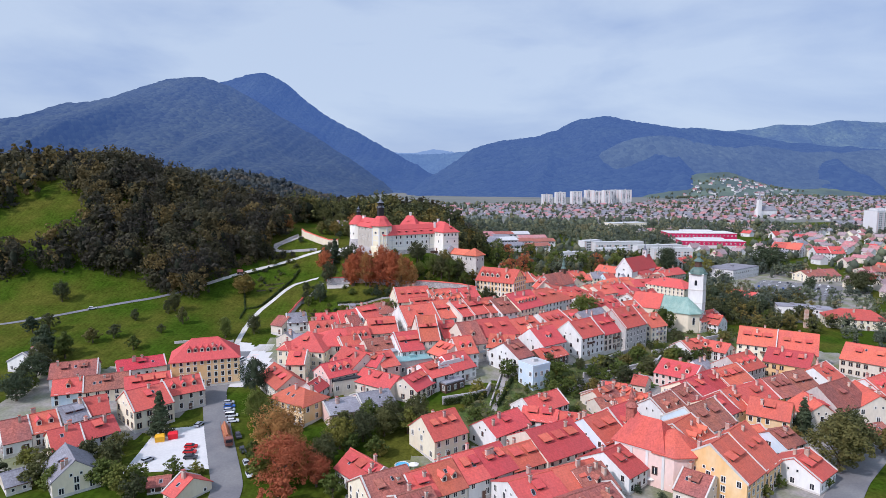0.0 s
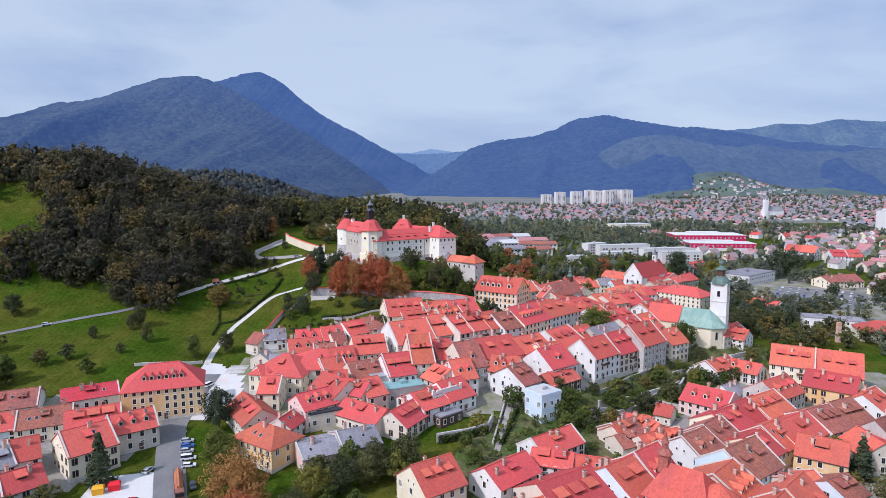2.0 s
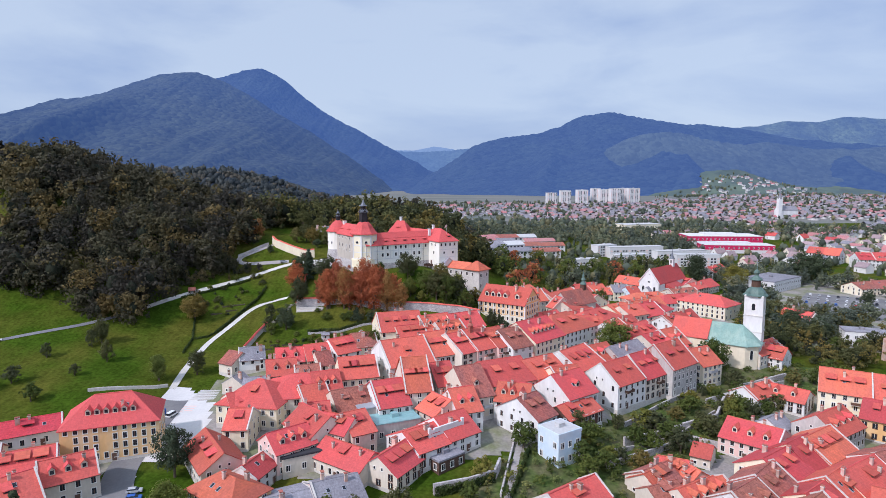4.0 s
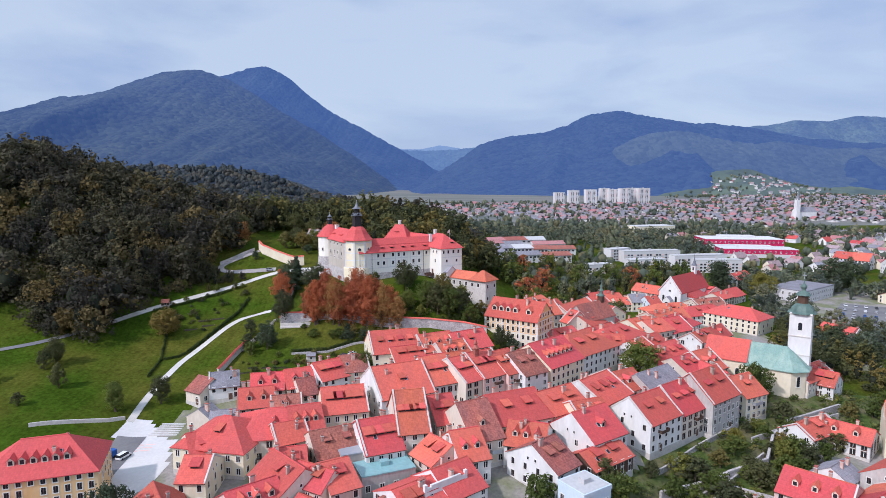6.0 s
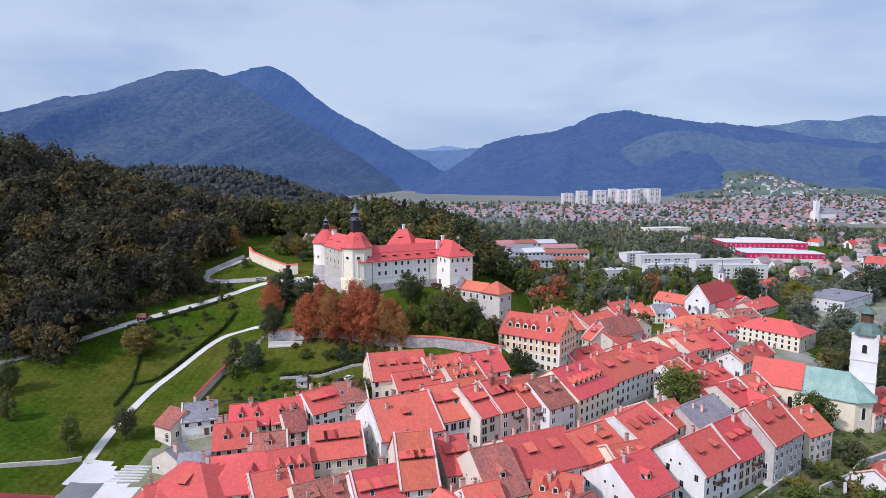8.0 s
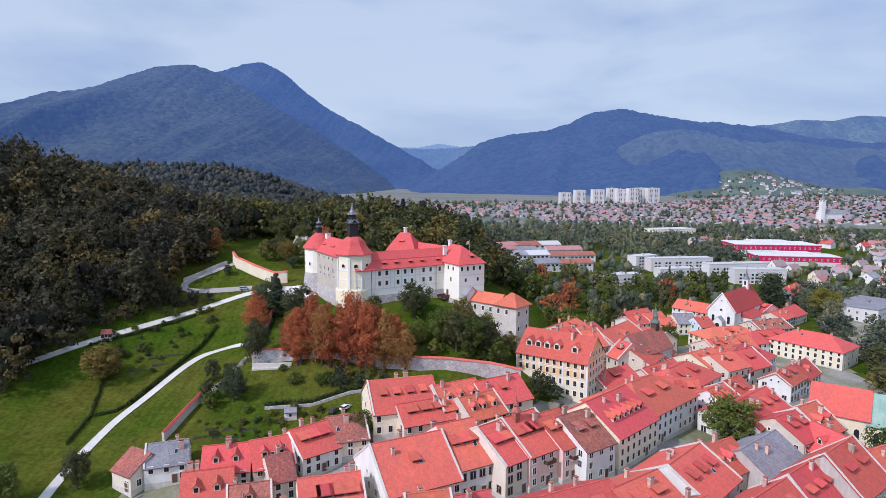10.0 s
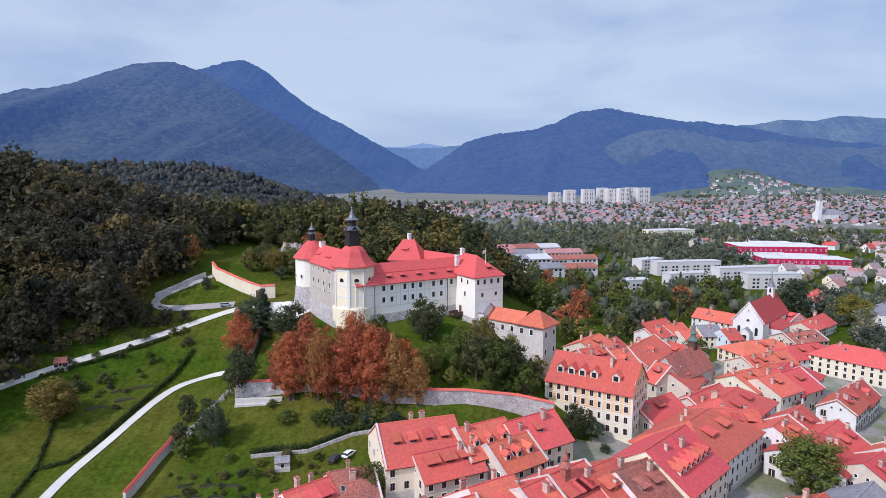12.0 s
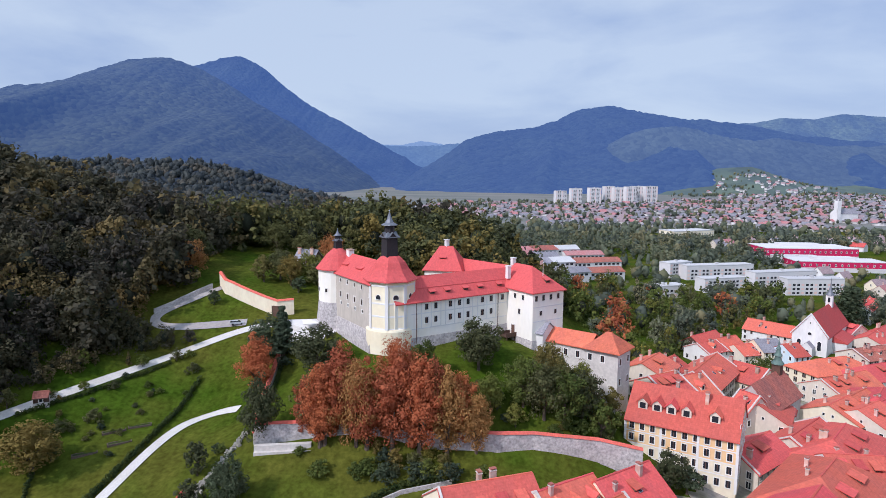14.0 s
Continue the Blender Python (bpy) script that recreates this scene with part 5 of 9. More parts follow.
def arch_window(w, h):
    """A round-headed opening: raised frame, dark panes sunk in it."""
    ge = Geo()
    n = 8
    arc = lambda r, y: [(r * math.cos(math.pi * i / n), y, h - w / 2 + r * math.sin(math.pi * i / n)) for i in range(n + 1)]
    inner, outer = arc(w / 2, -0.10), arc(w / 2 + 0.16, -0.10)
    inner = [(w / 2, -0.10, 0)] + inner + [(-w / 2, -0.10, 0)]
    outer = [(w / 2 + 0.16, -0.10, 0)] + outer + [(-w / 2 - 0.16, -0.10, 0)]
    for i in range(len(inner) - 1):
        ge.poly([inner[i], outer[i], outer[i + 1], inner[i + 1]], FRAME)
        ge.poly([outer[i], (outer[i][0], 0.1, outer[i][2]), (outer[i + 1][0], 0.1, outer[i + 1][2]), outer[i + 1]], FRAME)
        ge.poly([inner[i], inner[i + 1], (inner[i + 1][0], 0.0, inner[i + 1][2]), (inner[i][0], 0.0, inner[i][2])], FRAME)
    ge.poly([(p[0], 0.0, p[2]) for p in inner], GLASS)
    ge.box(-w / 2 - 0.2, w / 2 + 0.2, -0.18, 0.05, -0.15, 0.0, FRAME)
    return ge.mesh("window")


LUNETTE = arch_window(1.5, 1.25)
ARCHED = arch_window(1.3, 3.2)
for i in range(8):
    a = OCT + (i + 0.5) * math.pi / 4
    r = TR * math.cos(math.pi / 8) + 0.02
    put("window", LUNETTE, castle, Matrix.Translation((TU + r * math.cos(a), TV + r * math.sin(a), 15.2)) @ Matrix.Rotation(a + math.pi / 2, 4, "Z"))


def lantern(u, v, z, s, h):
    """A roof turret: shingled shaft, skirt with small gables, upper stage, grey cap and needle with a ball."""
    k = s / 2
    ge = Geo()
    ge.hexa([(u - k, v - k, z), (u + k, v - k, z), (u + k, v + k, z), (u - k, v + k, z)] + [(u + x * k * 0.94, v + y * k * 0.94, z + h * 0.44) for x, y in ((-1, -1), (1, -1), (1, 1), (-1, 1))], SHINGLE)
    ge.lathe(u, v, [(k * 0.85, z + h * 0.50), (k * 0.78, z + h * 0.68)], 8, SHINGLE, math.pi / 8)
    shaft = part("ridge_turret", ge, castle, "dark shingled turret shaft")
    ge = Geo()
    ge.lathe(u, v, [(k * 1.75, z + h * 0.42), (k * 1.7, z + h * 0.44), (k * 1.1, z + h * 0.51), (k * 0.9, z + h * 0.53)], 4, LEAD, math.pi / 4)
    for a in range(4):
        at = Matrix.Translation((u, v, z + h * 0.41)) @ Matrix.Rotation(a * math.pi / 2, 4, "Z")
        for x in (-1, 1):
            ge.hexa([(0, -k * 1.25, h * 0.115), (x * k * 0.8, -k * 1.25, 0), (x * k * 0.8, 0, 0), (0, 0, h * 0.115), (0, -k * 1.25, h * 0.13), (x * k * 0.86, -k * 1.25, h * 0.012), (x * k * 0.86, 0, h * 0.012), (0, 0, h * 0.13)], LEAD, at)
        ge.poly([at @ Vector(p) for p in ((-k * 0.75, -k * 1.2, 0), (k * 0.75, -k * 1.2, 0), (0, -k * 1.2, h * 0.11))], SHINGLE)
    ge.lathe(u, v, [(k * 1.35, z + h * 0.675), (k * 1.3, z + h * 0.69), (k * 0.75, z + h * 0.73), (k * 0.42, z + h * 0.80), (0.06, z + h * 0.97)], 8, LEAD, math.pi / 8)
    put("turret_cap", ge.mesh("turret_cap"), shaft, label="grey sheet-metal gables and needle")
    ge = Geo()
    ge.lathe(u, v, [(0.05, z + h * 0.96), (0.2, z + h * 0.97), (0.2, z + h * 0.985), (0.05, z + h)], 8, METAL)
    put("finial", ge.mesh("finial"), shaft)


LEAD = material("grey_lead_sheet", (0.16, 0.17, 0.19), 0.5, 0.1, 0.4, 0.1, 2.0, 0.1, metal=0.3)
lantern(TU - 0.3, TV, 26.0, 3.4, 13.0)
lantern(BU, BV, 25.2, 2.0, 6.6)
for u, v, z, h in ((35.6, 1.2, 17.5, 3.6), (40.2, 4.5, 19.5, 3.4), (34.6, 33.6, 23.0, 3.2)):
    ge = Geo()
    ge.box(u - 0.6, u + 0.6, v - 0.6, v + 0.6, z, z + h, WHITE)
    ge.box(u - 0.75, u + 0.75, v - 0.75, v + 0.75, z + h, z + h + 0.3, WHITE)
    part("chimney", ge, castle, "white plastered chimney")
ge = Geo()
ge.lathe(41.8, -7.4, [(0.10, 17), (0.06, 24.2)], 6, FRAME)
pole = part("flagpole", ge, castle)
ge = Geo()
ge.hexa([(40.4, -7.5, 22.3), (41.7, -7.45, 22.6), (41.7, -7.4, 22.6), (40.4, -7.45, 22.3), (40.5, -7.5, 23.4), (41.7, -7.45, 23.9), (41.7, -7.4, 23.9), (40.5, -7.45, 23.4)], PINK)
put("flag", ge.mesh("flag"), pole, label="small pale red flag")
ge = Geo()
for i in range(15):
    u = 18 + i * 1.15
    ge.box(u - 0.06, u + 0.06, -7.6 + 0.1 * i - 0.06, -7.6 + 0.1 * i + 0.06, -3.5, 0.1 - 0.02 * i, FRAME)
ge.hexa([(18, -7.68, -0.25), (34.1, -6.28, -0.55), (34.1, -6.2, -0.55), (18, -7.6, -0.25), (18, -7.68, -0.1), (34.1, -6.28, -0.4), (34.1, -6.2, -0.4), (18, -7.6, -0.1)], FRAME)
part("terrace_railing", ge, castle, "pale terrace railing on the slope")

# ---------------------------------------------------------------- barbican below the castle
barbican = thing("barbican", 15.0, 397.2, 18.0, -40, "plain stone gate tower with a red hipped roof", "tower")
ge = Geo()
ge.box(-10.8, 10.8, -4.2, 4.2, -6, 18.3, STONEPALE)
part("wall", ge, barbican)
ge = Geo()
ge.gable_roof(13, 8.4, 18.3, 21.2, ORANGE, over=0.6)
part("roof", ge, barbican, m=pose(-4.3, 0, 0))
ge = Geo()
ge.hip_roof(9.6, 9.2, 18.6, 22.4, ORANGE, over=0.7)
part("roof", ge, barbican, m=pose(6.2, 0, 0))
facade(barbican, 18, pose(-1, -4.2, 0), (15.0,), WINDOWS[1], gap=3.8)
facade(barbican, 8.4, pose(10.8, 0, 0, 0, 0, 90), (9.0, 14.6), WINDOWS[1], gap=5)
link = thing("gate_lodge", 3.0, 403.5, 31.0, -40, "small white lodge with a grey roof", "lodge")
ge = Geo()
ge.gable_walls(4.5, 7, -6, 7.5, 10.0, WHITE)
part("wall", ge, link)
ge = Geo()
ge.gable_roof(4.5, 7, 7.5, 10.0, SLATE)
part("roof", ge, link)

# ---------------------------------------------------------------- large yellow house under the castle
yellow = thing("house", 35.5, 377.0, 9.5, -33, "large apricot and cream house with a red roof and five dormers", "house", "old town houses")
YL, YW = 26.0, 17.0
ge = Geo()
ge.gable_walls(YL, YW, -4, 13.2, 20.2, OCHRE)
ge.box(-YL / 2 - 0.05, YL / 2 + 0.05, -YW / 2 - 0.05, YW / 2 + 0.05, -4, 7.0, CREAM)
part("wall", ge, yellow)
for z in (3.8, 6.9, 10.0, 12.6):
    ge = Geo()
    ge.box(-YL / 2 - 0.1, YL / 2 + 0.12, -YW / 2 - 0.12, -YW / 2 + 0.1, z, z + 0.25, WHITE)
    part("cornice", ge, yellow, "white plaster band")
    ge = Geo()
    ge.box(YL / 2 - 0.1, YL / 2 + 0.10, -YW / 2 + 0.1, YW / 2 + 0.1, z, z + 0.25, WHITE)
    part("cornice", ge, yellow, "white plaster band")
for x in (-YL / 2, -YL / 6, YL / 6, YL / 2):
    ge = Geo()
    ge.box(x - 0.3, x + 0.3, -YW / 2 - 0.10, -YW / 2 + 0.1, 0, 12.6, WHITE)
    part("pilaster", ge, yellow, "white plaster pilaster")
ge = Geo()
ge.gable_roof(YL, YW, 13.2, 20.2, RED, over=0.7)
part("roof", ge, yellow)
facade(yellow, YL, pose(0, -YW / 2 - 0.05, 0), (1.2, 4.6, 7.8, 10.8), WINDOWS[1], gap=2.4)
facade(yellow, YW, pose(YL / 2 + 0.05, 0, 0, 0, 0, 90), (1.2, 4.6, 7.8, 10.8, 14.2), WINDOWS[1], gap=2.8, margin=2.4)
for x in (-9.5, -6.0, -2.6, 1.0, 7.5):
    put("dormer", DORMER[RED.name][0], yellow, pose(x, -YW / 2 * 0.72, 13.2 + 0.28 * 7.0 + 0.1) @ Matrix.Diagonal((1.75, 1.35, 1.5, 1)))
for x, y in ((5.0, -2.0), (-3, 3.5)):
    put("chimney", CHIMNEYS[1], yellow, pose(x, y, 19.0, 0, 0, 90))

# ---------------------------------------------------------------- parish church
church = thing("church", 131.0, 348.5, g(131, 348.5), -35, "church with a green copper choir, red nave and white tower", "church")
cz = g(131, 348.5)
ge = Geo()
ge.box(-20, -4, -7.5, 7.5, -4, 10.8, CREAM)
part("nave_wall", ge, church)
ge = Geo()
ge.gable_roof(16, 15, 10.8, 17.8, RED, over=0.6)
part("nave_roof", ge, church, m=pose(-12, 0, 0))
ge = Geo()
ge.lathe(9, 0, [(8.4, -4), (8.4, 9.6)], 8, CREAM, math.pi / 8)
ge.box(-5, 9, -7.4, 7.4, -4, 9.6, CREAM)
part("choir_wall", ge, church)
ge = Geo()
ge.gable_roof(14, 15, 9.8, 17.2, COPPER, over=0.7)
ge.lathe(7, 0, [(9.2, 9.2), (9.2, 9.5), (0.2, 17.3)], 8, COPPER, math.pi / 8)
part("choir_roof", ge, church, "green copper roof", m=pose(2.5, 0, 0))
ge = Geo()
for i in range(24):
    x = -6.8 + 0.6 * i
    for s in (-1, 1):
        ge.hexa([(x, s * 8.2, 9.35), (x + 0.08, s * 8.2, 9.35), (x + 0.08, 0, 17.42), (x, 0, 17.42), (x, s * 8.2, 9.5), (x + 0.08, s * 8.2, 9.5), (x + 0.08, 0, 17.56), (x, 0, 17.56)], COPPER)
seams = part("roof_seams", ge, church, "standing copper seams", m=pose(2.5, 0, 0))
seams["kind"] = "stuff"
for x in (-17, -12, -7, -2, 3, 7.5):
    put("window", ARCHED, church, pose(x, -7.52, 3.2) @ Matrix.Diagonal((1.1, 1, 1.3, 1)))
for a in (-45, 0, 45):
    put("window", ARCHED, church, pose(9, 0, 3.2, 0, 0, a) @ pose(8.4 * math.cos(math.pi / 8) + 0.02, 0, 0, 0, 0, 90) @ Matrix.Diagonal((1.1, 1, 1.3, 1)))
ge = Geo()
ge.box(-3.9, 3.9, -3.9, 3.9, -4, 32.6, WHITE)
for z in (8.5, 15.5, 23.0, 31.8):
    ge.box(-4.1, 4.1, -4.1, 4.1, z, z + 0.4, STONEPALE)
TM = pose(13.2, 5.6, -1.5, 0, 0, 0)
tower = part("bell_tower", ge, church, "white plastered square bell tower", m=TM)
for a in (0, 90, 180, 270):
    put("window", ARCHED, tower, pose(0, 0, 25.8, 0, 0, a) @ pose(0, -3.93, 0) @ Matrix.Diagonal((1.1, 1, 0.95, 1)))
ge = Geo()
ge.lathe(0, 0, [(5.5, 32.2), (5.4, 32.5), (4.5, 33.1), (4.2, 33.9), (3.5, 34.9), (2.5, 35.7), (2.1, 36.1)], 8, DARKCOPPER, math.pi / 8)
ge.lathe(0, 0, [(2.7, 39.2), (2.9, 39.4), (2.1, 40.3), (1.0, 41.0), (0.8, 41.5), (0.9, 41.9), (1.3, 42.6), (1.1, 43.3), (0.3, 44.1), (0.1, 46.0)], 8, DARKCOPPER, math.pi / 8)
part("tower_helm", ge, tower, "dark green copper onion helm")
ge = Geo()
ge.lathe(0, 0, [(2.0, 36.0), (2.0, 39.3)], 8, TIMBER, math.pi / 8)
part("lantern", ge, tower, "brown timber lantern")
ge = Geo()
ge.box(-0.1, 0.1, -0.1, 0.1, 45.8, 48.6, METAL)
ge.box(-0.7, 0.7, -0.1, 0.1, 47.2, 47.45, METAL)
part("cross", ge, tower)

# ---------------------------------------------------------------- houses

# west end, by the car park
house(-154.2, 248.7, 25, 17.2, 16.6, 3.9, 8, WHITE, OLD, 0)
house(-130.8, 256.8, 32, 18.7, 14.1, 4.3, 7, WHITE, CRIMSON, 0)
house(-179.6, 257.2, 77, 6.0, 16.6, 4.3, 8.5, WHITE, SLATE, 0)
house(-145.4, 230.3, 26, 11.0, 14.1, 4.7, 8.5, PALEBLUE, ORANGE, 0)
house(-132.8, 234.3, 27, 16.3, 15.4, 5.2, 9, CREAM, OLD, 0)
house(-116.2, 233.5, 29, 16.6, 14.1, 6.0, 10, WHITE, RED, 0)
house(-108.5, 215.1, 47, 13.9, 16.6, 7.3, 12.5, CREAM, RED, 1)
house(-101.2, 229.1, 37, 14.1, 12.8, 6.5, 11, BEIGE, RED, 1)
house(-124.9, 211.5, 36, 8.1, 14.1, 5.6, 10, WHITE, RED, 0)
house(-129.6, 205.2, 49, 7.9, 14.1, 5.6, 9.5, WHITE, SLATE, 2)
house(-135.8, 199.4, 43, 8.5, 14.1, 4.7, 9, WHITE, RED, 2)
house(-141.7, 193.9, 40, 7.7, 17.9, 4.3, 9, WHITE, OLD, 0)
house(-122.1, 189.3, 42, 9.1, 15.4, 4.7, 9, CREAM, ORANGE, 0)
house(-115.4, 195.5, 48, 10.4, 11.5, 5.2, 9, WHITE, RED, 1)
house(-109.9, 172.6, 131, 15.4, 12.2, 4.7, 9.5, CREAM, SLATE, 1)
house(-73.0, 167.0, 145, 6.0, 11.5, 2.6, 6, CREAM, RED, 0)
house(-82.7, 170.6, 16, 6.0, 6.4, 2.1, 3.5, TIMBER, OLD, 0)
house(-125.3, 170.2, 45, 6.0, 11.5, 2.4, 4.5, BEIGE, SLATE, 0)

# foreground row along the lower street
house(-15.9, 161.9, 32, 14.0, 17.9, 5.2, 10.5, CREAM, OLD, 2)
house(-6.6, 163.1, 30, 7.6, 15.4, 5.6, 10, WHITE, RED, 1)
house(-0.6, 167.2, 34, 8.4, 16.6, 5.6, 10.5, BEIGE, ORANGE, 0)
house(6.5, 173.5, 32, 8.1, 17.9, 5.6, 10.5, WHITE, RED, 2)
house(13.7, 178.0, 35, 10.1, 17.9, 5.6, 10.5, WHITE, RED, 2)
house(23.7, 181.8, 32, 13.3, 14.1, 5.2, 9.5, BEIGE, ORANGE, 1)
house(35.0, 192.1, 33, 19.9, 21.8, 5.6, 11.5, BEIGE, RED, 1)
house(-22.0, 173.0, -48, 17.5, 11.5, 4.3, 8.5, WHITE, RED, 1)
house(25.1, 162.1, 27, 14.7, 17.9, 5.8, 9.7, WHITE, RED, 1)
house(38.1, 168.9, 27, 14.7, 17.9, 5.3, 10.3, WHITE, RED, 1)
house(74.9, 169.6, -42, 9.2, 14.1, 4.3, 8, BEIGE, OLD, 0)
house(39.8, 156.9, 30, 17.1, 15.4, 5.2, 9, WHITE, OLD, 1)
house(42.1, 168.4, 30, 10.8, 15.4, 5.2, 10, WHITE, OLD, 1)
house(52.9, 180.5, 41, 9.7, 17.9, 5.2, 10, WHITE, RED, 2)
house(-7.4, 153.9, 31, 10.8, 15.4, 5.2, 9, CREAM, OLD, 1)

# houses round the stair lane
house(-1.2, 195.9, 35, 13.1, 15.4, 6.9, 12.5, CREAM, RED, 0)
house(20.1, 202.6, 41, 16.9, 12.8, 5.6, 9.5, WHITE, RED, 1)
house(36.6, 221.6, 37, 18.9, 11.5, 5.2, 9, WHITE, RED, 1)
house(35.4, 211.6, -18, 12.5, 10.2, 5.4, 8.2, WHITE, RED, 0)
house(47.3, 207.8, -18, 12.5, 10.2, 4.9, 8.8, WHITE, RED, 0)
house(51.3, 196.7, 38, 12.4, 17.9, 8.0, 13.7, PALEBLUE, RED, 2)
house(61.1, 204.3, 38, 12.4, 17.9, 7.5, 14.3, PALEBLUE, RED, 2)
house(30.1, 264.1, 42, 9.5, 17.9, 7.3, 12.5, WHITE, OLD, 1)
house(47.2, 271.7, 38, 16.7, 11.5, 4.7, 8, TIMBER, RED, 0)
house(-37.9, 218.9, 28, 12.9, 15.4, 4.1, 6.2, PINK, SLATE, 0)
house(-26.6, 225.0, 28, 12.9, 15.4, 3.6, 6.8, PINK, SLATE, 0)
house(-24.9, 240.4, -35, 19.2, 12.8, 4.3, 8, BEIGE, RED, 1)
house(-11.9, 236.7, 59, 13.6, 12.8, 4.7, 9, BEIGE, RED, 1)
house(-5.0, 248.0, 40, 12.2, 16.6, 5.4, 9.2, WHITE, RED, 1)
house(4.3, 255.9, 40, 12.2, 16.6, 4.9, 9.8, WHITE, RED, 1)

# lower town, by the pink church
house(79.9, 196.2, 44, 14.0, 20.5, 6.9, 13, BEIGE, ORANGE, 0)
house(92.3, 212.3, 35, 18.2, 17.9, 6.5, 12.5, PALEBLUE, OLD, 2)
house(82.4, 174.2, 42, 12.3, 22.0, 8.4, 16.1, OCHRE, RED, 2)
house(91.6, 182.3, 42, 12.3, 22.0, 7.9, 16.9, OCHRE, RED, 2)
house(111.6, 181.6, 39, 12.0, 15.4, 4.3, 8.5, WHITE, RED, 0)
house(114.1, 199.8, 28, 9.6, 12.8, 5.2, 8.5, PALEBLUE, OLD, 0)
house(105.5, 203.5, 20, 12.1, 12.8, 4.3, 7.5, BEIGE, ORANGE, 2)
house(82.7, 223.1, 37, 14.5, 15.4, 6.0, 11, WHITE, OLD, 2)
house(92.2, 232.0, 43, 13.6, 15.4, 6.0, 11, WHITE, OLD, 0)
house(100.4, 241.7, 36, 13.6, 16.6, 6.3, 10.7, CREAM, RED, 2)
house(111.4, 249.7, 36, 13.6, 16.6, 5.8, 11.3, CREAM, RED, 2)
house(120.8, 255.3, 34, 17.9, 16.6, 6.0, 11, BEIGE, ORANGE, 0)
house(101.2, 223.0, 37, 11.9, 16.6, 6.3, 10.7, CREAM, RED, 1)
house(110.7, 230.2, 37, 11.9, 16.6, 5.8, 11.3, CREAM, RED, 1)
house(121.1, 235.9, 33, 21.4, 16.6, 6.0, 11, CREAM, RED, 1)
house(121.5, 218.5, -36, 14.2, 14.1, 6.9, 11.5, OCHRE, RED, 1)
house(135.0, 243.6, 25, 12.5, 19.2, 6.3, 11.2, WHITE, OLD, 1)
house(146.2, 248.9, 25, 12.5, 19.2, 5.8, 11.8, WHITE, OLD, 1)
house(133.5, 269.6, 33, 17.6, 15.4, 6.9, 12, GREY, RED, 1)
house(160.3, 275.7, -40, 18.6, 17.9, 7.3, 12, OCHRE, RED, 2)
house(155.9, 296.5, -31, 17.0, 20.5, 9.7, 16.1, CREAM, ORANGE, 3)
house(170.5, 287.8, -31, 17.0, 20.5, 9.2, 16.9, CREAM, ORANGE, 3)
house(201.0, 280.3, -45, 21.0, 21.8, 7.3, 13, BEIGE, ORANGE, 0)
house(135.8, 299.0, -45, 15.3, 12.8, 4.7, 8, WHITE, RED, 1)
house(124.9, 301.1, 30, 16.7, 11.5, 4.7, 8, WHITE, RED, 0)
house(105.3, 262.9, -43, 17.6, 16.6, 5.6, 10, PINK, RED, 3)
house(117.9, 275.2, 37, 9.8, 10.2, 3.9, 7, WHITE, SLATE, 0)
house(151.4, 231.0, 31, 21.4, 17.9, 6.9, 14, GREY, OLD, 1)
house(166.2, 232.6, -98, 18.7, 15.4, 5.6, 11, BEIGE, ORANGE, 0)
house(178.0, 245.9, 27, 12.5, 15.4, 6.3, 10.7, WHITE, RED, 1)
house(189.2, 251.5, 27, 12.5, 15.4, 5.8, 11.3, WHITE, RED, 1)
house(139.8, 223.3, -94, 13.6, 12.8, 6.0, 10.5, BEIGE, RED, 0)
house(164.1, 259.6, 40, 15.0, 15.4, 6.0, 11, WHITE, RED, 0)
house(154.1, 210.8, 16, 7.8, 11.5, 3.0, 6, TIMBER, OLD, 0)
house(71.1, 243.3, -24, 8.6, 11.5, 3.9, 7, BEIGE, ORANGE, 0)
house(63.6, 237.5, 34, 11.2, 11.5, 3.9, 7, BEIGE, OLD, 0)
house(72.0, 228.7, 30, 14.6, 11.5, 4.3, 8, BEIGE, ORANGE, 0)

# upper town, west
house(-68.7, 273.6, 31, 8.2, 20.5, 5.6, 10.5, BEIGE, RED, 0)
house(-62.0, 277.6, -11, 22.2, 21.8, 7.3, 13, CREAM, RED, 1, hip=True)
house(-49.5, 284.0, 14, 24.5, 21.8, 6.9, 12, BEIGE, RED, 1, hip=True)
house(-84.2, 316.2, -29, 7.7, 11.5, 4.3, 8, BEIGE, OLD, 0)
house(-78.4, 318.8, 20, 10.5, 11.5, 4.7, 8.5, WHITE, SLATE, 0)
house(-77.3, 298.0, 70, 6.2, 10.2, 3.9, 7, BEIGE, SLATE, 0)
house(-69.6, 294.7, 13, 8.1, 10.2, 3.9, 7, GREY, SLATE, 0)
house(-62.6, 306.0, 18, 11.5, 19.2, 5.2, 9, BEIGE, RED, 0)
house(-61.7, 316.7, 14, 12.0, 14.1, 4.7, 9, BEIGE, RED, 2)
house(-51.1, 318.8, 25, 10.6, 14.1, 4.7, 9.5, BEIGE, RED, 2)
house(-42.1, 323.8, 40, 11.3, 15.4, 5.2, 10, WHITE, RED, 1)
house(-51.2, 301.9, 17, 10.1, 11.5, 4.3, 8, WHITE, OLD, 0)
house(-33.2, 330.4, 19, 10.7, 15.4, 4.7, 9, CREAM, OLD, 0)
house(-47.4, 312.1, 29, 6.3, 14.1, 5.2, 9, BEIGE, OLD, 0)
house(-30.9, 296.5, 17, 14.5, 17.9, 7.3, 13, CREAM, RED, 4)
house(-41.1, 285.7, 22, 10.1, 17.9, 6.9, 12, BEIGE, RED, 3)
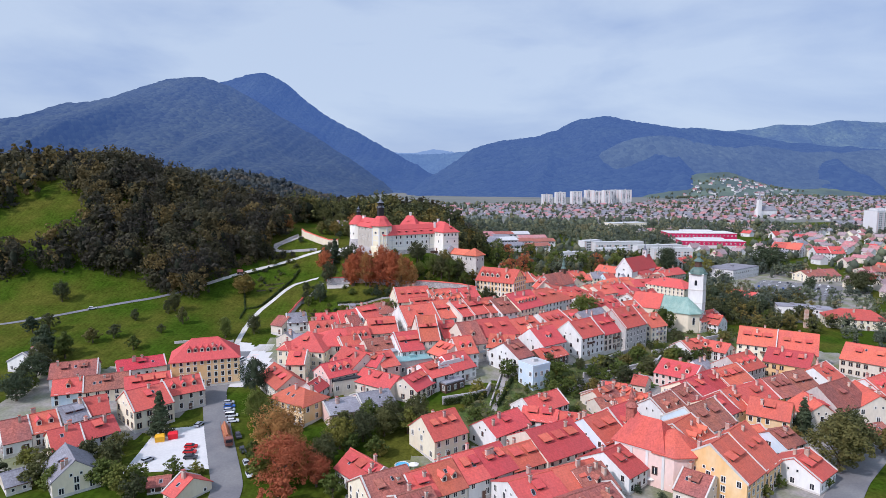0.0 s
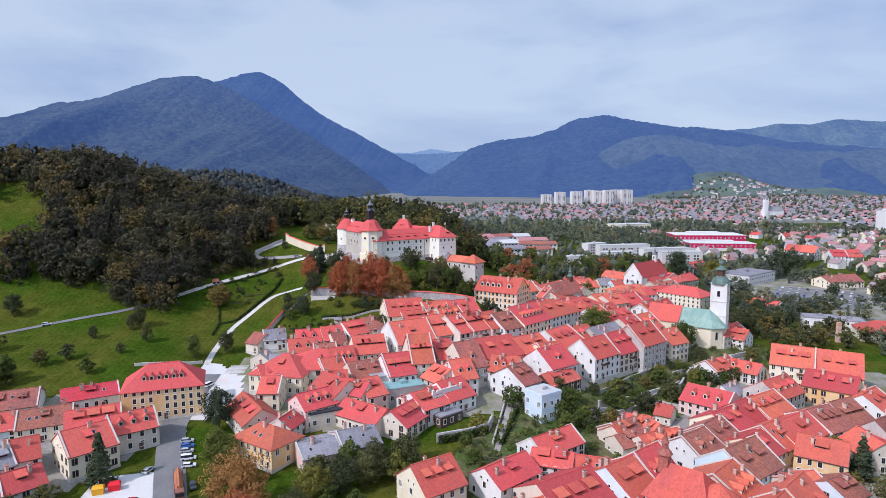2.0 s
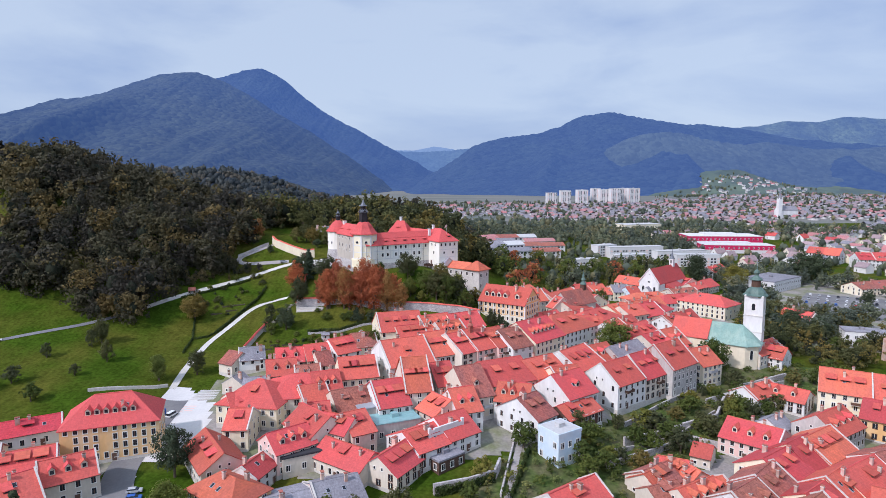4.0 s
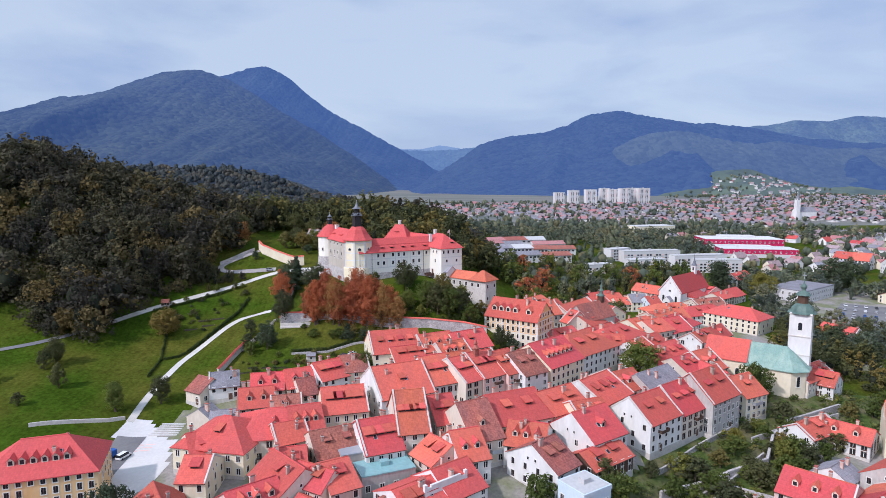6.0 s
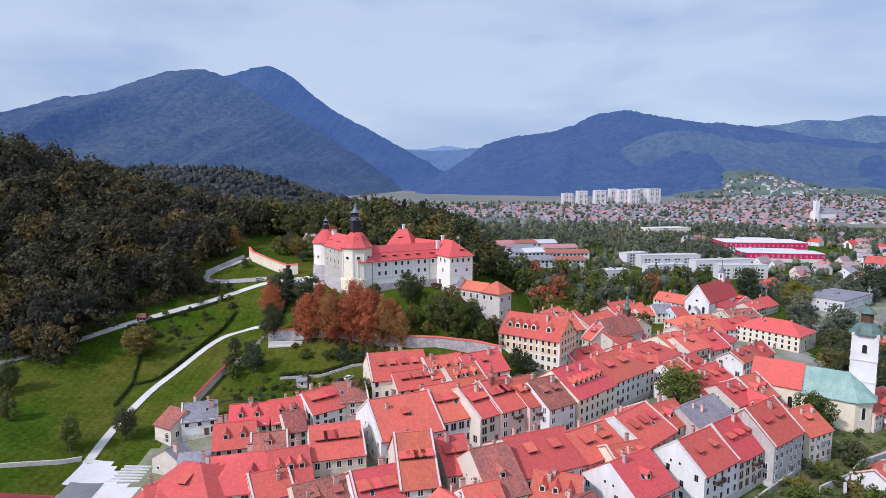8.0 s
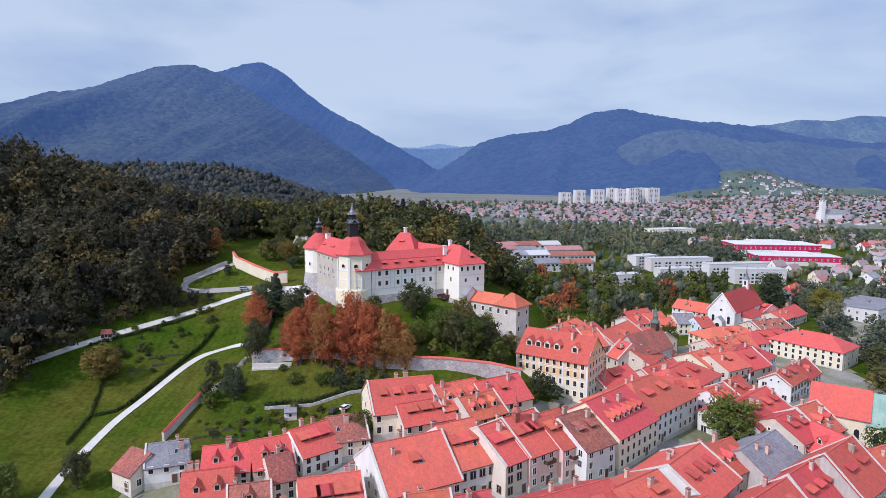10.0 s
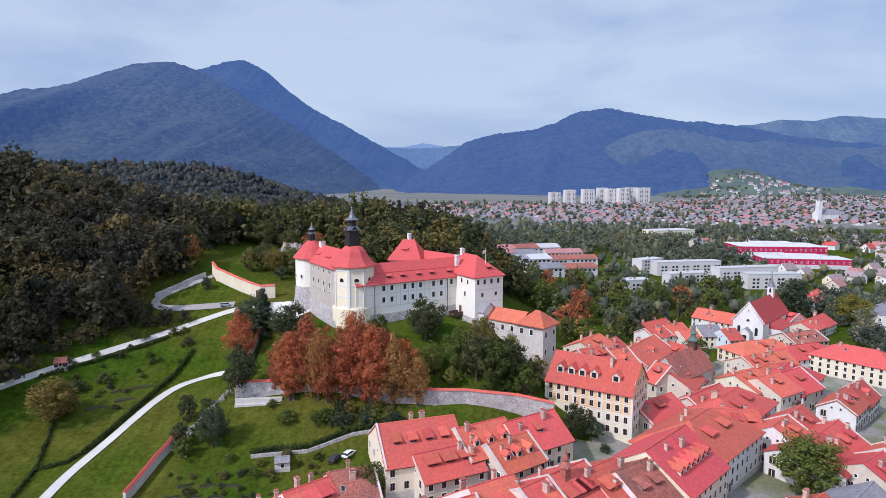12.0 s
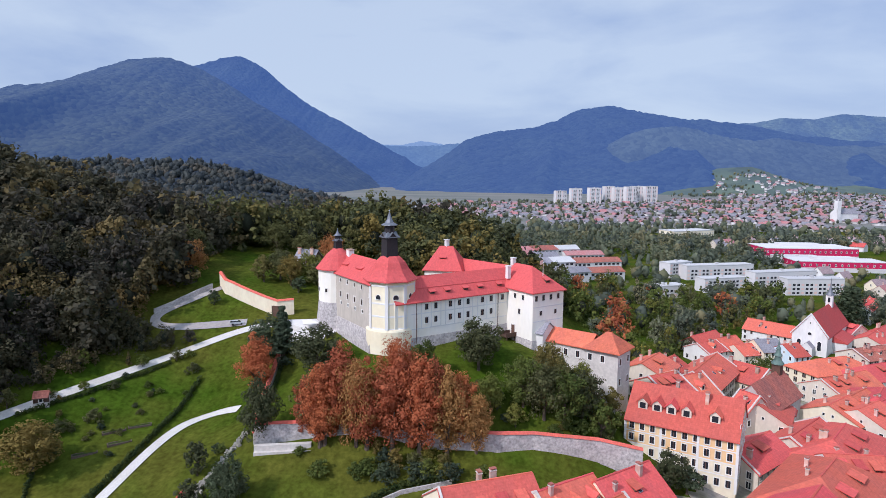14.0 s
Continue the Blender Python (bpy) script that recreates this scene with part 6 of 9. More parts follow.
house(-29.6, 273.7, 28, 14.6, 16.6, 5.6, 10.5, BEIGE, OLD, 2)
house(-17.5, 274.2, 24, 11.2, 20.5, 6.9, 13, WHITE, RED, 3)
house(-8.3, 281.8, 14, 9.6, 22.0, 9.0, 18, BEIGE, ORANGE, 4)
house(-14.4, 307.9, 28, 19.4, 22.0, 7.7, 15.5, WHITE, RED, 0)
house(-2.4, 316.9, 30, 11.3, 22.0, 7.7, 15, WHITE, RED, 1)
house(0.9, 289.4, 22, 7.8, 17.9, 6.9, 13, GREY, RED, 2)
house(10.8, 279.7, 26, 10.6, 22.0, 7.7, 15.5, BEIGE, OLD, 0)
house(8.3, 268.5, 23, 9.0, 16.6, 6.9, 12.5, WHITE, RED, 2)
house(1.9, 267.4, -51, 10.4, 14.1, 6.0, 10, BEIGE, ORANGE, 1)
house(-39.6, 261.4, 16, 10.0, 17.9, 6.5, 11, BEIGE, RED, 2)
house(-26.0, 254.9, 32, 8.1, 17.9, 6.9, 11, BEIGE, RED, 1)

# main street, cream and pink fronts
house(-18.8, 342.1, 18, 19.9, 19.2, 6.5, 13, CREAM, RED, 4)
house(-2.7, 344.4, 30, 15.4, 15.4, 6.5, 11.5, CREAM, RED, 3)
house(10.7, 349.7, 32, 16.5, 15.4, 6.0, 11.5, CREAM, RED, 1)
house(3.8, 340.8, 35, 13.8, 14.1, 6.0, 10.5, BEIGE, ORANGE, 2)
house(-11.7, 336.0, 25, 16.3, 12.8, 6.0, 10, BEIGE, RED, 1)
house(6.5, 317.1, 39, 9.3, 21.8, 8.6, 14.5, BEIGE, RED, 2)
house(14.4, 322.1, 37, 12.1, 21.8, 8.6, 15, PINK, RED, 4)
house(22.5, 325.1, 37, 8.8, 20.5, 8.6, 14.5, PINK, ORANGE, 3)
house(29.6, 325.1, 35, 10.9, 20.5, 8.6, 14.5, WHITE, OLD, 0)
house(41.2, 335.8, 44, 20.9, 21.8, 9.0, 16, CREAM, RED, 6)
house(56.8, 353.2, 43, 33.4, 22.0, 9.0, 15, WHITE, RED, 2, hip=True)
house(23.1, 290.4, 26, 18.6, 21.8, 7.7, 13.5, BEIGE, RED, 1)
house(38.1, 296.5, 36, 15.7, 17.9, 7.7, 12.5, BEIGE, RED, 2)
house(47.0, 289.7, 23, 11.8, 17.9, 7.7, 12.5, CREAM, ORANGE, 1)
house(46.1, 281.3, 36, 14.7, 17.9, 7.7, 14, WHITE, RED, 1)
house(53.8, 309.0, 45, 18.4, 20.5, 7.3, 13, WHITE, RED, 1)
house(66.8, 293.7, 38, 16.7, 16.6, 9.3, 15.7, WHITE, RED, 2)
house(80.0, 304.0, 38, 16.7, 16.6, 8.8, 16.4, BEIGE, RED, 2)
house(92.2, 310.5, 38, 17.4, 17.9, 11.2, 19, GREY, RED, 2)
house(109.4, 320.9, 29, 11.6, 15.4, 8.6, 14, CREAM, ORANGE, 1)
house(87.5, 313.4, 44, 7.7, 12.8, 6.9, 12, BEIGE, OLD, 1)
house(27.6, 276.2, -17, 11.6, 15.4, 6.5, 11, WHITE, RED, 1)
house(124.0, 394.0, 43, 16.7, 11.5, 6.7, 10.2, WHITE, RED, 0)
house(136.3, 405.3, 43, 16.7, 11.5, 6.2, 10.8, WHITE, RED, 0)
house(169.6, 452.0, -51, 37.8, 19.2, 8.2, 13, CREAM, RED, 0, hip=True)
house(119.6, 421.4, 46, 56.9, 20.5, 7.3, 12.5, WHITE, RED, 6, hip=True)
house(78.9, 381.7, 45, 39.8, 19.2, 7.3, 12, WHITE, RED, 2, hip=True)
house(86.4, 350.4, 40, 13.1, 19.2, 7.1, 11.7, WHITE, RED, 1)
house(96.4, 358.8, 40, 13.1, 19.2, 6.6, 12.3, WHITE, RED, 1)
house(96.2, 341.7, 33, 11.9, 17.9, 7.6, 12.2, BEIGE, RED, 2)
house(106.2, 348.3, 33, 11.9, 17.9, 7.1, 12.8, BEIGE, RED, 2)
house(84.0, 361.7, 42, 11.6, 16.6, 7.1, 11.7, WHITE, ORANGE, 1)
house(92.7, 369.4, 42, 11.6, 16.6, 6.6, 12.3, WHITE, ORANGE, 1)
house(65.3, 318.4, 33, 14.6, 15.4, 7.3, 12, BEIGE, RED, 1)
house(78.1, 321.3, 39, 20.0, 16.6, 7.7, 13, GREY, SLATE, 0)
house(105.5, 332.8, -75, 15.3, 15.4, 6.9, 12, BEIGE, RED, 1)
house(71.9, 407.0, 55, 17.0, 16.6, 7.1, 11.7, BEIGE, RED, 1)
house(81.7, 420.8, 55, 17.0, 16.6, 6.6, 12.3, BEIGE, RED, 1)
house(144.7, 345.2, 35, 12.0, 14.1, 5.4, 8.7, BEIGE, RED, 1)
house(154.5, 352.0, 35, 12.0, 14.1, 4.9, 9.3, BEIGE, RED, 1)
house(154.0, 344.5, -46, 12.0, 12.8, 4.7, 9, WHITE, RED, 1)
house(214.1, 429.4, -58, 16.8, 15.4, 4.7, 8.5, WHITE, ORANGE, 0)

# behind the castle foot
house(50.2, 442.5, 49, 17.0, 15.4, 6.3, 9.7, BEIGE, ORANGE, 1)
house(61.3, 455.4, 49, 17.0, 15.4, 5.8, 10.3, BEIGE, ORANGE, 1)
house(41.7, 409.6, 27, 12.2, 16.6, 7.6, 11.7, BEIGE, ORANGE, 1)
house(52.5, 415.1, 27, 12.2, 16.6, 7.1, 12.3, BEIGE, ORANGE, 1)
house(74.6, 451.5, 50, 62.2, 17.9, 7.3, 12.5, BEIGE, ORANGE, 1)
house(94.4, 457.7, -56, 16.6, 17.9, 7.3, 12, CREAM, ORANGE, 1)
house(100.1, 506.0, 27, 13.7, 14.1, 5.4, 8.7, WHITE, ORANGE, 0)
house(112.3, 512.1, 27, 13.7, 14.1, 4.9, 9.3, WHITE, ORANGE, 0)
house(106.3, 523.1, 35, 21.5, 11.5, 4.3, 8, TIMBER, RED, 0)
house(117.9, 504.2, 13, 13.2, 14.1, 4.7, 8, BEIGE, ORANGE, 0)
house(127.2, 504.3, 6, 12.0, 15.4, 6.0, 10, CREAM, SLATE, 0)
house(133.8, 495.9, 15, 9.1, 14.1, 6.0, 10, PALEBLUE, RED, 0)
house(138.2, 474.3, 16, 32.0, 16.6, 6.0, 10, CREAM, ORANGE, 1, hip=True)
house(167.4, 491.6, 18, 21.8, 15.4, 5.6, 9, BEIGE, OLD, 1)
house(120.8, 447.1, 23, 13.2, 16.6, 6.3, 10.2, BEIGE, ORANGE, 1)
house(133.0, 452.2, 23, 13.2, 16.6, 5.8, 10.8, BEIGE, ORANGE, 1)
house(154.3, 466.7, 20, 33.0, 15.4, 6.0, 10, WHITE, RED, 2, hip=True)
house(100.0, 413.0, 35, 14.5, 17.9, 7.1, 11.2, CREAM, ORANGE, 2)
house(111.8, 421.4, 35, 14.5, 17.9, 6.6, 11.8, CREAM, ORANGE, 2)
house(105.8, 407.8, 31, 14.1, 17.9, 7.6, 11.7, BEIGE, RED, 1)
house(117.9, 415.0, 31, 14.1, 17.9, 7.1, 12.3, BEIGE, RED, 1)
house(73.9, 388.3, 39, 21.7, 14.1, 6.0, 10, BEIGE, RED, 1)
house(74.1, 369.6, -7, 14.0, 16.6, 6.5, 11, WHITE, RED, 3)
house(53.2, 377.5, 36, 18.9, 12.8, 5.2, 9, BEIGE, RED, 1)
house(66.4, 404.2, -66, 7.2, 12.8, 7.7, 13, BEIGE, RED, 1)

# beyond the church, by the car parks
house(249.1, 365.3, -18, 33.1, 16.6, 6.0, 10.5, CREAM, RED, 0, hip=True)
house(314.8, 524.6, 14, 17.0, 17.9, 5.4, 9.2, CREAM, OLD, 0)
house(331.3, 528.6, 14, 17.0, 17.9, 4.9, 9.8, CREAM, OLD, 0)
house(382.4, 550.0, 17, 13.0, 16.6, 5.4, 8.7, BEIGE, OLD, 0)
house(394.8, 553.8, 17, 13.0, 16.6, 4.9, 9.3, BEIGE, OLD, 0)
house(216.8, 426.1, -53, 10.2, 14.1, 4.3, 8, WHITE, RED, 0)
house(380.9, 690.3, -48, 14.9, 19.2, 9.3, 14.7, WHITE, ORANGE, 0)
house(390.8, 679.2, -48, 14.9, 19.2, 8.8, 15.3, WHITE, ORANGE, 0)
house(399.0, 648.3, -10, 13.9, 20.5, 9.3, 14.7, WHITE, RED, 0)
house(412.7, 645.8, -10, 13.9, 20.5, 8.8, 15.3, WHITE, RED, 0)
house(186.8, 536.1, -62, 15.1, 15.4, 5.2, 9, BEIGE, RED, 0)
house(185.9, 515.6, 40, 16.6, 14.1, 5.4, 8.7, BEIGE, RED, 0)
house(198.7, 526.2, 40, 16.6, 14.1, 4.9, 9.3, BEIGE, RED, 0)

# western corner of the old town
house(-64.5, 240.1, -55, 20.9, 12.8, 5.6, 10, BEIGE, RED, 1)
house(-62.7, 258.5, 2, 7.9, 14.1, 6.9, 11, CREAM, RED, 1)
house(-53.5, 220.5, -34, 18.2, 12.8, 6.9, 10.5, OCHRE, ORANGE, 0, hip=True)
house(-50.9, 232.6, 73, 10.8, 9.0, 5.2, 8, WHITE, RED, 0)
house(-44.2, 244.4, 41, 13.0, 12.8, 6.9, 11, PINK, RED, 1)
house(-37.5, 254.0, -45, 16.4, 14.1, 7.3, 12, BEIGE, RED, 1)
house(-32.3, 253.8, -29, 17.7, 10.2, 7.3, 11, BEIGE, RED, 0)
house(-44.1, 277.9, 31, 10.0, 12.8, 6.5, 10.5, BEIGE, RED, 0)

# cottages in the river gardens
house(64.4, 237.6, 41, 13.8, 10.2, 3.9, 7, BEIGE, ORANGE, 0)
house(74.0, 239.9, -60, 9.5, 10.2, 3.9, 7, BEIGE, ORANGE, 1)
house(63.3, 229.9, 25, 10.7, 9.0, 3.9, 6.5, BEIGE, OLD, 0)
house(75.4, 231.1, 27, 15.2, 10.2, 4.3, 7, BEIGE, ORANGE, 0)
house(85.4, 255.7, -33, 6.0, 9.0, 3.4, 6, BEIGE, RED, 0)
house(142.8, 349.7, 35, 16.2, 14.1, 5.2, 9, WHITE, RED, 2)


house(-101.5, 254.5, 20, 27, 18, 11.2, 18.0, OCHRE, CASTLERED, 6, hip=True, gap=2.6, name="town_hall", label="apricot three-storey hall with a red hipped roof and dormers")

# ---------------------------------------------------------------- monastery church beyond the town
monastery = thing("monastery_church", 166.0, 524.0, g(166, 524), 45, "white monastery church with a plain gable front and red roof", "church")
ge = Geo()
ge.gable_walls(44, 15, -4, 9.5, 19.5, WHITE)
part("wall", ge, monastery)
ge = Geo()
ge.gable_roof(44, 15, 9.5, 19.5, RED, over=0.5)
part("roof", ge, monastery)
for y in (-4.3, 4.3):
    put("window", ARCHED, monastery, pose(-22.05, y, 2.8, 0, 0, -90) @ Matrix.Diagonal((1.2, 1, 1.35, 1)))
put("window", LUNETTE, monastery, pose(-22.05, 0, 9.8, 0, 0, -90))
put("window", SMALLWIN, monastery, pose(-22.05, 0, 15.2, 0, 0, -90))
ge = Geo()
for sy in (-1, 1):
    ge.hexa([(-22.5, sy * 8.1, 9.2), (-21.8, sy * 8.1, 9.2), (-21.8, 0, 19.6), (-22.5, 0, 19.6), (-22.5, sy * 8.1, 9.9), (-21.8, sy * 8.1, 9.9), (-21.8, 0, 20.4), (-22.5, 0, 20.4)], WHITE)
part("gable_coping", ge, monastery, "white plastered gable edge")
ge = Geo()
ge.gable_walls(4.5, 5.0, -3, 4.4, 7.0, WHITE)
porch = part("porch", ge, monastery, "small white gabled porch", pose(-24.2, 0, 0))
ge = Geo()
ge.gable_roof(4.5, 5.0, 4.4, 7.0, SLATE, over=0.3, end=0.2, t=0.15)
put("porch_roof", ge.mesh("porch_roof"), porch, label="grey porch roof")
put("arch", ARCHED, porch, pose(-2.28, 0, 0.1, 0, 0, -90) @ Matrix.Diagonal((1.7, 1, 1.05, 1)))
ge = Geo()
ge.box(-12, 6, -13.5, -7.4, -4, 6.0, WHITE)
part("side_aisle", ge, monastery)
ge = Geo()
ge.hexa([(-12.3, -14.0, 5.7), (6.3, -14.0, 5.7), (6.3, -7.5, 5.7), (-12.3, -7.5, 5.7), (-12.3, -14.0, 6.0), (6.3, -14.0, 6.0), (6.3, -7.5, 8.8), (-12.3, -7.5, 8.8)], RED)
part("aisle_roof", ge, monastery)
ge = Geo()
ge.box(-1.5, 1.5, -1.5, 1.5, 16, 24, WHITE)
turret = part("bell_turret", ge, monastery, "white square bell turret", m=pose(14, 0, 0))
ge = Geo()
ge.lathe(0, 0, [(2.2, 24), (1.2, 25.5), (0.3, 28.5), (0.05, 33)], 8, LEAD, math.pi / 8)
put("spire", ge.mesh("spire"), turret, label="dark sheet-metal spire")
for a in (-90, 180):
    put("window", ARCHED, turret, pose(0, 0, 20.6, 0, 0, a) @ pose(0, -1.53, 0) @ Matrix.Diagonal((0.8, 1, 0.75, 1)))
house(146.0, 531.0, -52, 26, 12, 6.0, 10.5, WHITE, RED, 0, name="monastery_wing", label="long white wing with a red roof")
house(228.0, 580.0, 45, 30, 12, 8.0, 12.0, WHITE, RED, 6, name="monastery_wing", label="white wing with a red roof and dormers")

# ---------------------------------------------------------------- flats, school and shops beyond the river
for x, y, a, L, h in ((245, 658, 2, 42, 11.5), (240, 688, 12, 55, 11.5), (203, 716, 10, 60, 11.5), (172, 722, 28, 26, 12), (183, 666, 14, 36, 10), (130, 640, 18, 30, 8)):
    flat_block(x, y, a, L, 11, h, BLOCKWHITE, FLATGREY, "pale four-storey block of flats with a flat roof", "apartment_block", 3.2, group="blocks of flats", category="apartment block", bands=True)
for x, y, a, L, W, h, rows, word in ((331, 762, -8, 76, 28, 8.5, [4.8], "magenta flat-roofed school building"), (346, 836, -4, 88, 42, 10.5, [6.4], "magenta and white school wing with flat roofs")):
    school = flat_block(x, y, a, L, W, h, MAGENTA, BLOCKWHITE, word, "school", 5.0, rows=rows)
    ge = Geo()
    ge.box(-L / 2 - 0.12, L / 2 + 0.12, -W / 2 - 0.12, W / 2 + 0.12, -4, 3.4, BLOCKWHITE)
    part("ground_storey", ge, school, "white ground storey")
    ge = Geo()
    ge.box(-L / 4, L / 5, -W / 5, W / 4, h + 0.5, h + 3.0, BLOCKWHITE)
    part("roof_hall", ge, school, "raised white hall roof")
flat_block(320, 800, -4, 40, 20, 6, BLOCKWHITE, FLATGREY, "white low school wing", "school", 4.0, rows=[2.0])
flat_block(258, 545, 38, 46, 26, 8, BLOCKWHITE, SLATE, "white department store with a dark flat roof", "store", 3.4, rows=[0.8, 4.6])
flat_block(287, 975, 20, 62, 26, 11, CREAM, FLATGREY, "pale yellow school with flat roofs", "school", 4.0)
for i, (x, w, h) in enumerate(((272, 26, 28), (305, 26, 34), (345, 28, 36), (385, 24, 38), (402, 22, 36), (428, 26, 38), (455, 26, 38), (478, 30, 38), (638, 22, 36))):
    y = 1650 - (i % 3) * 12 if x < 600 else 900
    flat_block(x, y, 8, w, 16, h, BLOCKWHITE, FLATGREY, "white tower block of flats", "tower_block", 4.0, rows=[2 + 3.0 * k for k in range(int(h / 3.1))], group="tower blocks",
               category="apartment block", sides=2, bands=True)
flat_block(626, 890, 20, 26, 20, 34, BLOCKWHITE, FLATGREY, "white high-rise with balconies", "tower_block", 3.4, group="tower blocks", category="apartment block", bands=True)

# ---------------------------------------------------------------- far town


def small_house_arrays():
    v = [(-6, -5, -3), (6, -5, -3), (6, 5, -3), (-6, 5, -3), (-6, -5, 4.2), (6, -5, 4.2), (6, 5, 4.2), (-6, 5, 4.2), (-6, 0, 8.0), (6, 0, 8.0),
         (-6.8, -6.3, 3.5), (6.8, -6.3, 3.5), (6.8, 0, 8.4), (-6.8, 0, 8.4), (6.8, 6.3, 3.5), (-6.8, 6.3, 3.5)]
    walls = [(0, 1, 5, 4), (1, 2, 6, 5), (2, 3, 7, 6), (3, 0, 4, 7)]
    roofs = [(10, 11, 12, 13), (13, 12, 14, 15)]
    return np.array(v, float), np.array(walls + roofs), np.array([0] * 4 + [1] * 2)


rng_t = np.random.default_rng(5)
spots = scatter(31, [(20, 1150), (420, 1100), (560, 960), (700, 860), (1300, 1000), (1500, 1500), (1300, 1800), (560, 1700), (480, 1600), (60, 1620), (-60, 1420)], 19, 0.55, 1.0)
lot = np.array([noise.noise(Vector((x / 130, y / 90, 2.0))) + 0.5 * noise.noise(Vector((x / 45, y / 40, 5.0))) for x, y, _, _ in spots])
spots = spots[lot > -0.22]
spots = spots[~((np.abs(spots[:, 0] - 375) < 140) & (np.abs(spots[:, 1] - 1640) < 40))]
spots = spots[~((np.abs(spots[:, 0] - 287) < 45) & (np.abs(spots[:, 1] - 975) < 30))]
order = np.argsort(spots[:, 1])
hv, hq, hid = small_house_arrays()
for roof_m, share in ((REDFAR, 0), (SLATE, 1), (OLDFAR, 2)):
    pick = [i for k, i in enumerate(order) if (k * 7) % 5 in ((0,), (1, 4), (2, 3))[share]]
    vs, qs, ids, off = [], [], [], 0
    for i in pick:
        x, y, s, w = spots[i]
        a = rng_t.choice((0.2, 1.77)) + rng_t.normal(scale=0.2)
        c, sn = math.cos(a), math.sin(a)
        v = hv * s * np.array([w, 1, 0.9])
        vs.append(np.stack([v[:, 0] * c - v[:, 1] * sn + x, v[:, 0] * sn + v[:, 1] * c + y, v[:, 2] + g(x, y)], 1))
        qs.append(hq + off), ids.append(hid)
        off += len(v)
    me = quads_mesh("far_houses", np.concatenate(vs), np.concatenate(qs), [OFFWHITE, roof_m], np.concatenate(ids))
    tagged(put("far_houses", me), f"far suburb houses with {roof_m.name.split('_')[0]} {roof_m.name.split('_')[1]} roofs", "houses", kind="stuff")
trees_far = scatter(41, [(20, 1200), (1300, 930), (1500, 1800), (-60, 1650)], 21, 5, 13, 0.9, 1.3)
wild = np.array([noise.noise(Vector((x / 130, y / 90, 2.0))) + 0.5 * noise.noise(Vector((x / 45, y / 40, 5.0))) for x, y, _, _ in trees_far])
trees_far = trees_far[(wild < 0.0) | (np.arange(len(wild)) % 3 == 0)]
belt = scatter(49, [(0, 955), (250, 960), (560, 930), (700, 860), (620, 950), (430, 1090), (20, 1150), (-60, 1150)], 15, 8, 15, 0.9, 1.3)
belt = belt[~((np.abs(belt[:, 0] - 290) < 62) & (np.abs(belt[:, 1] - 962) < 42)) & ~((np.abs(belt[:, 0] - 60) < 30) & (np.abs(belt[:, 1] - 1110) < 40))]
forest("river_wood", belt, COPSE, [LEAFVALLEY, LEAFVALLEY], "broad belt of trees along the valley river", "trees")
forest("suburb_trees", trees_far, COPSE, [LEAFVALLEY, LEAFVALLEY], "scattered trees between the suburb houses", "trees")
forest("river_wood", scatter(42, [(30, 870), (260, 890), (700, 850), (640, 920), (260, 955), (10, 960)], 13, 11, 19), BACKWOODS, [LEAFVALLEY, LEAFVALLEY], "belt of haze-greyed trees by the river", "trees")
forest("river_wood", scatter(47, [(60, 826), (160, 826), (180, 760), (270, 745), (300, 790), (300, 870), (40, 880)], 14, 11, 19), BACKWOODS, [LEAFVALLEY, LEAFVALLEY], "haze-greyed trees behind the flats", "trees")
RIVERSIDE = [(36, 470), (66, 478), (104, 520), (150, 560), (196, 600), (210, 640), (160, 648), (120, 634), (76, 640), (36, 620)]
river_spots = scatter(43, RIVERSIDE, 14.0, 12, 22, 0.75, 1.05)
for k, (leaf, word) in enumerate(((LEAF, "bright green"), (LEAFVALLEY, "haze-greyed"), (LEAFWOOD, "olive green"), (LEAF, "light green"), (LEAFRUST, "rust-brown"))):
    pick = river_spots[[i for i in range(len(river_spots)) if (0, 1, 3, 0, 2, 1, 3, 0, 2, 1, 3, 0, 1, 3, 4)[(i * 7) % 15] == k]]
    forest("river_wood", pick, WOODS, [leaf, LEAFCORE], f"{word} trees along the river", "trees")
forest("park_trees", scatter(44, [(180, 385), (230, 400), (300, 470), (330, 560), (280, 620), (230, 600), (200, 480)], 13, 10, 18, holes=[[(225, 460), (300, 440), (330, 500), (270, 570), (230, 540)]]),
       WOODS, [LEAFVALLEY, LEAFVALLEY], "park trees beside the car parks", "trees")

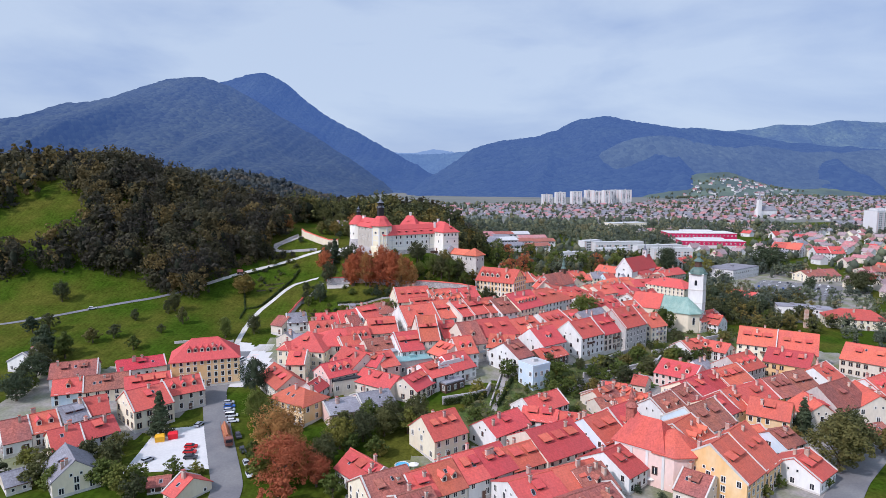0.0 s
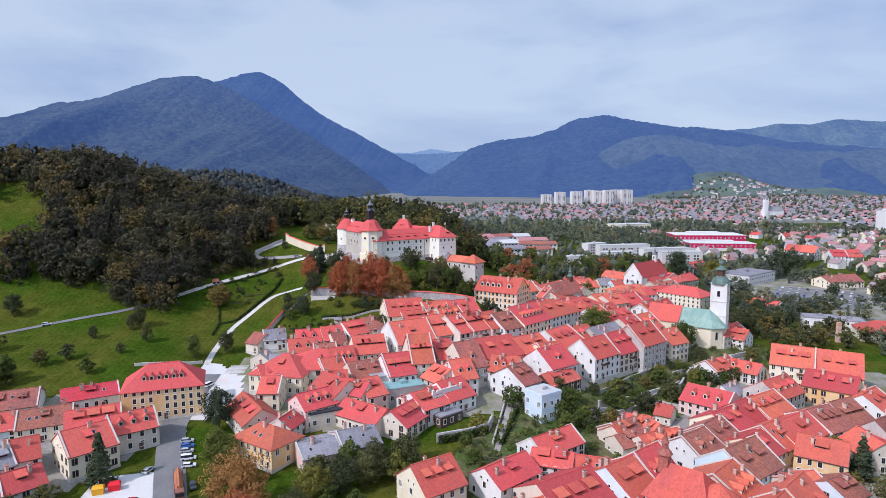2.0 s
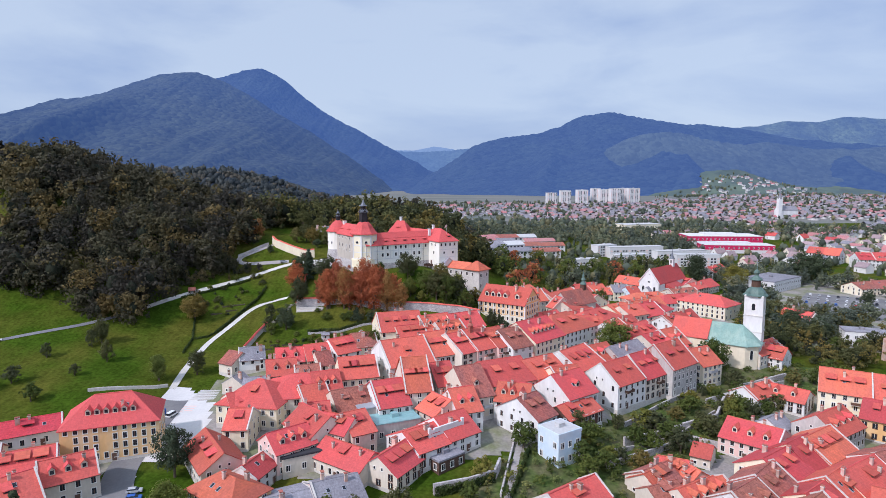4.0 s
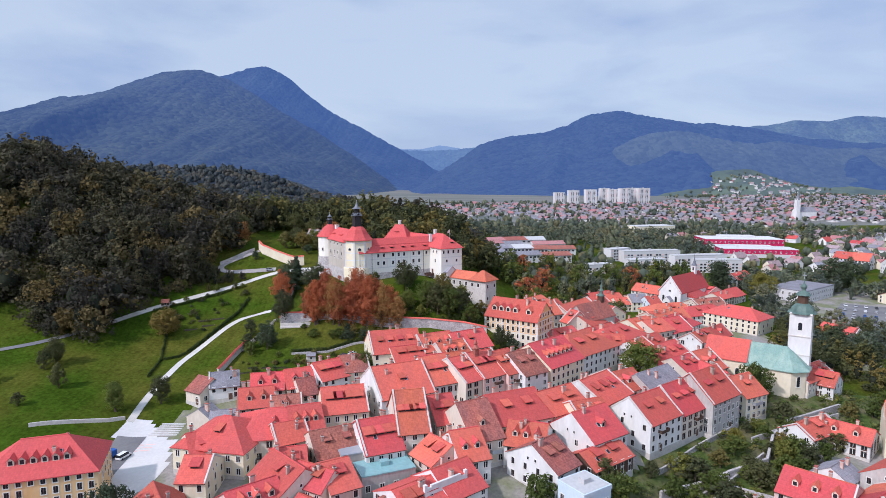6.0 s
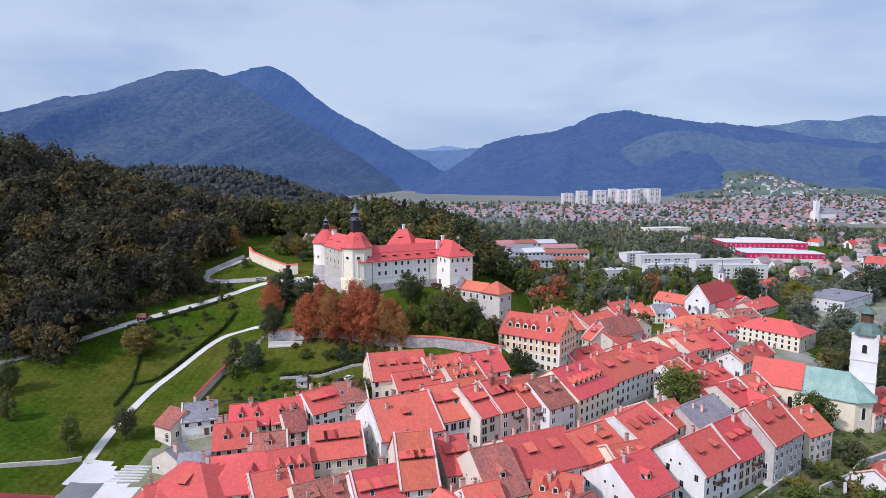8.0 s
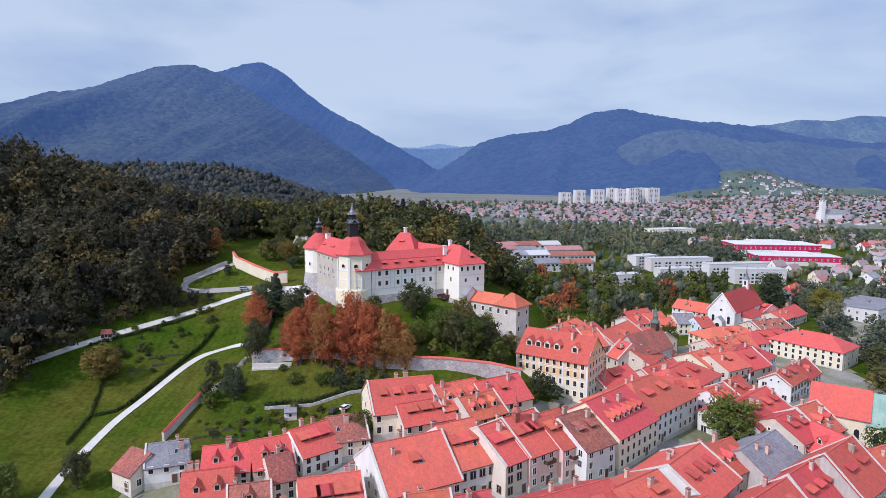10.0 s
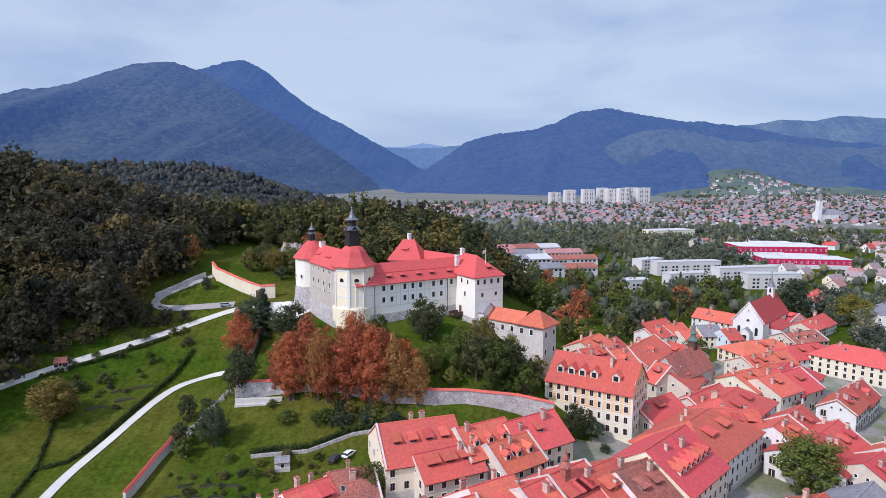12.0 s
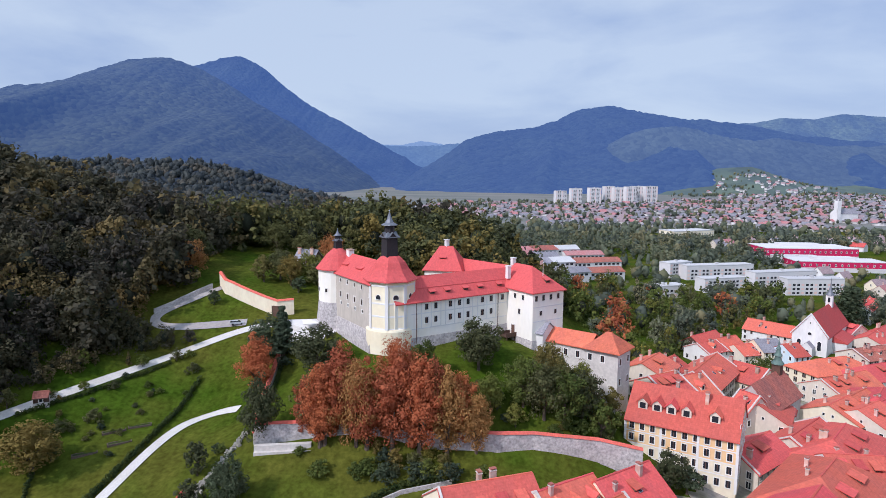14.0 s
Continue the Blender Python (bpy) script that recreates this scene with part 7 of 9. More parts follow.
# ---------------------------------------------------------------- single trees
for x, y, h, m, k, w in ((-75.6, 238, 13, LEAFDARK, "broad", 0.8), (-67, 215, 10, LEAF, "broad", 1.0), (-60, 203, 9, LEAF, "broad", 1.1), (-52, 188, 15, LEAFRUST, "broad", 1.15), (-46, 172, 13, LEAFRUST, "broad", 1.2),
                         (-98, 204, 17, LEAFDARK, "spruce", 1.1), (-34, 206, 7, LEAFWOOD, "broad", 1.2), (-18, 208, 9, LEAFWOOD, "broad", 1.2),
                         (28, 254, 7, LEAF, "broad", 1.2), (131, 214, 11, LEAFDARK, "spruce", 1.2), (127, 187, 14, LEAFWOOD, "broad", 1.25), (136, 196, 13, LEAFWOOD, "broad", 1.2), (-103, 181, 6, LEAFWOOD, "broad", 1.4), (-106, 192, 7, LEAFWOOD, "broad", 1.3),
                         (-59.14, 368.5, 11.33, LEAFRUST, "oval", 0.945), (-55.5, 365.5, 14.43, LEAFRUST, "oval", 0.892), (-51.87, 368.5, 12.36, LEAFRUST, "oval", 0.997), (-44.48, 364.5, 15.97, LEAFRUST, "oval", 0.892), (-41.54, 368, 13.4, LEAFRUST, "oval", 0.945), (-38.6, 364.5, 17, LEAFRUST, "oval", 0.945),
                         (-35.17, 367.5, 15.46, LEAFRUST, "oval", 0.892), (-32.23, 364, 18.03, LEAFRUST, "oval", 0.892), (-28.8, 367.5, 14.43, LEAFRUST, "oval", 0.945), (-25.86, 364, 15.97, LEAFRUST, "oval", 0.892), (-22.43, 366.5, 13.4, LEAFRUST, "oval", 0.945), (-19, 364.5, 10.82, LEAFRUST, "oval", 0.997), (-77, 390, 12, LEAFRUST, "oval", 1.2), (-54.5, 366, 14.5, LEAFRUST, "oval", 1.0), (-50.5, 368.5, 16, LEAFRUST, "oval", 1.0), (-47, 365, 17, LEAFRUST, "broad", 0.7), (-56.5, 370, 12, LEAFWOOD, "broad", 0.9), (-38, 370, 17, LEAFRUST, "broad", 0.7),
                         (-77, 401, 11, LEAFDARK, "broad", 0.9), (-72, 400, 12.5, LEAFDARK, "spruce", 1.3), (-60, 388, 11, LEAFWOOD, "broad", 1.2), (-32, 381, 9, LEAF, "broad", 0.9), (-17, 386, 11, LEAFWOOD, "broad", 1.1),
                         (-4, 376, 9, LEAFWOOD, "broad", 0.9), (3, 377, 10, LEAFWOOD, "broad", 0.9), (9, 380, 9, LEAF, "broad", 0.9), (-15, 374, 8, LEAF, "broad", 0.9), (26, 362, 8, LEAFWOOD, "broad", 0.9), (30, 362, 6, LEAFDARK, "broad", 1.2),
                         (-99, 312, 11, LEAFWOOD, "broad", 0.9), (-111, 304, 11, LEAF, "poplar", 1.3), (-148, 330, 12, LEAFWOOD, "broad", 0.8), (-137, 314, 10, LEAFWOOD, "broad", 0.75), (-120, 362, 10, LEAFWOOD, "broad", 1.3),
                         (-72, 350, 9, LEAFDARK, "broad", 0.9), (-29, 331, 8, LEAF, "broad", 1.0), (80, 342.5, 12.5, LEAF, "broad", 1.25), (122, 333, 12, LEAF, "broad", 1.0), (-169, 287, 9, LEAFWOOD, "broad", 1.2),
                         (-162, 293, 8, LEAFWOOD, "broad", 1.2), (-146, 280, 8, LEAF, "broad", 1.1), (-142, 300, 5, LEAFWOOD, "broad", 1.1), (-197, 298, 10, LEAFWOOD, "broad", 1.1), (-204, 296, 10, LEAFDARK, "broad", 1.1),
                         (-162, 314, 7, LEAFWOOD, "broad", 0.9), (-150, 326, 8, LEAFWOOD, "broad", 0.9), (-210, 330, 12, LEAFWOOD, "broad", 1.0), (-70, 368, 12, LEAFWOOD, "broad", 0.8)):
    tree(x, y, h * (1.3 if y > 350 or x > -90 else 0.95), m, k, w)
# garden strip by the river wall
rg = random.Random(77)
for i in range(44):
    f = rg.random()
    tree(44 + 84 * f + rg.uniform(-6, 6), 250 + 54 * f + rg.uniform(-12, 12), rg.uniform(4.0, 9.0), rg.choice((LEAF, LEAF, LEAFWOOD)), "broad", rg.uniform(1.0, 1.5))

# ---------------------------------------------------------------- roads and paths
strip("path", [(-104, 300), (-105, 312), (-105.5, 325), (-105, 342), (-101, 357), (-97, 373), (-93, 384), (-88, 387), (-80, 384)], 2.6, GRAVEL, "pale gravel footpath climbing the castle hill")
strip("road", [(-50, -80), (-56, 60), (-62, 150), (-62, 169), (-80, 209), (-93, 240), (-96, 262), (-99, 292)], 9, ASPHALT, "grey asphalt street", "road")
strip("road", [(-300, 270), (-250, 290), (-202, 316.5), (-191, 323.8), (-175, 334.6), (-164, 342), (-152, 354)], 2.3, ASPHALT, "narrow asphalt lane across the meadow", "road")
strip("road", [(-152, 354), (-142, 366), (-135, 374.5), (-129, 381), (-122.3, 388.7), (-115.2, 397.2), (-106.7, 405.5), (-98.7, 410.8), (-90.4, 415.2), (-79, 419), (-70, 414)], 2.4, GRAVEL, "pale gravel hill road to the castle gate", "road")
strip("road", [(-88, 419.5), (-98, 418.5), (-108, 418), (-115, 418), (-119.5, 419.5), (-120.5, 422.5), (-117, 426), (-110, 431), (-103, 436), (-100, 440)], 3.0, PAVING, "pale loop road on the hill", "road", lift=0.26)
drape("square", [(-105, 300), (-98, 303), (-90, 292), (-84, 290), (-78, 268), (-84, 246), (-92, 246), (-98, 262), (-103, 280)], PALEPAVING, "pale paved square by the town hall", lift=0.16, step=2.0)
patch("car_park", [(-101, 208), (-84, 212), (-72, 182), (-98, 178)], PALEPAVING, "pale asphalt car park")
strip("road", [(40, -80), (66, 80), (100, 150), (128, 182), (154, 206), (200, 240), (260, 300)], 9, ASPHALT, "asphalt road", "road")
patch("car_park", [(232, 470), (275, 525), (330, 500), (285, 436)], ASPHALT, "asphalt car park")

# ---------------------------------------------------------------- walls and hedges of the castle hill


def wall_run(name, pts, h, thick, m, cap_m, label, step=3.0, top=None):
    """A masonry wall that steps over the land, with a pitched tile coping."""
    fine, tops = [], []
    for i, (a, b) in enumerate(zip(pts, pts[1:])):
        a, b = Vector(a), Vector(b)
        k = max(1, int((b - a).length / step))
        fine += [a.lerp(b, j / k) for j in range(k)]
        if top:
            tops += [top[i] + (top[i + 1] - top[i]) * j / k for j in range(k)]
    fine.append(Vector(pts[-1]))
    if top:
        tops.append(top[-1])
    t = thing(name, fine[0].x, fine[0].y, 0, 0, label, "wall")
    o = fine[0]
    w, c = Geo(), Geo()
    sides = []
    for i, p in enumerate(fine):
        d = (fine[min(i + 1, len(fine) - 1)] - fine[max(i - 1, 0)]).normalized()
        sides.append(Vector((-d.y, d.x)))
    for i in range(len(fine) - 1):
        p, q, s, r = fine[i] - o, fine[i + 1] - o, sides[i], sides[i + 1]
        za, zb = (tops[i] - h, tops[i + 1] - h) if top else (g(*fine[i]), g(*fine[i + 1]))
        k = thick / 2
        quad = [p - s * k, q - r * k, q + r * k, p + s * k]
        zz = [za, zb, zb, za]
        w.hexa([(v.x, v.y, z - (2.5 if not top else 9)) for v, z in zip(quad, zz)] + [(v.x, v.y, z + h) for v, z in zip(quad, zz)], m)
        if cap_m:
            k += 0.25
            a0, a1, b0, b1 = p - s * k, p + s * k, q - r * k, q + r * k
            c.hexa([(a0.x, a0.y, za + h), (b0.x, b0.y, zb + h), (b1.x, b1.y, zb + h), (a1.x, a1.y, za + h),
                    (p.x - s.x * 0.05, p.y - s.y * 0.05, za + h + 0.55), (q.x - r.x * 0.05, q.y - r.y * 0.05, zb + h + 0.55), (q.x + r.x * 0.05, q.y + r.y * 0.05, zb + h + 0.55), (p.x + s.x * 0.05, p.y + s.y * 0.05, za + h + 0.55)], cap_m)
    part("masonry", w, t)
    if cap_m:
        part("coping", c, t, "red tile coping")
    return t


def hedge(pts, h, wdt, m, label, gap=0.55, size=0.16):
    rng = np.random.default_rng(len(pts) * 13 + int(h * 10))
    cen = []
    for a, b in zip(pts, pts[1:]):
        a, b = Vector(a), Vector(b)
        k = int((b - a).length / gap)
        for i in range(k):
            p = a.lerp(b, (i + rng.uniform(-0.3, 0.3)) / k)
            for z in np.arange(0.3, h, 0.45):
                cen.append((p.x + rng.normal(scale=wdt * 0.18), p.y + rng.normal(scale=wdt * 0.18), g(p.x, p.y) + z))
    cen = np.array(cen)
    v, q = leaf_cloud(rng, cen, np.full(len(cen), wdt * 0.5), 22, size)
    return tagged(put("hedge", quads_mesh("hedge", v, q, [m])), label, "hedge")


wall_run("enclosure_wall", [(-71, 367), (-60, 368.5), (-45, 368), (-30, 366), (-14, 365), (-5.5, 366.5), (10, 366), (20, 364)], 4.4, 0.9, RUBBLE, RED, "long rubble enclosure wall with red tile coping", top=(25.2, 25.0, 24.6, 24.2, 23.6, 23.0, 21.6, 20.0))
wall_run("enclosure_wall", [(-71, 367), (-73, 378), (-73, 392), (-73.5, 408), (-76, 419)], 2.6, 0.8, STONEPALE, RED, "climbing plastered wall with red tile coping")
wall_run("gate_wall", [(-74, 424), (-79, 423), (-86, 427), (-99, 434), (-103, 441)], 4.6, 0.9, CREAM, RED, "cream castle gate wall with red tile coping")
wall_run("town_wall", [(-86, 332), (-85, 338), (-84, 345), (-82, 353)], 2.6, 0.8, STONEPALE, RED, "old stone town wall with red tile coping")
wall_run("retaining_wall", [(-119, 424), (-114.6, 428), (-105, 438)], 1.8, 0.6, RUBBLE, None, "rubble retaining wall beside the loop road")
wall_run("retaining_wall", [(-61, 346.2), (-47, 348.9), (-36, 354.3), (-25, 356.9)], 0.9, 0.35, RUBBLE, None, "low garden retaining wall behind the houses")
wall_run("retaining_wall", [(62, 262), (72, 268), (88, 277), (102, 284), (112, 300), (124, 312), (150, 326)], 3.0, 0.8, RUBBLE, None, "river garden retaining wall of rubble stone")
wall_run("retaining_wall", [(100, 262), (86, 270), (70, 258), (52, 246)], 2.2, 0.7, RUBBLE, None, "lower river wall of rubble stone")
wall_run("stair_wall", [(26.5, 262), (21.8, 242), (18.5, 228)], 1.1, 0.5, RUBBLE, None, "stone wall beside the stair lane")
wall_run("yard_wall", [(-130, 288), (-122, 292), (-110, 298), (-106, 301)], 1.2, 0.5, STONEPALE, None, "pale stone yard wall at the meadow edge")
ge = Geo()
ge.box(-6.5, 6.5, 0.2, 1.4, -2, 1.6, STONEPALE)
ge.box(-6.5, 6.5, -0.6, 0.2, -2, 0.3, STONEPALE)
terrace = thing("stone_terrace", -64.0, 364.6, g(-64, 364.6), 6, "pale stone terrace step below the wall", "terrace")
part("step", ge, terrace)
ge = Geo()
# a solid dark block stands in for the shaded gateway
ge.box(-1.4, 1.4, -0.55, 0.55, -1, 3.2, TIMBER)
gate = thing("castle_gate", -79.4, 422.7, g(-79.4, 422.7), -24, "dark arched gate opening in the castle wall", "gate")
part("gate_leaf", ge, gate)
hedge([(-105.5, 350), (-103.5, 357), (-100, 372), (-97.2, 386), (-95, 398)], 1.3, 1.0, LEAFHEDGE, "clipped dark green hedge beside the footpath")
hedge([(-112, 329), (-113.5, 343), (-116, 350), (-120, 362), (-127, 374)], 1.0, 0.9, LEAFHEDGE, "clipped hedge along the meadow garden")
hedge([(-113.5, 343), (-108, 346), (-105.5, 350)], 1.0, 0.9, LEAFHEDGE, "clipped hedge corner by the meadow")
hedge([(-72, 372), (-71.6, 386), (-71.8, 402)], 1.6, 0.9, LEAFHEDGE, "tall hedge behind the climbing wall")
hedge([(-132, 375.5), (-120.3, 387), (-113, 395.4), (-105, 403)], 1.2, 1.0, LEAFHEDGE, "hedge below the hill road")
for i, (x, y, h, m) in enumerate(((-122, 388, 2.5, LEAF), (-115.5, 390.5, 2.6, LEAFWOOD), (-115, 379, 3.6, LEAFWOOD), (-98, 400.5, 3.2, LEAFWOOD), (-97.5, 393, 1.4, LEAF), (-111, 397, 1.6, LEAF), (-128, 371.5, 2.6, LEAF), (-121, 373.5, 4.0, LEAFWOOD),
                                  (-55, 358.5, 4.2, LEAF), (-40, 357, 4.5, LEAFDARK), (-32.5, 358, 4.8, LEAFDARK), (-60, 364, 2.5, LEAF), (-71, 354.5, 3.2, LEAFDARK), (-77, 357, 3.0, LEAFDARK), (-46, 358, 3.6, LEAF), (-25, 358, 4.4, LEAFDARK),
                                  (-18, 358, 3.6, LEAF), (-104, 392, 1.8, LEAF), (-108, 386, 1.4, LEAFWOOD), (-26, 376, 3.0, LEAF), (-20, 379, 3.2, LEAFWOOD), (0, 370, 3.4, LEAF), (7, 372, 4.2, LEAF), (14, 374, 4.4, LEAFWOOD), (16, 378, 4.0, LEAF),
                                  (24, 359, 2.2, LEAF), (33, 357, 2.6, LEAFDARK), (38, 355, 1.8, LEAF), (-66, 345, 2.4, LEAF), (-58, 344, 2.2, LEAF), (-52, 347, 2.6, LEAFWOOD), (-44, 347, 2.2, LEAF), (-101, 406, 2.2, LEAF), (-128, 383, 2.6, LEAFWOOD))):
    bush(x, y, h, m)
for x, y, a in ((-112, 369, 30), (-106, 373.5, 30), (-109, 377, 30), (-104, 380, 25)):
    ge = Geo()
    for s in (-1, 1):
        ge.box(-2.6, 2.6, s * 0.7 - 0.12, s * 0.7 + 0.12, -0.4, 0.22, BARK)
        ge.box(s * 2.6 - 0.12, s * 2.6 + 0.12, -0.7, 0.7, -0.4, 0.22, BARK)
    ge.box(-2.5, 2.5, -0.6, 0.6, -0.4, 0.12, LEAFHEDGE)
    bed = thing("vegetable_bed", x, y, g(x, y), a, "timber-edged vegetable bed on the slope", "garden bed", "vegetable beds")
    part("edging", ge, bed)
shed = house(-128.7, 380.8, 20, 3.4, 2.6, 2.0, 2.9, TIMBER, OLD, 0, skylights=0, name="garden_shed", label="small red-brown timber garden shed")
house(-81, 484, -20, 9, 7, 3.0, 6.0, TIMBER, SLATE, 0, skylights=0, name="hut", label="dark timber hut with a grey roof")
parasol = thing("parasol", -66.6, 413.5, g(-66.6, 413.5), 15, "square white cafe parasol over a seating corner", "parasol")
ge = Geo()
ge.lathe(0, 0, [(0.06, 0), (0.06, 2.6)], 6, METAL)
part("pole", ge, parasol)
ge = Geo()
ge.lathe(0, 0, [(3.4, 2.4), (3.4, 2.6), (0.1, 3.4)], 4, FRAME, math.pi / 4)
part("canopy", ge, parasol, "white canvas canopy")

# tumbled dry-stone wall climbing beside the enclosure
ROCK = material("lichened_field_stone", (0.34, 0.31, 0.28), 0.95, 0.25, 0.8, 0.3, 3.0, 0.6, 0.15, tint=(0.24, 0.24, 0.17))


def stone_mesh(seed):
    r = random.Random(seed)
    ge = Geo()
    c = [(x * r.uniform(0.38, 0.55), y * r.uniform(0.3, 0.5), -0.35) for x, y in ((-1, -1), (1, -1), (1, 1), (-1, 1))]
    ge.hexa(c + [(x * r.uniform(0.6, 0.9), y * r.uniform(0.6, 0.9), r.uniform(0.3, 0.5)) for x, y, _ in c], ROCK)
    return ge.mesh("stone")


STONES = [stone_mesh(i) for i in range(6)]
rubble = thing("dry_stone_wall", -82, 353, g(-82, 353), 0, "tumbled dry-stone wall of grey rubble on the slope", "wall")
rs = random.Random(12)
for i in range(150):
    f = i / 150
    x, y = (-83 + 6.5 * f, 349 + 15 * f) if f < 0.62 else (-78.9 + 5.0 * (f - 0.62) / 0.38, 358.5 + 14 * (f - 0.62) / 0.38)
    x, y = x + rs.gauss(0, 0.5), y + rs.gauss(0, 0.4)
    put("stone", STONES[i % 6], rubble, Matrix.Translation((x + 82, y - 353, g(x, y) - g(-82, 353) + rs.choice((0.1, 0.1, 0.55)))) @ Matrix.Rotation(rs.uniform(0, 6), 4, "Z") @ Matrix.Diagonal((*[rs.uniform(0.5, 1.15)] * 3, 1)))

# square: stone steps on the lawn and paving bands
for i in range(6):
    ge = Geo()
    ge.box(-4.6 + 0.25 * i, 4.6, -0.28, 0.28, -0.8, 0.42, PALEPAVING)
    bench = thing("stone_bench", -89.5, 293.0 + i * 1.35, g(-89.5, 293 + i * 1.35), 0, "long pale stone bench set in the lawn", "bench", "stone benches on the lawn")
    part("slab", ge, bench)
for i in range(9):
    x, y = -97.5 + (i % 3) * 3.4, 282.0 + (i // 3) * 2.0 + (i % 3) * 0.4
    patch("paving_band", [(x - 1.5, y), (x + 1.5, y - 0.1), (x + 1.5, y + 0.7), (x - 1.5, y + 0.8)], PINK, "dark red paving band in the square", lift=0.2, n=2)
for i in range(8):
    x, y = -94.4 + i * 1.05, 231.5 + i * 0.7
    patch("crossing_stripe", [(x - 0.3, y - 1.6), (x + 0.25, y - 1.6), (x + 0.25, y + 1.6), (x - 0.3, y + 1.6)], PAINT, "white zebra crossing stripe", "road marking", lift=0.16, n=2)
for i in range(12):
    f = i / 12
    x, y = -84 + 22 * f + 1.5, 218 - 52 * f
    patch("lane_mark", [(x, y), (x + 0.2, y), (x + 0.8, y - 1.8), (x + 0.6, y - 1.8)], PAINT, "white dashed lane mark", "road marking", lift=0.16, n=2)

# ---------------------------------------------------------------- vehicles
CARPAINT = {}
for _n, _c in (("white", (0.75, 0.75, 0.76)), ("silver", (0.45, 0.46, 0.48)), ("red", (0.50, 0.02, 0.02)), ("blue", (0.04, 0.13, 0.42)), ("dark_grey", (0.06, 0.06, 0.07))):
    CARPAINT[_n] = material(_n + "_car_paint", _c, 0.25, 0.03, 0.5, 0.02, 2.0, 0.0)
RUBBER = material("black_rubber", (0.02, 0.02, 0.02), 0.8, 0.1, 1, 0.1, 3, 0.0)


def car_meshes(m, van):
    L, W = (4.6, 1.85) if van else (4.2, 1.75)
    top = 1.85 if van else 1.45
    ge = Geo()
    k = W / 2
    prof = [(-L / 2, 0.35), (-L / 2, 0.85), (-L / 2 + 0.15, 0.95), (L / 2 - 1.2, 0.95), (L / 2 - 0.1, 0.75), (L / 2, 0.35)]
    for i in range(len(prof)):
        (x0, z0), (x1, z1) = prof[i], prof[(i + 1) % len(prof)]
        ge.poly([(x0, -k, z0), (x0, k, z0), (x1, k, z1), (x1, -k, z1)], m)
    ge.poly([(x, -k, z) for x, z in prof[::-1]], m)
    ge.poly([(x, k, z) for x, z in prof], m)
    body = ge.mesh("body")
    ge = Geo()
    a, b, c, d = (-L / 2 + 0.1, -L / 2 + 0.5, 0.35, 1.15) if not van else (-L / 2 + 0.05, -L / 2 + 0.15, 0.9, 1.5)
    ge.hexa([(a, -k + 0.06, 0.93), (d, -k + 0.06, 0.93), (d, k - 0.06, 0.93), (a, k - 0.06, 0.93), (b, -k + 0.2, top - 0.08), (c, -k + 0.2, top - 0.08), (c, k - 0.2, top - 0.08), (b, k - 0.2, top - 0.08)], GLASS)
    cabin = ge.mesh("cabin_glass")
    ge = Geo()
    ge.hexa([(b - 0.05, -k + 0.17, top - 0.09), (c + 0.05, -k + 0.17, top - 0.09), (c + 0.05, k - 0.17, top - 0.09), (b - 0.05, k - 0.17, top - 0.09), (b + 0.1, -k + 0.3, top), (c - 0.1, -k + 0.3, top), (c - 0.1, k - 0.3, top), (b + 0.1, k - 0.3, top)], m)
    return body, cabin, ge.mesh("car_roof"), L, k


def wheel_mesh():
    ge = Geo()
    ge.lathe(0, 0, [(0.2, -0.1), (0.31, -0.1), (0.31, 0.1), (0.2, 0.1)], 10, RUBBER)
    return ge.mesh("wheel")


WHEEL = wheel_mesh()
CARS = {(n, v): car_meshes(m, v) for n, m in CARPAINT.items() for v in (False, True)}


def car(x, y, ang, colour, van=False, wheels=True):
    body, cabin, top, L, k = CARS[colour, van]
    t = thing("car", x, y, g(x, y) + 0.12, ang, f"parked {colour.replace('_', ' ')} {'delivery van' if van else 'hatchback car'} at the roadside", "car", "parked cars")
    put("body", body, t)
    put("cabin_glass", cabin, t)
    put("car_roof", top, t)
    if wheels:
        for sx in (-1, 1):
            for sy in (-1, 1):
                put("wheel", WHEEL, t, pose(sx * (L / 2 - 0.8), sy * (k - 0.08), 0.31, 90, 0, 0))
    return t


for x, y, a, c, v in ((-83.4, 230, 15, "silver", False), (-81.9, 226.6, 15, "blue", False), (-80.8, 223.4, 15, "silver", False), (-78.4, 218.9, 15, "white", True), (-76.4, 214.4, 15, "white", False), (-70.6, 203, -62, "dark_grey", False),
                      (-65.7, 192.9, -62, "dark_grey", False), (-61.8, 184.5, -62, "silver", False), (-58.9, 178, -62, "white", False), (-83.8, 195.2, 5, "red", False), (-82.7, 191.6, 5, "red", False), (-81, 188, 5, "dark_grey", False),
                      (-87.6, 211.5, 80, "silver", False), (-93.8, 186, 60, "silver", False), (-94.6, 278.5, 75, "white", True), (-90.8, 418.6, 20, "silver", False), (-36.2, 347.6, 65, "white", False), (-39.4, 346.4, 65, "dark_grey", False), (-190, 324, 33, "white", False)):
    car(x, y, a, c, v)
rc = random.Random(9)
for i in range(36):
    row, k = divmod(i, 9)
    x, y = 246 + k * 5.2 + row * 9, 478 + row * 13 - k * 2.6
    car(x, y, 60 + rc.uniform(-4, 4), rc.choice(("white", "silver", "blue", "red", "dark_grey", "white", "silver")), rc.random() < 0.15, wheels=False)

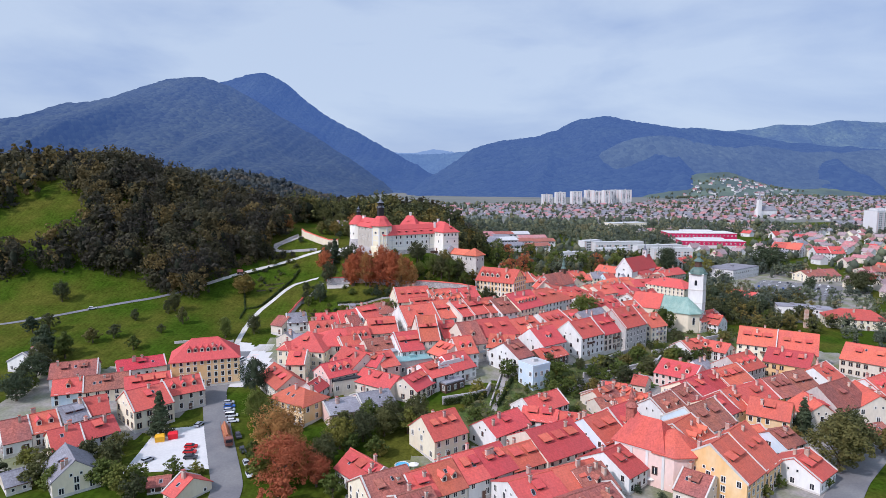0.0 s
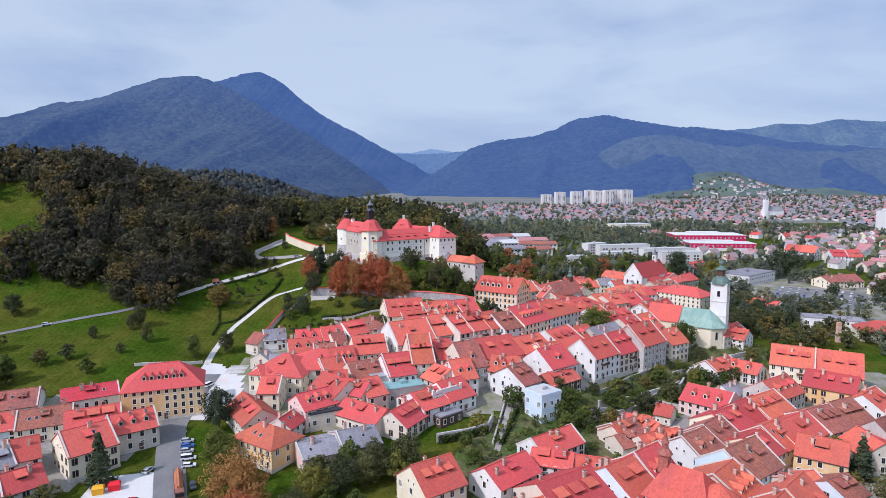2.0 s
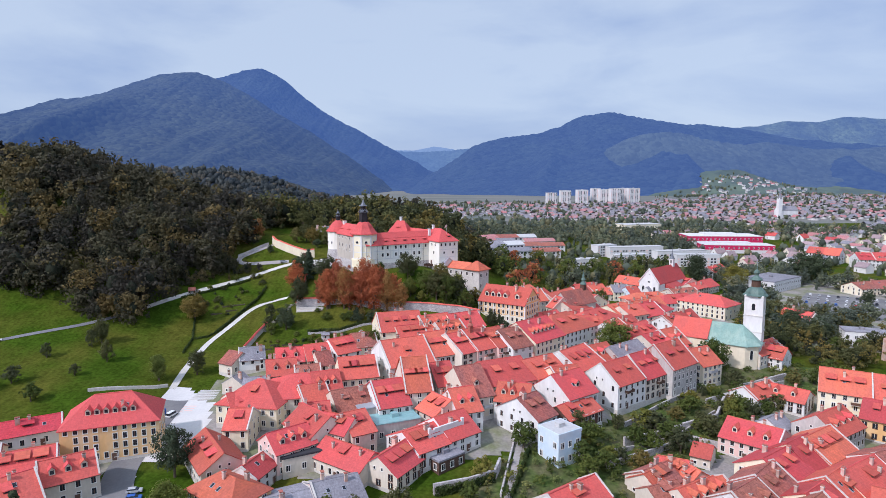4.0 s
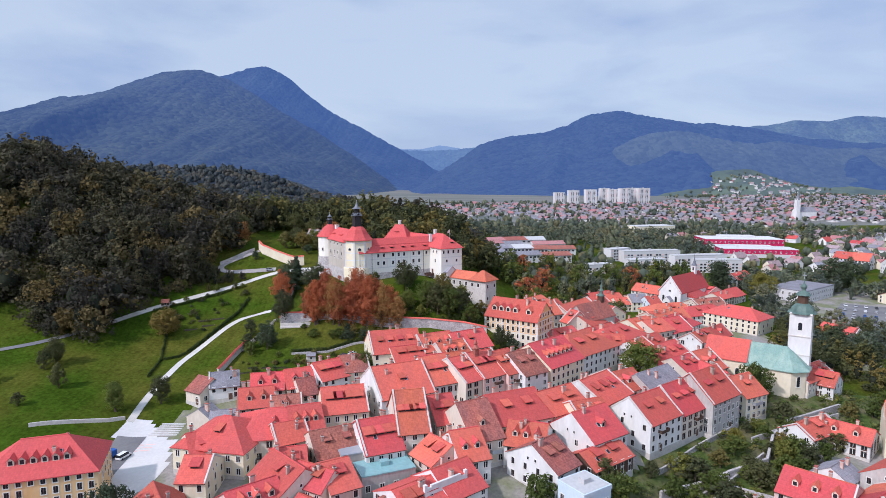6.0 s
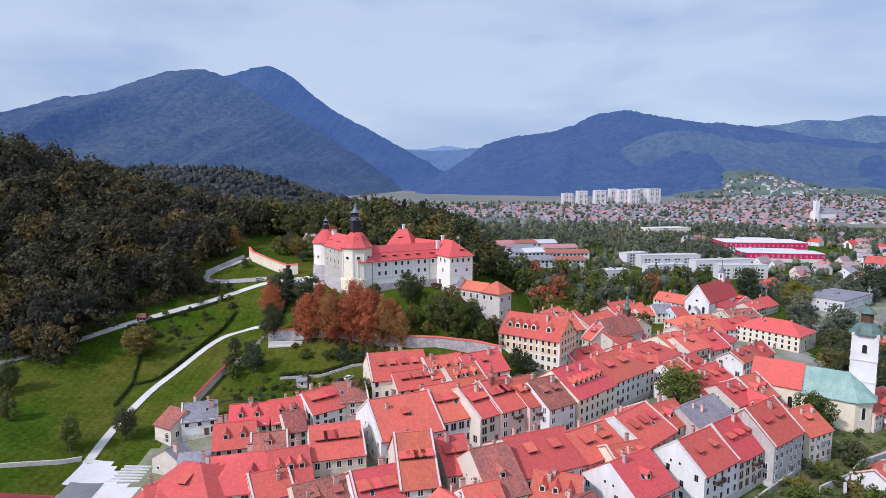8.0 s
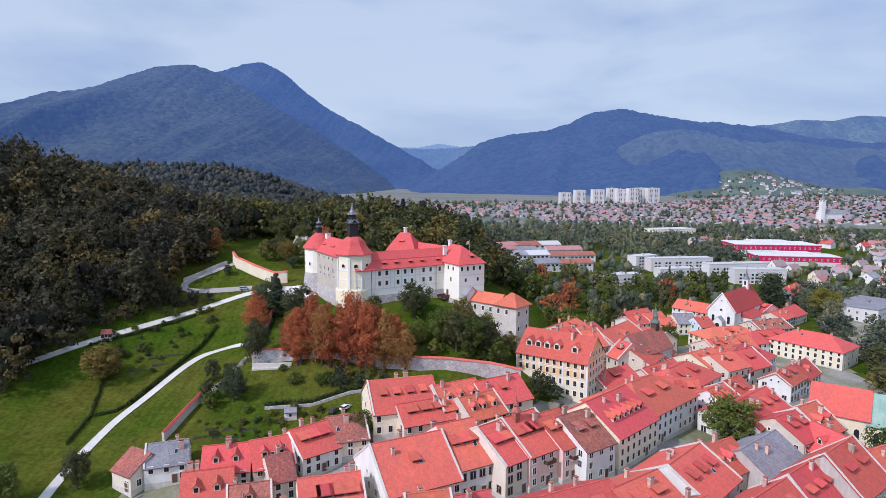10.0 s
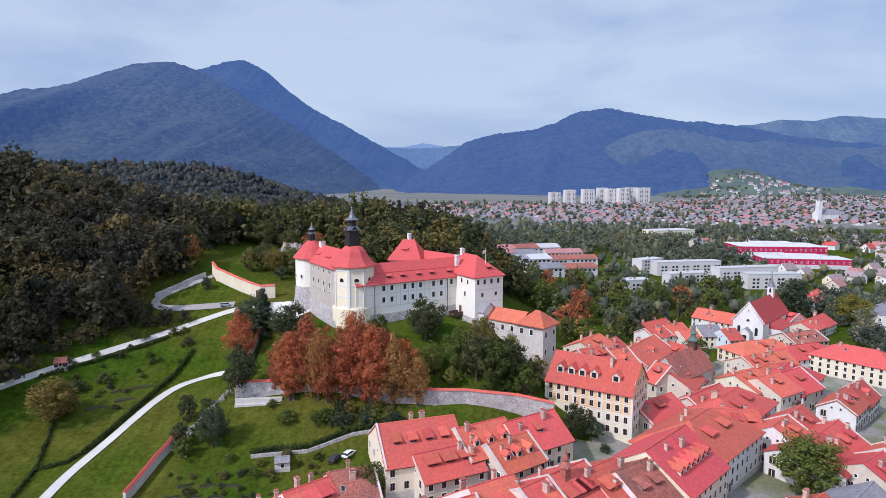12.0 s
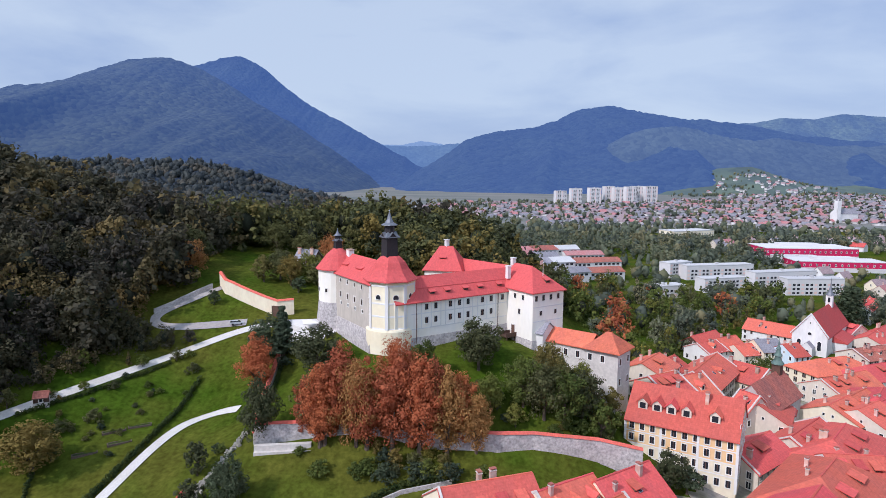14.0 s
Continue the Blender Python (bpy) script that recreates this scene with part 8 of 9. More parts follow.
truck = thing("log_truck", -74.2, 202.0, g(-74.2, 202) + 0.12, -65, "timber truck loaded with long brown logs", "truck")
LOG = material("stripped_logs", (0.42, 0.15, 0.08), 0.9, 0.2, 0.4, 0.2, 3.0, 0.2, 0.2)
ge = Geo()
ge.box(-8.5, 5.0, -1.2, 1.2, 0.7, 1.1, OLD)
for x in (-8.2, -4, 0, 4.6):
    for s in (-1, 1):
        ge.box(x - 0.1, x + 0.1, s * 1.25 - 0.06, s * 1.25 + 0.06, 0.9, 3.2, OLD)
part("trailer", ge, truck, "rusty red stake frame")
ge = Geo()
ge.box(5.6, 8.2, -1.2, 1.2, 0.6, 3.0, OLD)
ge.box(7.6, 8.25, -1.05, 1.05, 1.7, 2.7, GLASS)
part("cab", ge, truck)
for i, (y, z) in enumerate(((-0.9, 1.4), (-0.3, 1.4), (0.3, 1.4), (0.9, 1.4), (-0.6, 1.9), (0, 1.95), (0.6, 1.9), (-0.3, 2.4), (0.3, 2.4), (0.0, 2.8))):
    ge = Geo()
    ge.lathe(0, 0, [(0.30, -6.4 + 0.2 * (i % 3)), (0.24, 6.2 - 0.3 * (i % 4))], 8, LOG)
    part("log", ge, truck, m=pose(-2, y, z, 0, 90, 0))
for x in (-7, -5.8, 3.4, 6.6):
    for s in (-1, 1):
        put("wheel", WHEEL, truck, pose(x, s * 1.05, 0.45, 90, 0, 0) @ Matrix.Diagonal((1.5, 1.5, 1.8, 1)))
lorry = thing("lorry", -98.8, 276.5, g(-98.8, 276.5) + 0.15, 70, "small blue lorry with a red load bed", "truck")
ge = Geo()
ge.box(1.2, 3.0, -1.05, 1.05, 0.5, 2.5, CARPAINT["blue"])
ge.box(2.7, 3.03, -0.9, 0.9, 1.4, 2.3, GLASS)
part("cab", ge, lorry)
ge = Geo()
ge.box(-3.2, 1.1, -1.1, 1.1, 0.8, 1.9, OLD)
part("load_bed", ge, lorry)
for x in (-2.2, 2.0):
    for s in (-1, 1):
        put("wheel", WHEEL, lorry, pose(x, s * 0.95, 0.42, 90, 0, 0) @ Matrix.Diagonal((1.4, 1.4, 1.4, 1)))
YELLOWBIN = material("yellow_plastic", (0.75, 0.38, 0.02), 0.5, 0.05, 1, 0.05, 3, 0)
REDBIN = material("red_plastic", (0.70, 0.02, 0.03), 0.5, 0.05, 1, 0.05, 3, 0)
for x, y, m, n in ((-96.1, 199.4, YELLOWBIN, "yellow"), (-92.6, 201.6, REDBIN, "red")):
    bin_ = thing("recycling_container", x, y, g(x, y), 20, f"large {n} recycling container in the car park", "container", "recycling containers")
    ge = Geo()
    ge.hexa([(-1.4, -0.9, 0), (1.4, -0.9, 0), (1.4, 0.9, 0), (-1.4, 0.9, 0), (-1.6, -1.1, 1.9), (1.6, -1.1, 1.9), (1.6, 1.1, 1.9), (-1.6, 1.1, 1.9)], m)
    part("tub", ge, bin_)
    ge = Geo()
    ge.hexa([(-1.65, -1.15, 1.9), (1.65, -1.15, 1.9), (1.65, 1.15, 1.9), (-1.65, 1.15, 1.9), (-1.3, -0.5, 2.4), (1.3, -0.5, 2.4), (1.3, 0.9, 2.4), (-1.3, 0.9, 2.4)], m)
    part("lid", ge, bin_)

# ---------------------------------------------------------------- special roofs and yards in the old town
annex = flat_block(38.5, 250, 34, 9.5, 9, 9.0, PALEBLUE, FLATGREY, "pale blue cubic annex with a roof terrace", "annex", 3.6, rows=[0.8, 5.2], parapet=1.0)
flat_block(-36.5, 246, 28, 22, 12, 5.0, BEIGE, TARROOF, "low building with a black felt roof", "workshop", 4.0, rows=[1.2])
flat_block(3.0, 243.5, 40, 10, 7, 3.2, TIMBER, SLATE, "dark glazed pavilion with a flat grey roof", "pavilion", 3.0, rows=[0.6])
flat_block(-13.5, 262, 24, 15, 9, 5.5, GREY, CANOPYGLASS, "courtyard covered by a green glass roof", "glass_court", 4.0, rows=[1.2], parapet=0.3)
flat_block(-21, 271, 24, 14, 10, 6.5, GREY, METAL, "wing with a grey metal roof", "workshop", 4.0, rows=[1.5], parapet=0.3)
flat_block(-30, 256, 24, 14, 9, 6.0, GREY, METAL, "low wing with a grey sheet roof", "workshop", 4.0, rows=[1.5], parapet=0.3)
parapet = thing("hall_parapet", 3.5, 249.2, g(3.5, 249.2), 40, "white curved parapet wall on the hall roof", "parapet")
ge = Geo()
ge.box(-6.5, 6.5, -0.3, 0.3, 6.2, 9.0, WHITE)
ge.box(-4.8, 4.8, -0.32, 0.32, 9.0, 9.5, WHITE)
for s in (-1, 1):
    ge.box(s * 6.5 - 0.4, s * 6.5 + 0.4, -0.4, 0.4, 6.0, 10.0, WHITE)
part("panel", ge, parapet)
strip("stair_lane", [(29, 264), (26, 252), (22.5, 236), (19.5, 224)], 2.0, PAVING, "worn stone stair lane", lift=0.18)

# pink church in the lower town
pz = g(66, 184)
pink = thing("pink_church", 66.5, 184.0, pz, -40, "pink baroque church with white pilasters and orange roof", "church")
ge = Geo()
ge.box(-9, 6, -7.5, 7.5, -3, 11.5, PINK)
ge.lathe(6, 0, [(8.1, -3), (8.1, 10.8)], 8, PINK, math.pi / 8)
part("wall", ge, pink)
ge = Geo()
ge.hip_roof(16, 15, 11.5, 18.0, ORANGE, inset=0.5)
part("roof", ge, pink, m=pose(-2, 0, 0))
ge = Geo()
ge.lathe(6.2, 0, [(8.9, 10.6), (8.9, 10.9), (1.0, 16.2), (0.1, 16.4)], 8, ORANGE, math.pi / 8)
part("apse_roof", ge, pink)
for x in (-9, -4, 1, 6):
    ge = Geo()
    ge.box(x - 0.4, x + 0.4, -7.72, -7.4, -1, 11.0, WHITE)
    part("pilaster", ge, pink, "white plaster pilaster")
ge = Geo()
ge.box(-9.2, 6, -7.8, -7.4, 10.6, 11.4, WHITE)
part("cornice", ge, pink, "white plaster cornice")
for x in (-6.5, -1.5, 3.5):
    put("window", WINDOWS[2], pink, pose(x, -7.5, 4.0) @ Matrix.Diagonal((1.3, 1, 1.5, 1)))
for a in (-45, 0, 45):
    put("window", WINDOWS[2], pink, pose(6, 0, 4.0, 0, 0, a) @ pose(8.1 * 0.924, 0, 0, 0, 0, 90) @ Matrix.Diagonal((1.3, 1, 1.5, 1)))
ge = Geo()
ge.box(-1.3, 1.3, -1.3, 1.3, 15.5, 20.5, OLD)
ge.lathe(0, 0, [(2.1, 20.4), (1.6, 21.2), (0.9, 22.0), (0.8, 23.2), (1.1, 23.4), (0.5, 24.6), (0.06, 27)], 8, OLD, math.pi / 8)
part("bell_turret", ge, pink, "dark red turret with an onion cap", m=pose(-7.5, 0, 0))

# chapel below the castle with its slim copper turret
chapel = thing("chapel", 76.0, 412.5, g(76, 412.5), 41, "grey chapel with a weathered tile roof and copper turret", "chapel")
ge = Geo()
ge.gable_walls(24, 13, -4, 10.0, 17.0, GREY)
part("wall", ge, chapel)
ge = Geo()
ge.gable_roof(24, 13, 10.0, 17.0, OLD)
part("roof", ge, chapel)
ge = Geo()
ge.box(-1.6, 1.6, -1.6, 1.6, 14, 20.5, TIMBER)
ge.lathe(0, 0, [(2.5, 20.4), (2.3, 21.0), (1.4, 22.0), (1.1, 23.4), (1.7, 23.8), (1.0, 25.0), (0.7, 26.2), (1.0, 26.6), (0.3, 28.0), (0.05, 31)], 8, DARKCOPPER, math.pi / 8)
part("turret", ge, chapel, "dark turret with a blackened copper cap", m=pose(8.5, 0, 3.0) @ Matrix.Diagonal((0.8, 0.8, 0.8, 1)))
for x in (-6, 0, 6):
    put("window", WINDOWS[3], chapel, pose(x, -6.5, 5.0) @ Matrix.Diagonal((1.2, 1, 1.9, 1)))

# ridge turret on the pink street front
rt = thing("roof_turret", 13.5, 319.5, g(14, 321) + 13.5, 34, "dark red slender roof turret with an onion cap", "turret")
ge = Geo()
ge.box(-0.8, 0.8, -0.8, 0.8, 0, 3.4, OLD)
ge.lathe(0, 0, [(1.4, 3.3), (1.1, 3.9), (0.5, 4.6), (0.8, 5.0), (0.3, 6.2), (0.05, 7.5)], 8, OLD, math.pi / 8)
part("shaft", ge, rt)

# ---------------------------------------------------------------- beyond the river
modern = flat_block(224, 388, -20, 18, 12, 7.5, WHITE, SLATE, "white modern house with dark flat roofs", "modern_house", 3.6, category="house")
flat_block(241, 388, -20, 15, 13, 6.0, WHITE, SLATE, "white modern house wing with large windows", "modern_house", 3.6, category="house")
stack = thing("brick_chimney", 217, 360, g(217, 360), 0, "free-standing square brick chimney stack", "chimney")
ge = Geo()
ge.hexa([(-1.1, -1.1, -2), (1.1, -1.1, -2), (1.1, 1.1, -2), (-1.1, 1.1, -2), (-0.9, -0.9, 11), (0.9, -0.9, 11), (0.9, 0.9, 11), (-0.9, 0.9, 11)], CHIMNEY)
part("stack", ge, stack)
sheds = tuple((x - 24, y - 6, a, L * 1.25, W * 1.15, h, m) for x, y, a, L, W, h, m in ((64, 768, 32, 34, 16, 8, REDFAR), (86, 796, 20, 40, 18, 8, OLD), (112, 806, 14, 34, 16, 9, FLATGREY), (60, 728, 28, 30, 16, 8, REDFAR), (136, 800, 12, 30, 14, 6, REDFAR), (45, 672, 30, 26, 15, 6, OLD), (66, 690, 20, 30, 16, 7, SLATE), (60, 655, 24, 24, 12, 5, SLATE), (88, 715, 18, 30, 18, 8, FLATGREY), (110, 735, 14, 28, 16, 7, OLD), (96, 680, 20, 24, 14, 6, SLATE), (124, 700, 15, 30, 14, 6, OLD), (80, 745, 12, 34, 16, 8, SLATE), (140, 760, 10, 30, 14, 6, OLD)))
for x, y, a, L, W, h, m in sheds:
    t = thing("factory_hall", x, y, g(x, y), a, "white factory hall with a low pitched roof", "factory", "factory halls")
    ge = Geo()
    ge.gable_walls(L, W, -6, h, h + 3, BLOCKWHITE)
    part("wall", ge, t)
    ge = Geo()
    ge.gable_roof(L, W, h, h + 3, m)
    part("roof", ge, t)
    ge = Geo()
    for k in range(int(L / 4)):
        ge.box(-L / 2 + 2 + 4 * k - 1.2, -L / 2 + 2 + 4 * k + 1.2, -W / 2 - 0.06, -W / 2, h - 2.6, h - 1.0, GLASS)
    ob = part("window_band", ge, t, "row of factory windows")
    ob["kind"] = "stuff"
far_church = thing("far_church", 575, 1125, g(575, 1125), 10, "white suburb church with a tall tower", "church")
ge = Geo()
ge.gable_walls(34, 16, -4, 14, 21, WHITE)
part("wall", ge, far_church, m=pose(20, 8, 0))
ge = Geo()
ge.gable_roof(34, 16, 14, 21, SLATE)
part("roof", ge, far_church, m=pose(20, 8, 0))
ge = Geo()
ge.box(-3.3, 3.3, -3.3, 3.3, -4, 33, WHITE)
for s in (-1, 1):
    for r in (-1, 1):
        ge.box(s * 2.8 - 0.5, s * 2.8 + 0.5, r * 2.8 - 0.5, r * 2.8 + 0.5, 33, 35.5, WHITE)
ge.lathe(0, 0, [(3.6, 33), (2.2, 38), (0.8, 44), (0.1, 50)], 8, SLATE, math.pi / 8)
part("tower", ge, far_church)


def villa(x, y, ang, L, W, he, hr, wall_m, roof_m):
    """A plain detached house seen from far: walls, roof, a few windows and a chimney."""
    t = thing("villa", x, y, g(x, y), ang, f"{WALLWORD[wall_m.name]} detached house with a {roof_m.name.split('_')[0]} {roof_m.name.split('_')[1]} roof", "house", "suburb houses")
    ge = Geo()
    ge.gable_walls(L, W, -3, he, hr, wall_m)
    part("wall", ge, t)
    ge = Geo()
    ge.gable_roof(L, W, he, hr, roof_m)
    part("roof", ge, t)
    put("window", WINDOWS[1], t, pose(-L / 4, -W / 2, 1.2))
    put("window", WINDOWS[1], t, pose(-L / 2, 0, he - 0.6, 0, 0, -90))
    put("chimney", CHIMNEYS[0], t, pose(L / 5, 0.5, hr))
    return t


rv = random.Random(21)
taken = [(p[0].location.x, p[0].location.y, p[2]) for p in plots] + [(332, 762, 42), (365, 835, 66), (320, 800, 25), (258, 545, 30), (280, 495, 42), (350, 590, 30), (626, 890, 20)]
count = 0
while count < 150:
    x, y = rv.uniform(285, 760), rv.uniform(360, 930)
    if x < 318 and y < 640 or x > 0.78 * y + 60 or any((x - a) ** 2 + (y - b) ** 2 < (r + 11) ** 2 for a, b, r in taken):
        continue
    taken.append((x, y, 8))
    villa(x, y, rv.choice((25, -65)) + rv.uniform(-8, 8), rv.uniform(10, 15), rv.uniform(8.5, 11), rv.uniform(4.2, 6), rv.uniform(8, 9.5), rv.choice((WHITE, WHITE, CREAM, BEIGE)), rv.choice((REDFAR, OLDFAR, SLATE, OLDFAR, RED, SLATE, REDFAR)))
    count += 1
for a in ((60, 560, 250, 960), (250, 560, 760, 960), (260, 380, 560, 560)):
    sp = scatter(int(a[0]), [(a[0], a[1]), (a[2], a[1]), (a[2], a[3]), (a[0], a[3])], 15 if a[0] > 200 else 19, 7, 14)
    far_off = np.array([all((x - p) ** 2 + (y - q) ** 2 > (r * 0.9 + 5) ** 2 for p, q, r in taken + [(s[0], s[1] - 12, 26) for s in sheds] + [(245, 658, 24), (240, 688, 28), (203, 716, 30), (172, 722, 15), (183, 666, 20), (172, 525, 26), (150, 534, 14), (228, 580, 18), (287, 975, 36)]) for x, y, _, _ in sp])
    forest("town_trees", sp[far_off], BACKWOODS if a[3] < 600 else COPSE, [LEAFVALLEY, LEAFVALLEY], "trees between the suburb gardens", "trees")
for x, y, h, m, k, w in ((300, 575, 26, LEAFDARK, "broad", 1.2), (318, 585, 24, LEAFDARK, "broad", 1.1), (228, 540, 20, LEAF, "broad", 1.2), (205, 560, 24, LEAFDARK, "poplar", 1.6), (320, 470, 18, LEAFWOOD, "broad", 1.3), (332, 478, 17, LEAFWOOD, "broad", 1.3),
                         (290, 480, 12, LEAFDARK, "broad", 1.0), (205, 395, 14, LEAFDARK, "broad", 1.2), (195, 402, 15, LEAFDARK, "broad", 1.1), (188, 392, 13, LEAFWOOD, "broad", 1.2), (178, 385, 13, LEAFDARK, "broad", 1.1), (170, 376, 12, LEAFWOOD, "broad", 1.1),
                         (184, 410, 15, LEAFDARK, "broad", 1.1), (200, 372, 8, LEAF, "broad", 1.4), (212, 370, 8, LEAF, "broad", 1.3), (103, 462, 15, LEAF, "broad", 1.1), (131, 228, 9, LEAFWOOD, "broad", 1.1), (150, 200, 10, LEAFWOOD, "broad", 1.2)):
    tree(x, y, h, m, k, w)
# trees round the meadow behind the castle and at the forest edge
for x, y, h, m in ((-90, 448, 10, LEAFWOOD), (-85, 452, 12, LEAFWOOD), (-80, 447, 11, LEAFWOOD), (-74, 452, 12, LEAF), (-70, 446, 10, LEAFWOOD), (-76, 440, 6, LEAFDARK), (-64, 460, 13, LEAFWOOD), (-84, 492, 12, LEAFWOOD), (-72, 490, 13, LEAFRUST), (-98, 500, 14, LEAFWOOD),
                   (-101, 428, 5, LEAFDARK), (-122, 440, 14, LEAFWOOD), (-116, 450, 13, LEAFRUST), (-120, 462, 15, LEAFWOOD), (-125, 412, 9, LEAF), (-131, 404, 10, LEAFWOOD), (-126, 395, 5, LEAF), (-140, 390, 9, LEAFWOOD), (-146, 382, 8, LEAFDARK), (-135, 377, 5, LEAFWOOD),
                   (-118, 366, 5, LEAFWOOD), (-112, 400, 4, LEAF), (-104, 404, 4, LEAFWOOD), (-14, 392, 7, LEAF), (18, 384, 8, LEAFWOOD), (22, 380, 7, LEAF), (13, 376, 7, LEAFWOOD), (-9, 371, 6, LEAF), (-20, 370, 8, LEAFWOOD)):
    tree(x, y, h, m, "broad", 1.1)
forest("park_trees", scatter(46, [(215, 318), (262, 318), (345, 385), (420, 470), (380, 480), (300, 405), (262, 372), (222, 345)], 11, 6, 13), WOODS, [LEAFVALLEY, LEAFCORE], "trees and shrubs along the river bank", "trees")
church_trees = scatter(61, [(158, 352), (185, 342), (215, 348), (255, 372), (250, 440), (205, 465), (165, 400)], 9, 9, 15)
free = np.array([all((x - p) ** 2 + (y - q) ** 2 > (r * 0.85 + 4) ** 2 for p, q, r in taken + [(224, 388, 10), (241, 388, 9), (217, 360, 3)]) for x, y, _, _ in church_trees])
forest("church_grove", church_trees[free], WOODS, [LEAFWOOD, LEAFCORE], "dark grove of trees behind the church", "trees")
# orchard and yards in the west
for x, y, h, m in ((-100, 171, 8, LEAF), (-90, 172, 6, LEAF), (-112, 184, 7, LEAFWOOD), (-120, 176, 7, LEAFWOOD), (-128, 180, 6, LEAF), (-132, 172, 7, LEAFWOOD), (-92, 166, 5, LEAF), (-82, 178, 5, LEAF), (-75, 178, 4, LEAF), (-172, 243, 8, LEAFWOOD), (-166, 236, 7, LEAF),
                   (-26, 212, 8, LEAF), (-12, 206, 8, LEAF), (-9, 214, 9, LEAFWOOD), (-20, 190, 5, LEAF), (-30, 192, 6, LEAF), (10, 226, 5, LEAF), (14, 236, 6, LEAF), (12, 216, 5, LEAF), (-45, 160, 8, LEAFRUST),
                   (95, 170, 4, LEAF), (102, 176, 4, LEAF), (106, 186, 5, LEAFDARK), (116, 176, 4, LEAF), (58, 172, 2.5, LEAFDARK), (64, 168, 2.5, LEAFDARK), (50, 176, 3, LEAF), (122, 206, 6, LEAFWOOD), (170, 330, 8, LEAF), (160, 322, 6, LEAF), (150, 320, 6, LEAFWOOD)):
    tree(x, y, h * 1.2, m, "broad", 1.2)

# trees about the lower street and gardens
for x, y, h, m, k in ((-104, 183, 8, LEAFWOOD, "broad"), (-94, 169, 8, LEAF, "broad"), (-87, 164, 7, LEAFWOOD, "broad"), (-120, 170, 7, LEAFWOOD, "broad"), (-112, 167, 7, LEAF, "broad"), (-60, 186, 7, LEAF, "broad"), (-55, 176, 8, LEAF, "broad"),
                      (-37, 184, 9, LEAFWOOD, "broad"), (-34, 195, 10, LEAF, "broad"), (-27, 200, 10, LEAFWOOD, "broad"), (-21, 190, 7, LEAF, "broad"), (-20, 204, 9, LEAFWOOD, "broad"), (-37, 172, 9, LEAFRUST, "broad"), (-31, 166, 7, LEAF, "broad"), (-165, 228, 11, LEAFDARK, "broad"),
                      (-170, 247, 11, LEAFDARK, "broad"), (-178, 264, 12, LEAFDARK, "oval"), (-174, 256, 11, LEAFWOOD, "broad"), (-182, 272, 13, LEAFDARK, "oval"), (-172, 270, 11, LEAF, "oval")):
    tree(x, y, h * 1.15, m, k, 1.15)
pool = thing("paddling_pool", -12.3, 183.3, g(-12.3, 183.3), 0, "round blue garden pool with a white rim", "pool")
POOLBLUE = material("pool_water", (0.10, 0.42, 0.62), 0.1, 0.1, 0.5, 0.1, 2.0, 0.05)
ge = Geo()
ge.lathe(0, 0, [(2.4, -0.5), (2.4, 1.0), (2.25, 1.05), (2.2, 0.9)], 18, FRAME, cap=False)
part("rim", ge, pool, "white plastic rim")
ge = Geo()
ge.lathe(0, 0, [(2.22, -0.4), (2.22, 0.85)], 18, POOLBLUE)
part("water", ge, pool, "blue pool water")
for x, y in ((63.5, 177.3), (68.0, 179.2), (68.9, 174.2), (-8.6, 181.5)):
    p = thing("parasol", x, y, g(x, y), 20, "round white garden parasol on the lawn", "parasol", "garden parasols")
    ge = Geo()
    ge.lathe(0, 0, [(0.05, -0.3), (0.05, 2.4)], 6, METAL)
    part("pole", ge, p)
    ge = Geo()
    ge.lathe(0, 0, [(1.6, 2.1), (1.6, 2.2), (0.05, 2.8)], 10, FRAME)
    part("canopy", ge, p, "white canvas canopy")

# farmhouses and trees on the green hill across the valley
hill_me = bpy.data.objects["mountain.007"].data
hill_v = np.empty(len(hill_me.vertices) * 3, np.float32)
hill_me.vertices.foreach_get("co", hill_v)
hill_v = hill_v.reshape(-1, 3)


def hill_z(x, y):
    return float(hill_v[np.argmin((hill_v[:, 0] - x) ** 2 + (hill_v[:, 1] - y) ** 2), 2])


rh = random.Random(33)
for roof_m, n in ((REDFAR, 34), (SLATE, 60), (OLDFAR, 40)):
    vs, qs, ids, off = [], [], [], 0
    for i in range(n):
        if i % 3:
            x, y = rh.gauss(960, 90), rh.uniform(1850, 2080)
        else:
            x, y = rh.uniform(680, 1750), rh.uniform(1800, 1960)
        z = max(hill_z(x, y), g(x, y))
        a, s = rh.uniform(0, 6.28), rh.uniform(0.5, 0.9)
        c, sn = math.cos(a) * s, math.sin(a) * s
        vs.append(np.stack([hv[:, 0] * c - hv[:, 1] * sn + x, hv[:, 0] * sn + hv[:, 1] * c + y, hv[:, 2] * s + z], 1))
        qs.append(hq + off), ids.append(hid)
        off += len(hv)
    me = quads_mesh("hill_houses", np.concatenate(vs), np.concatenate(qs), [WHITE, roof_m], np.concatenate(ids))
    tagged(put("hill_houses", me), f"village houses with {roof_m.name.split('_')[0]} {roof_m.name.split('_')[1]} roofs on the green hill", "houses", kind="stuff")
vs, qs, ids, off = [], [], [], 0
for i in range(330):
    f = i % 11
    cx, cy = ((760, 1880), (840, 1960), (1050, 1900), (1180, 1920), (1300, 1880), (1420, 1930), (1540, 1900), (900, 2060), (1120, 2060), (980, 1840), (700, 1850))[f]
    x, y = rh.gauss(cx, 46), rh.gauss(cy, 22)
    z, h = max(hill_z(x, y), g(x, y)), rh.uniform(6, 12)
    v, q, k = COPSE[i % 4]
    vs.append(v * h + np.array([x, y, z - 1.0]))
    qs.append(q + off), ids.append(k)
    off += len(v)
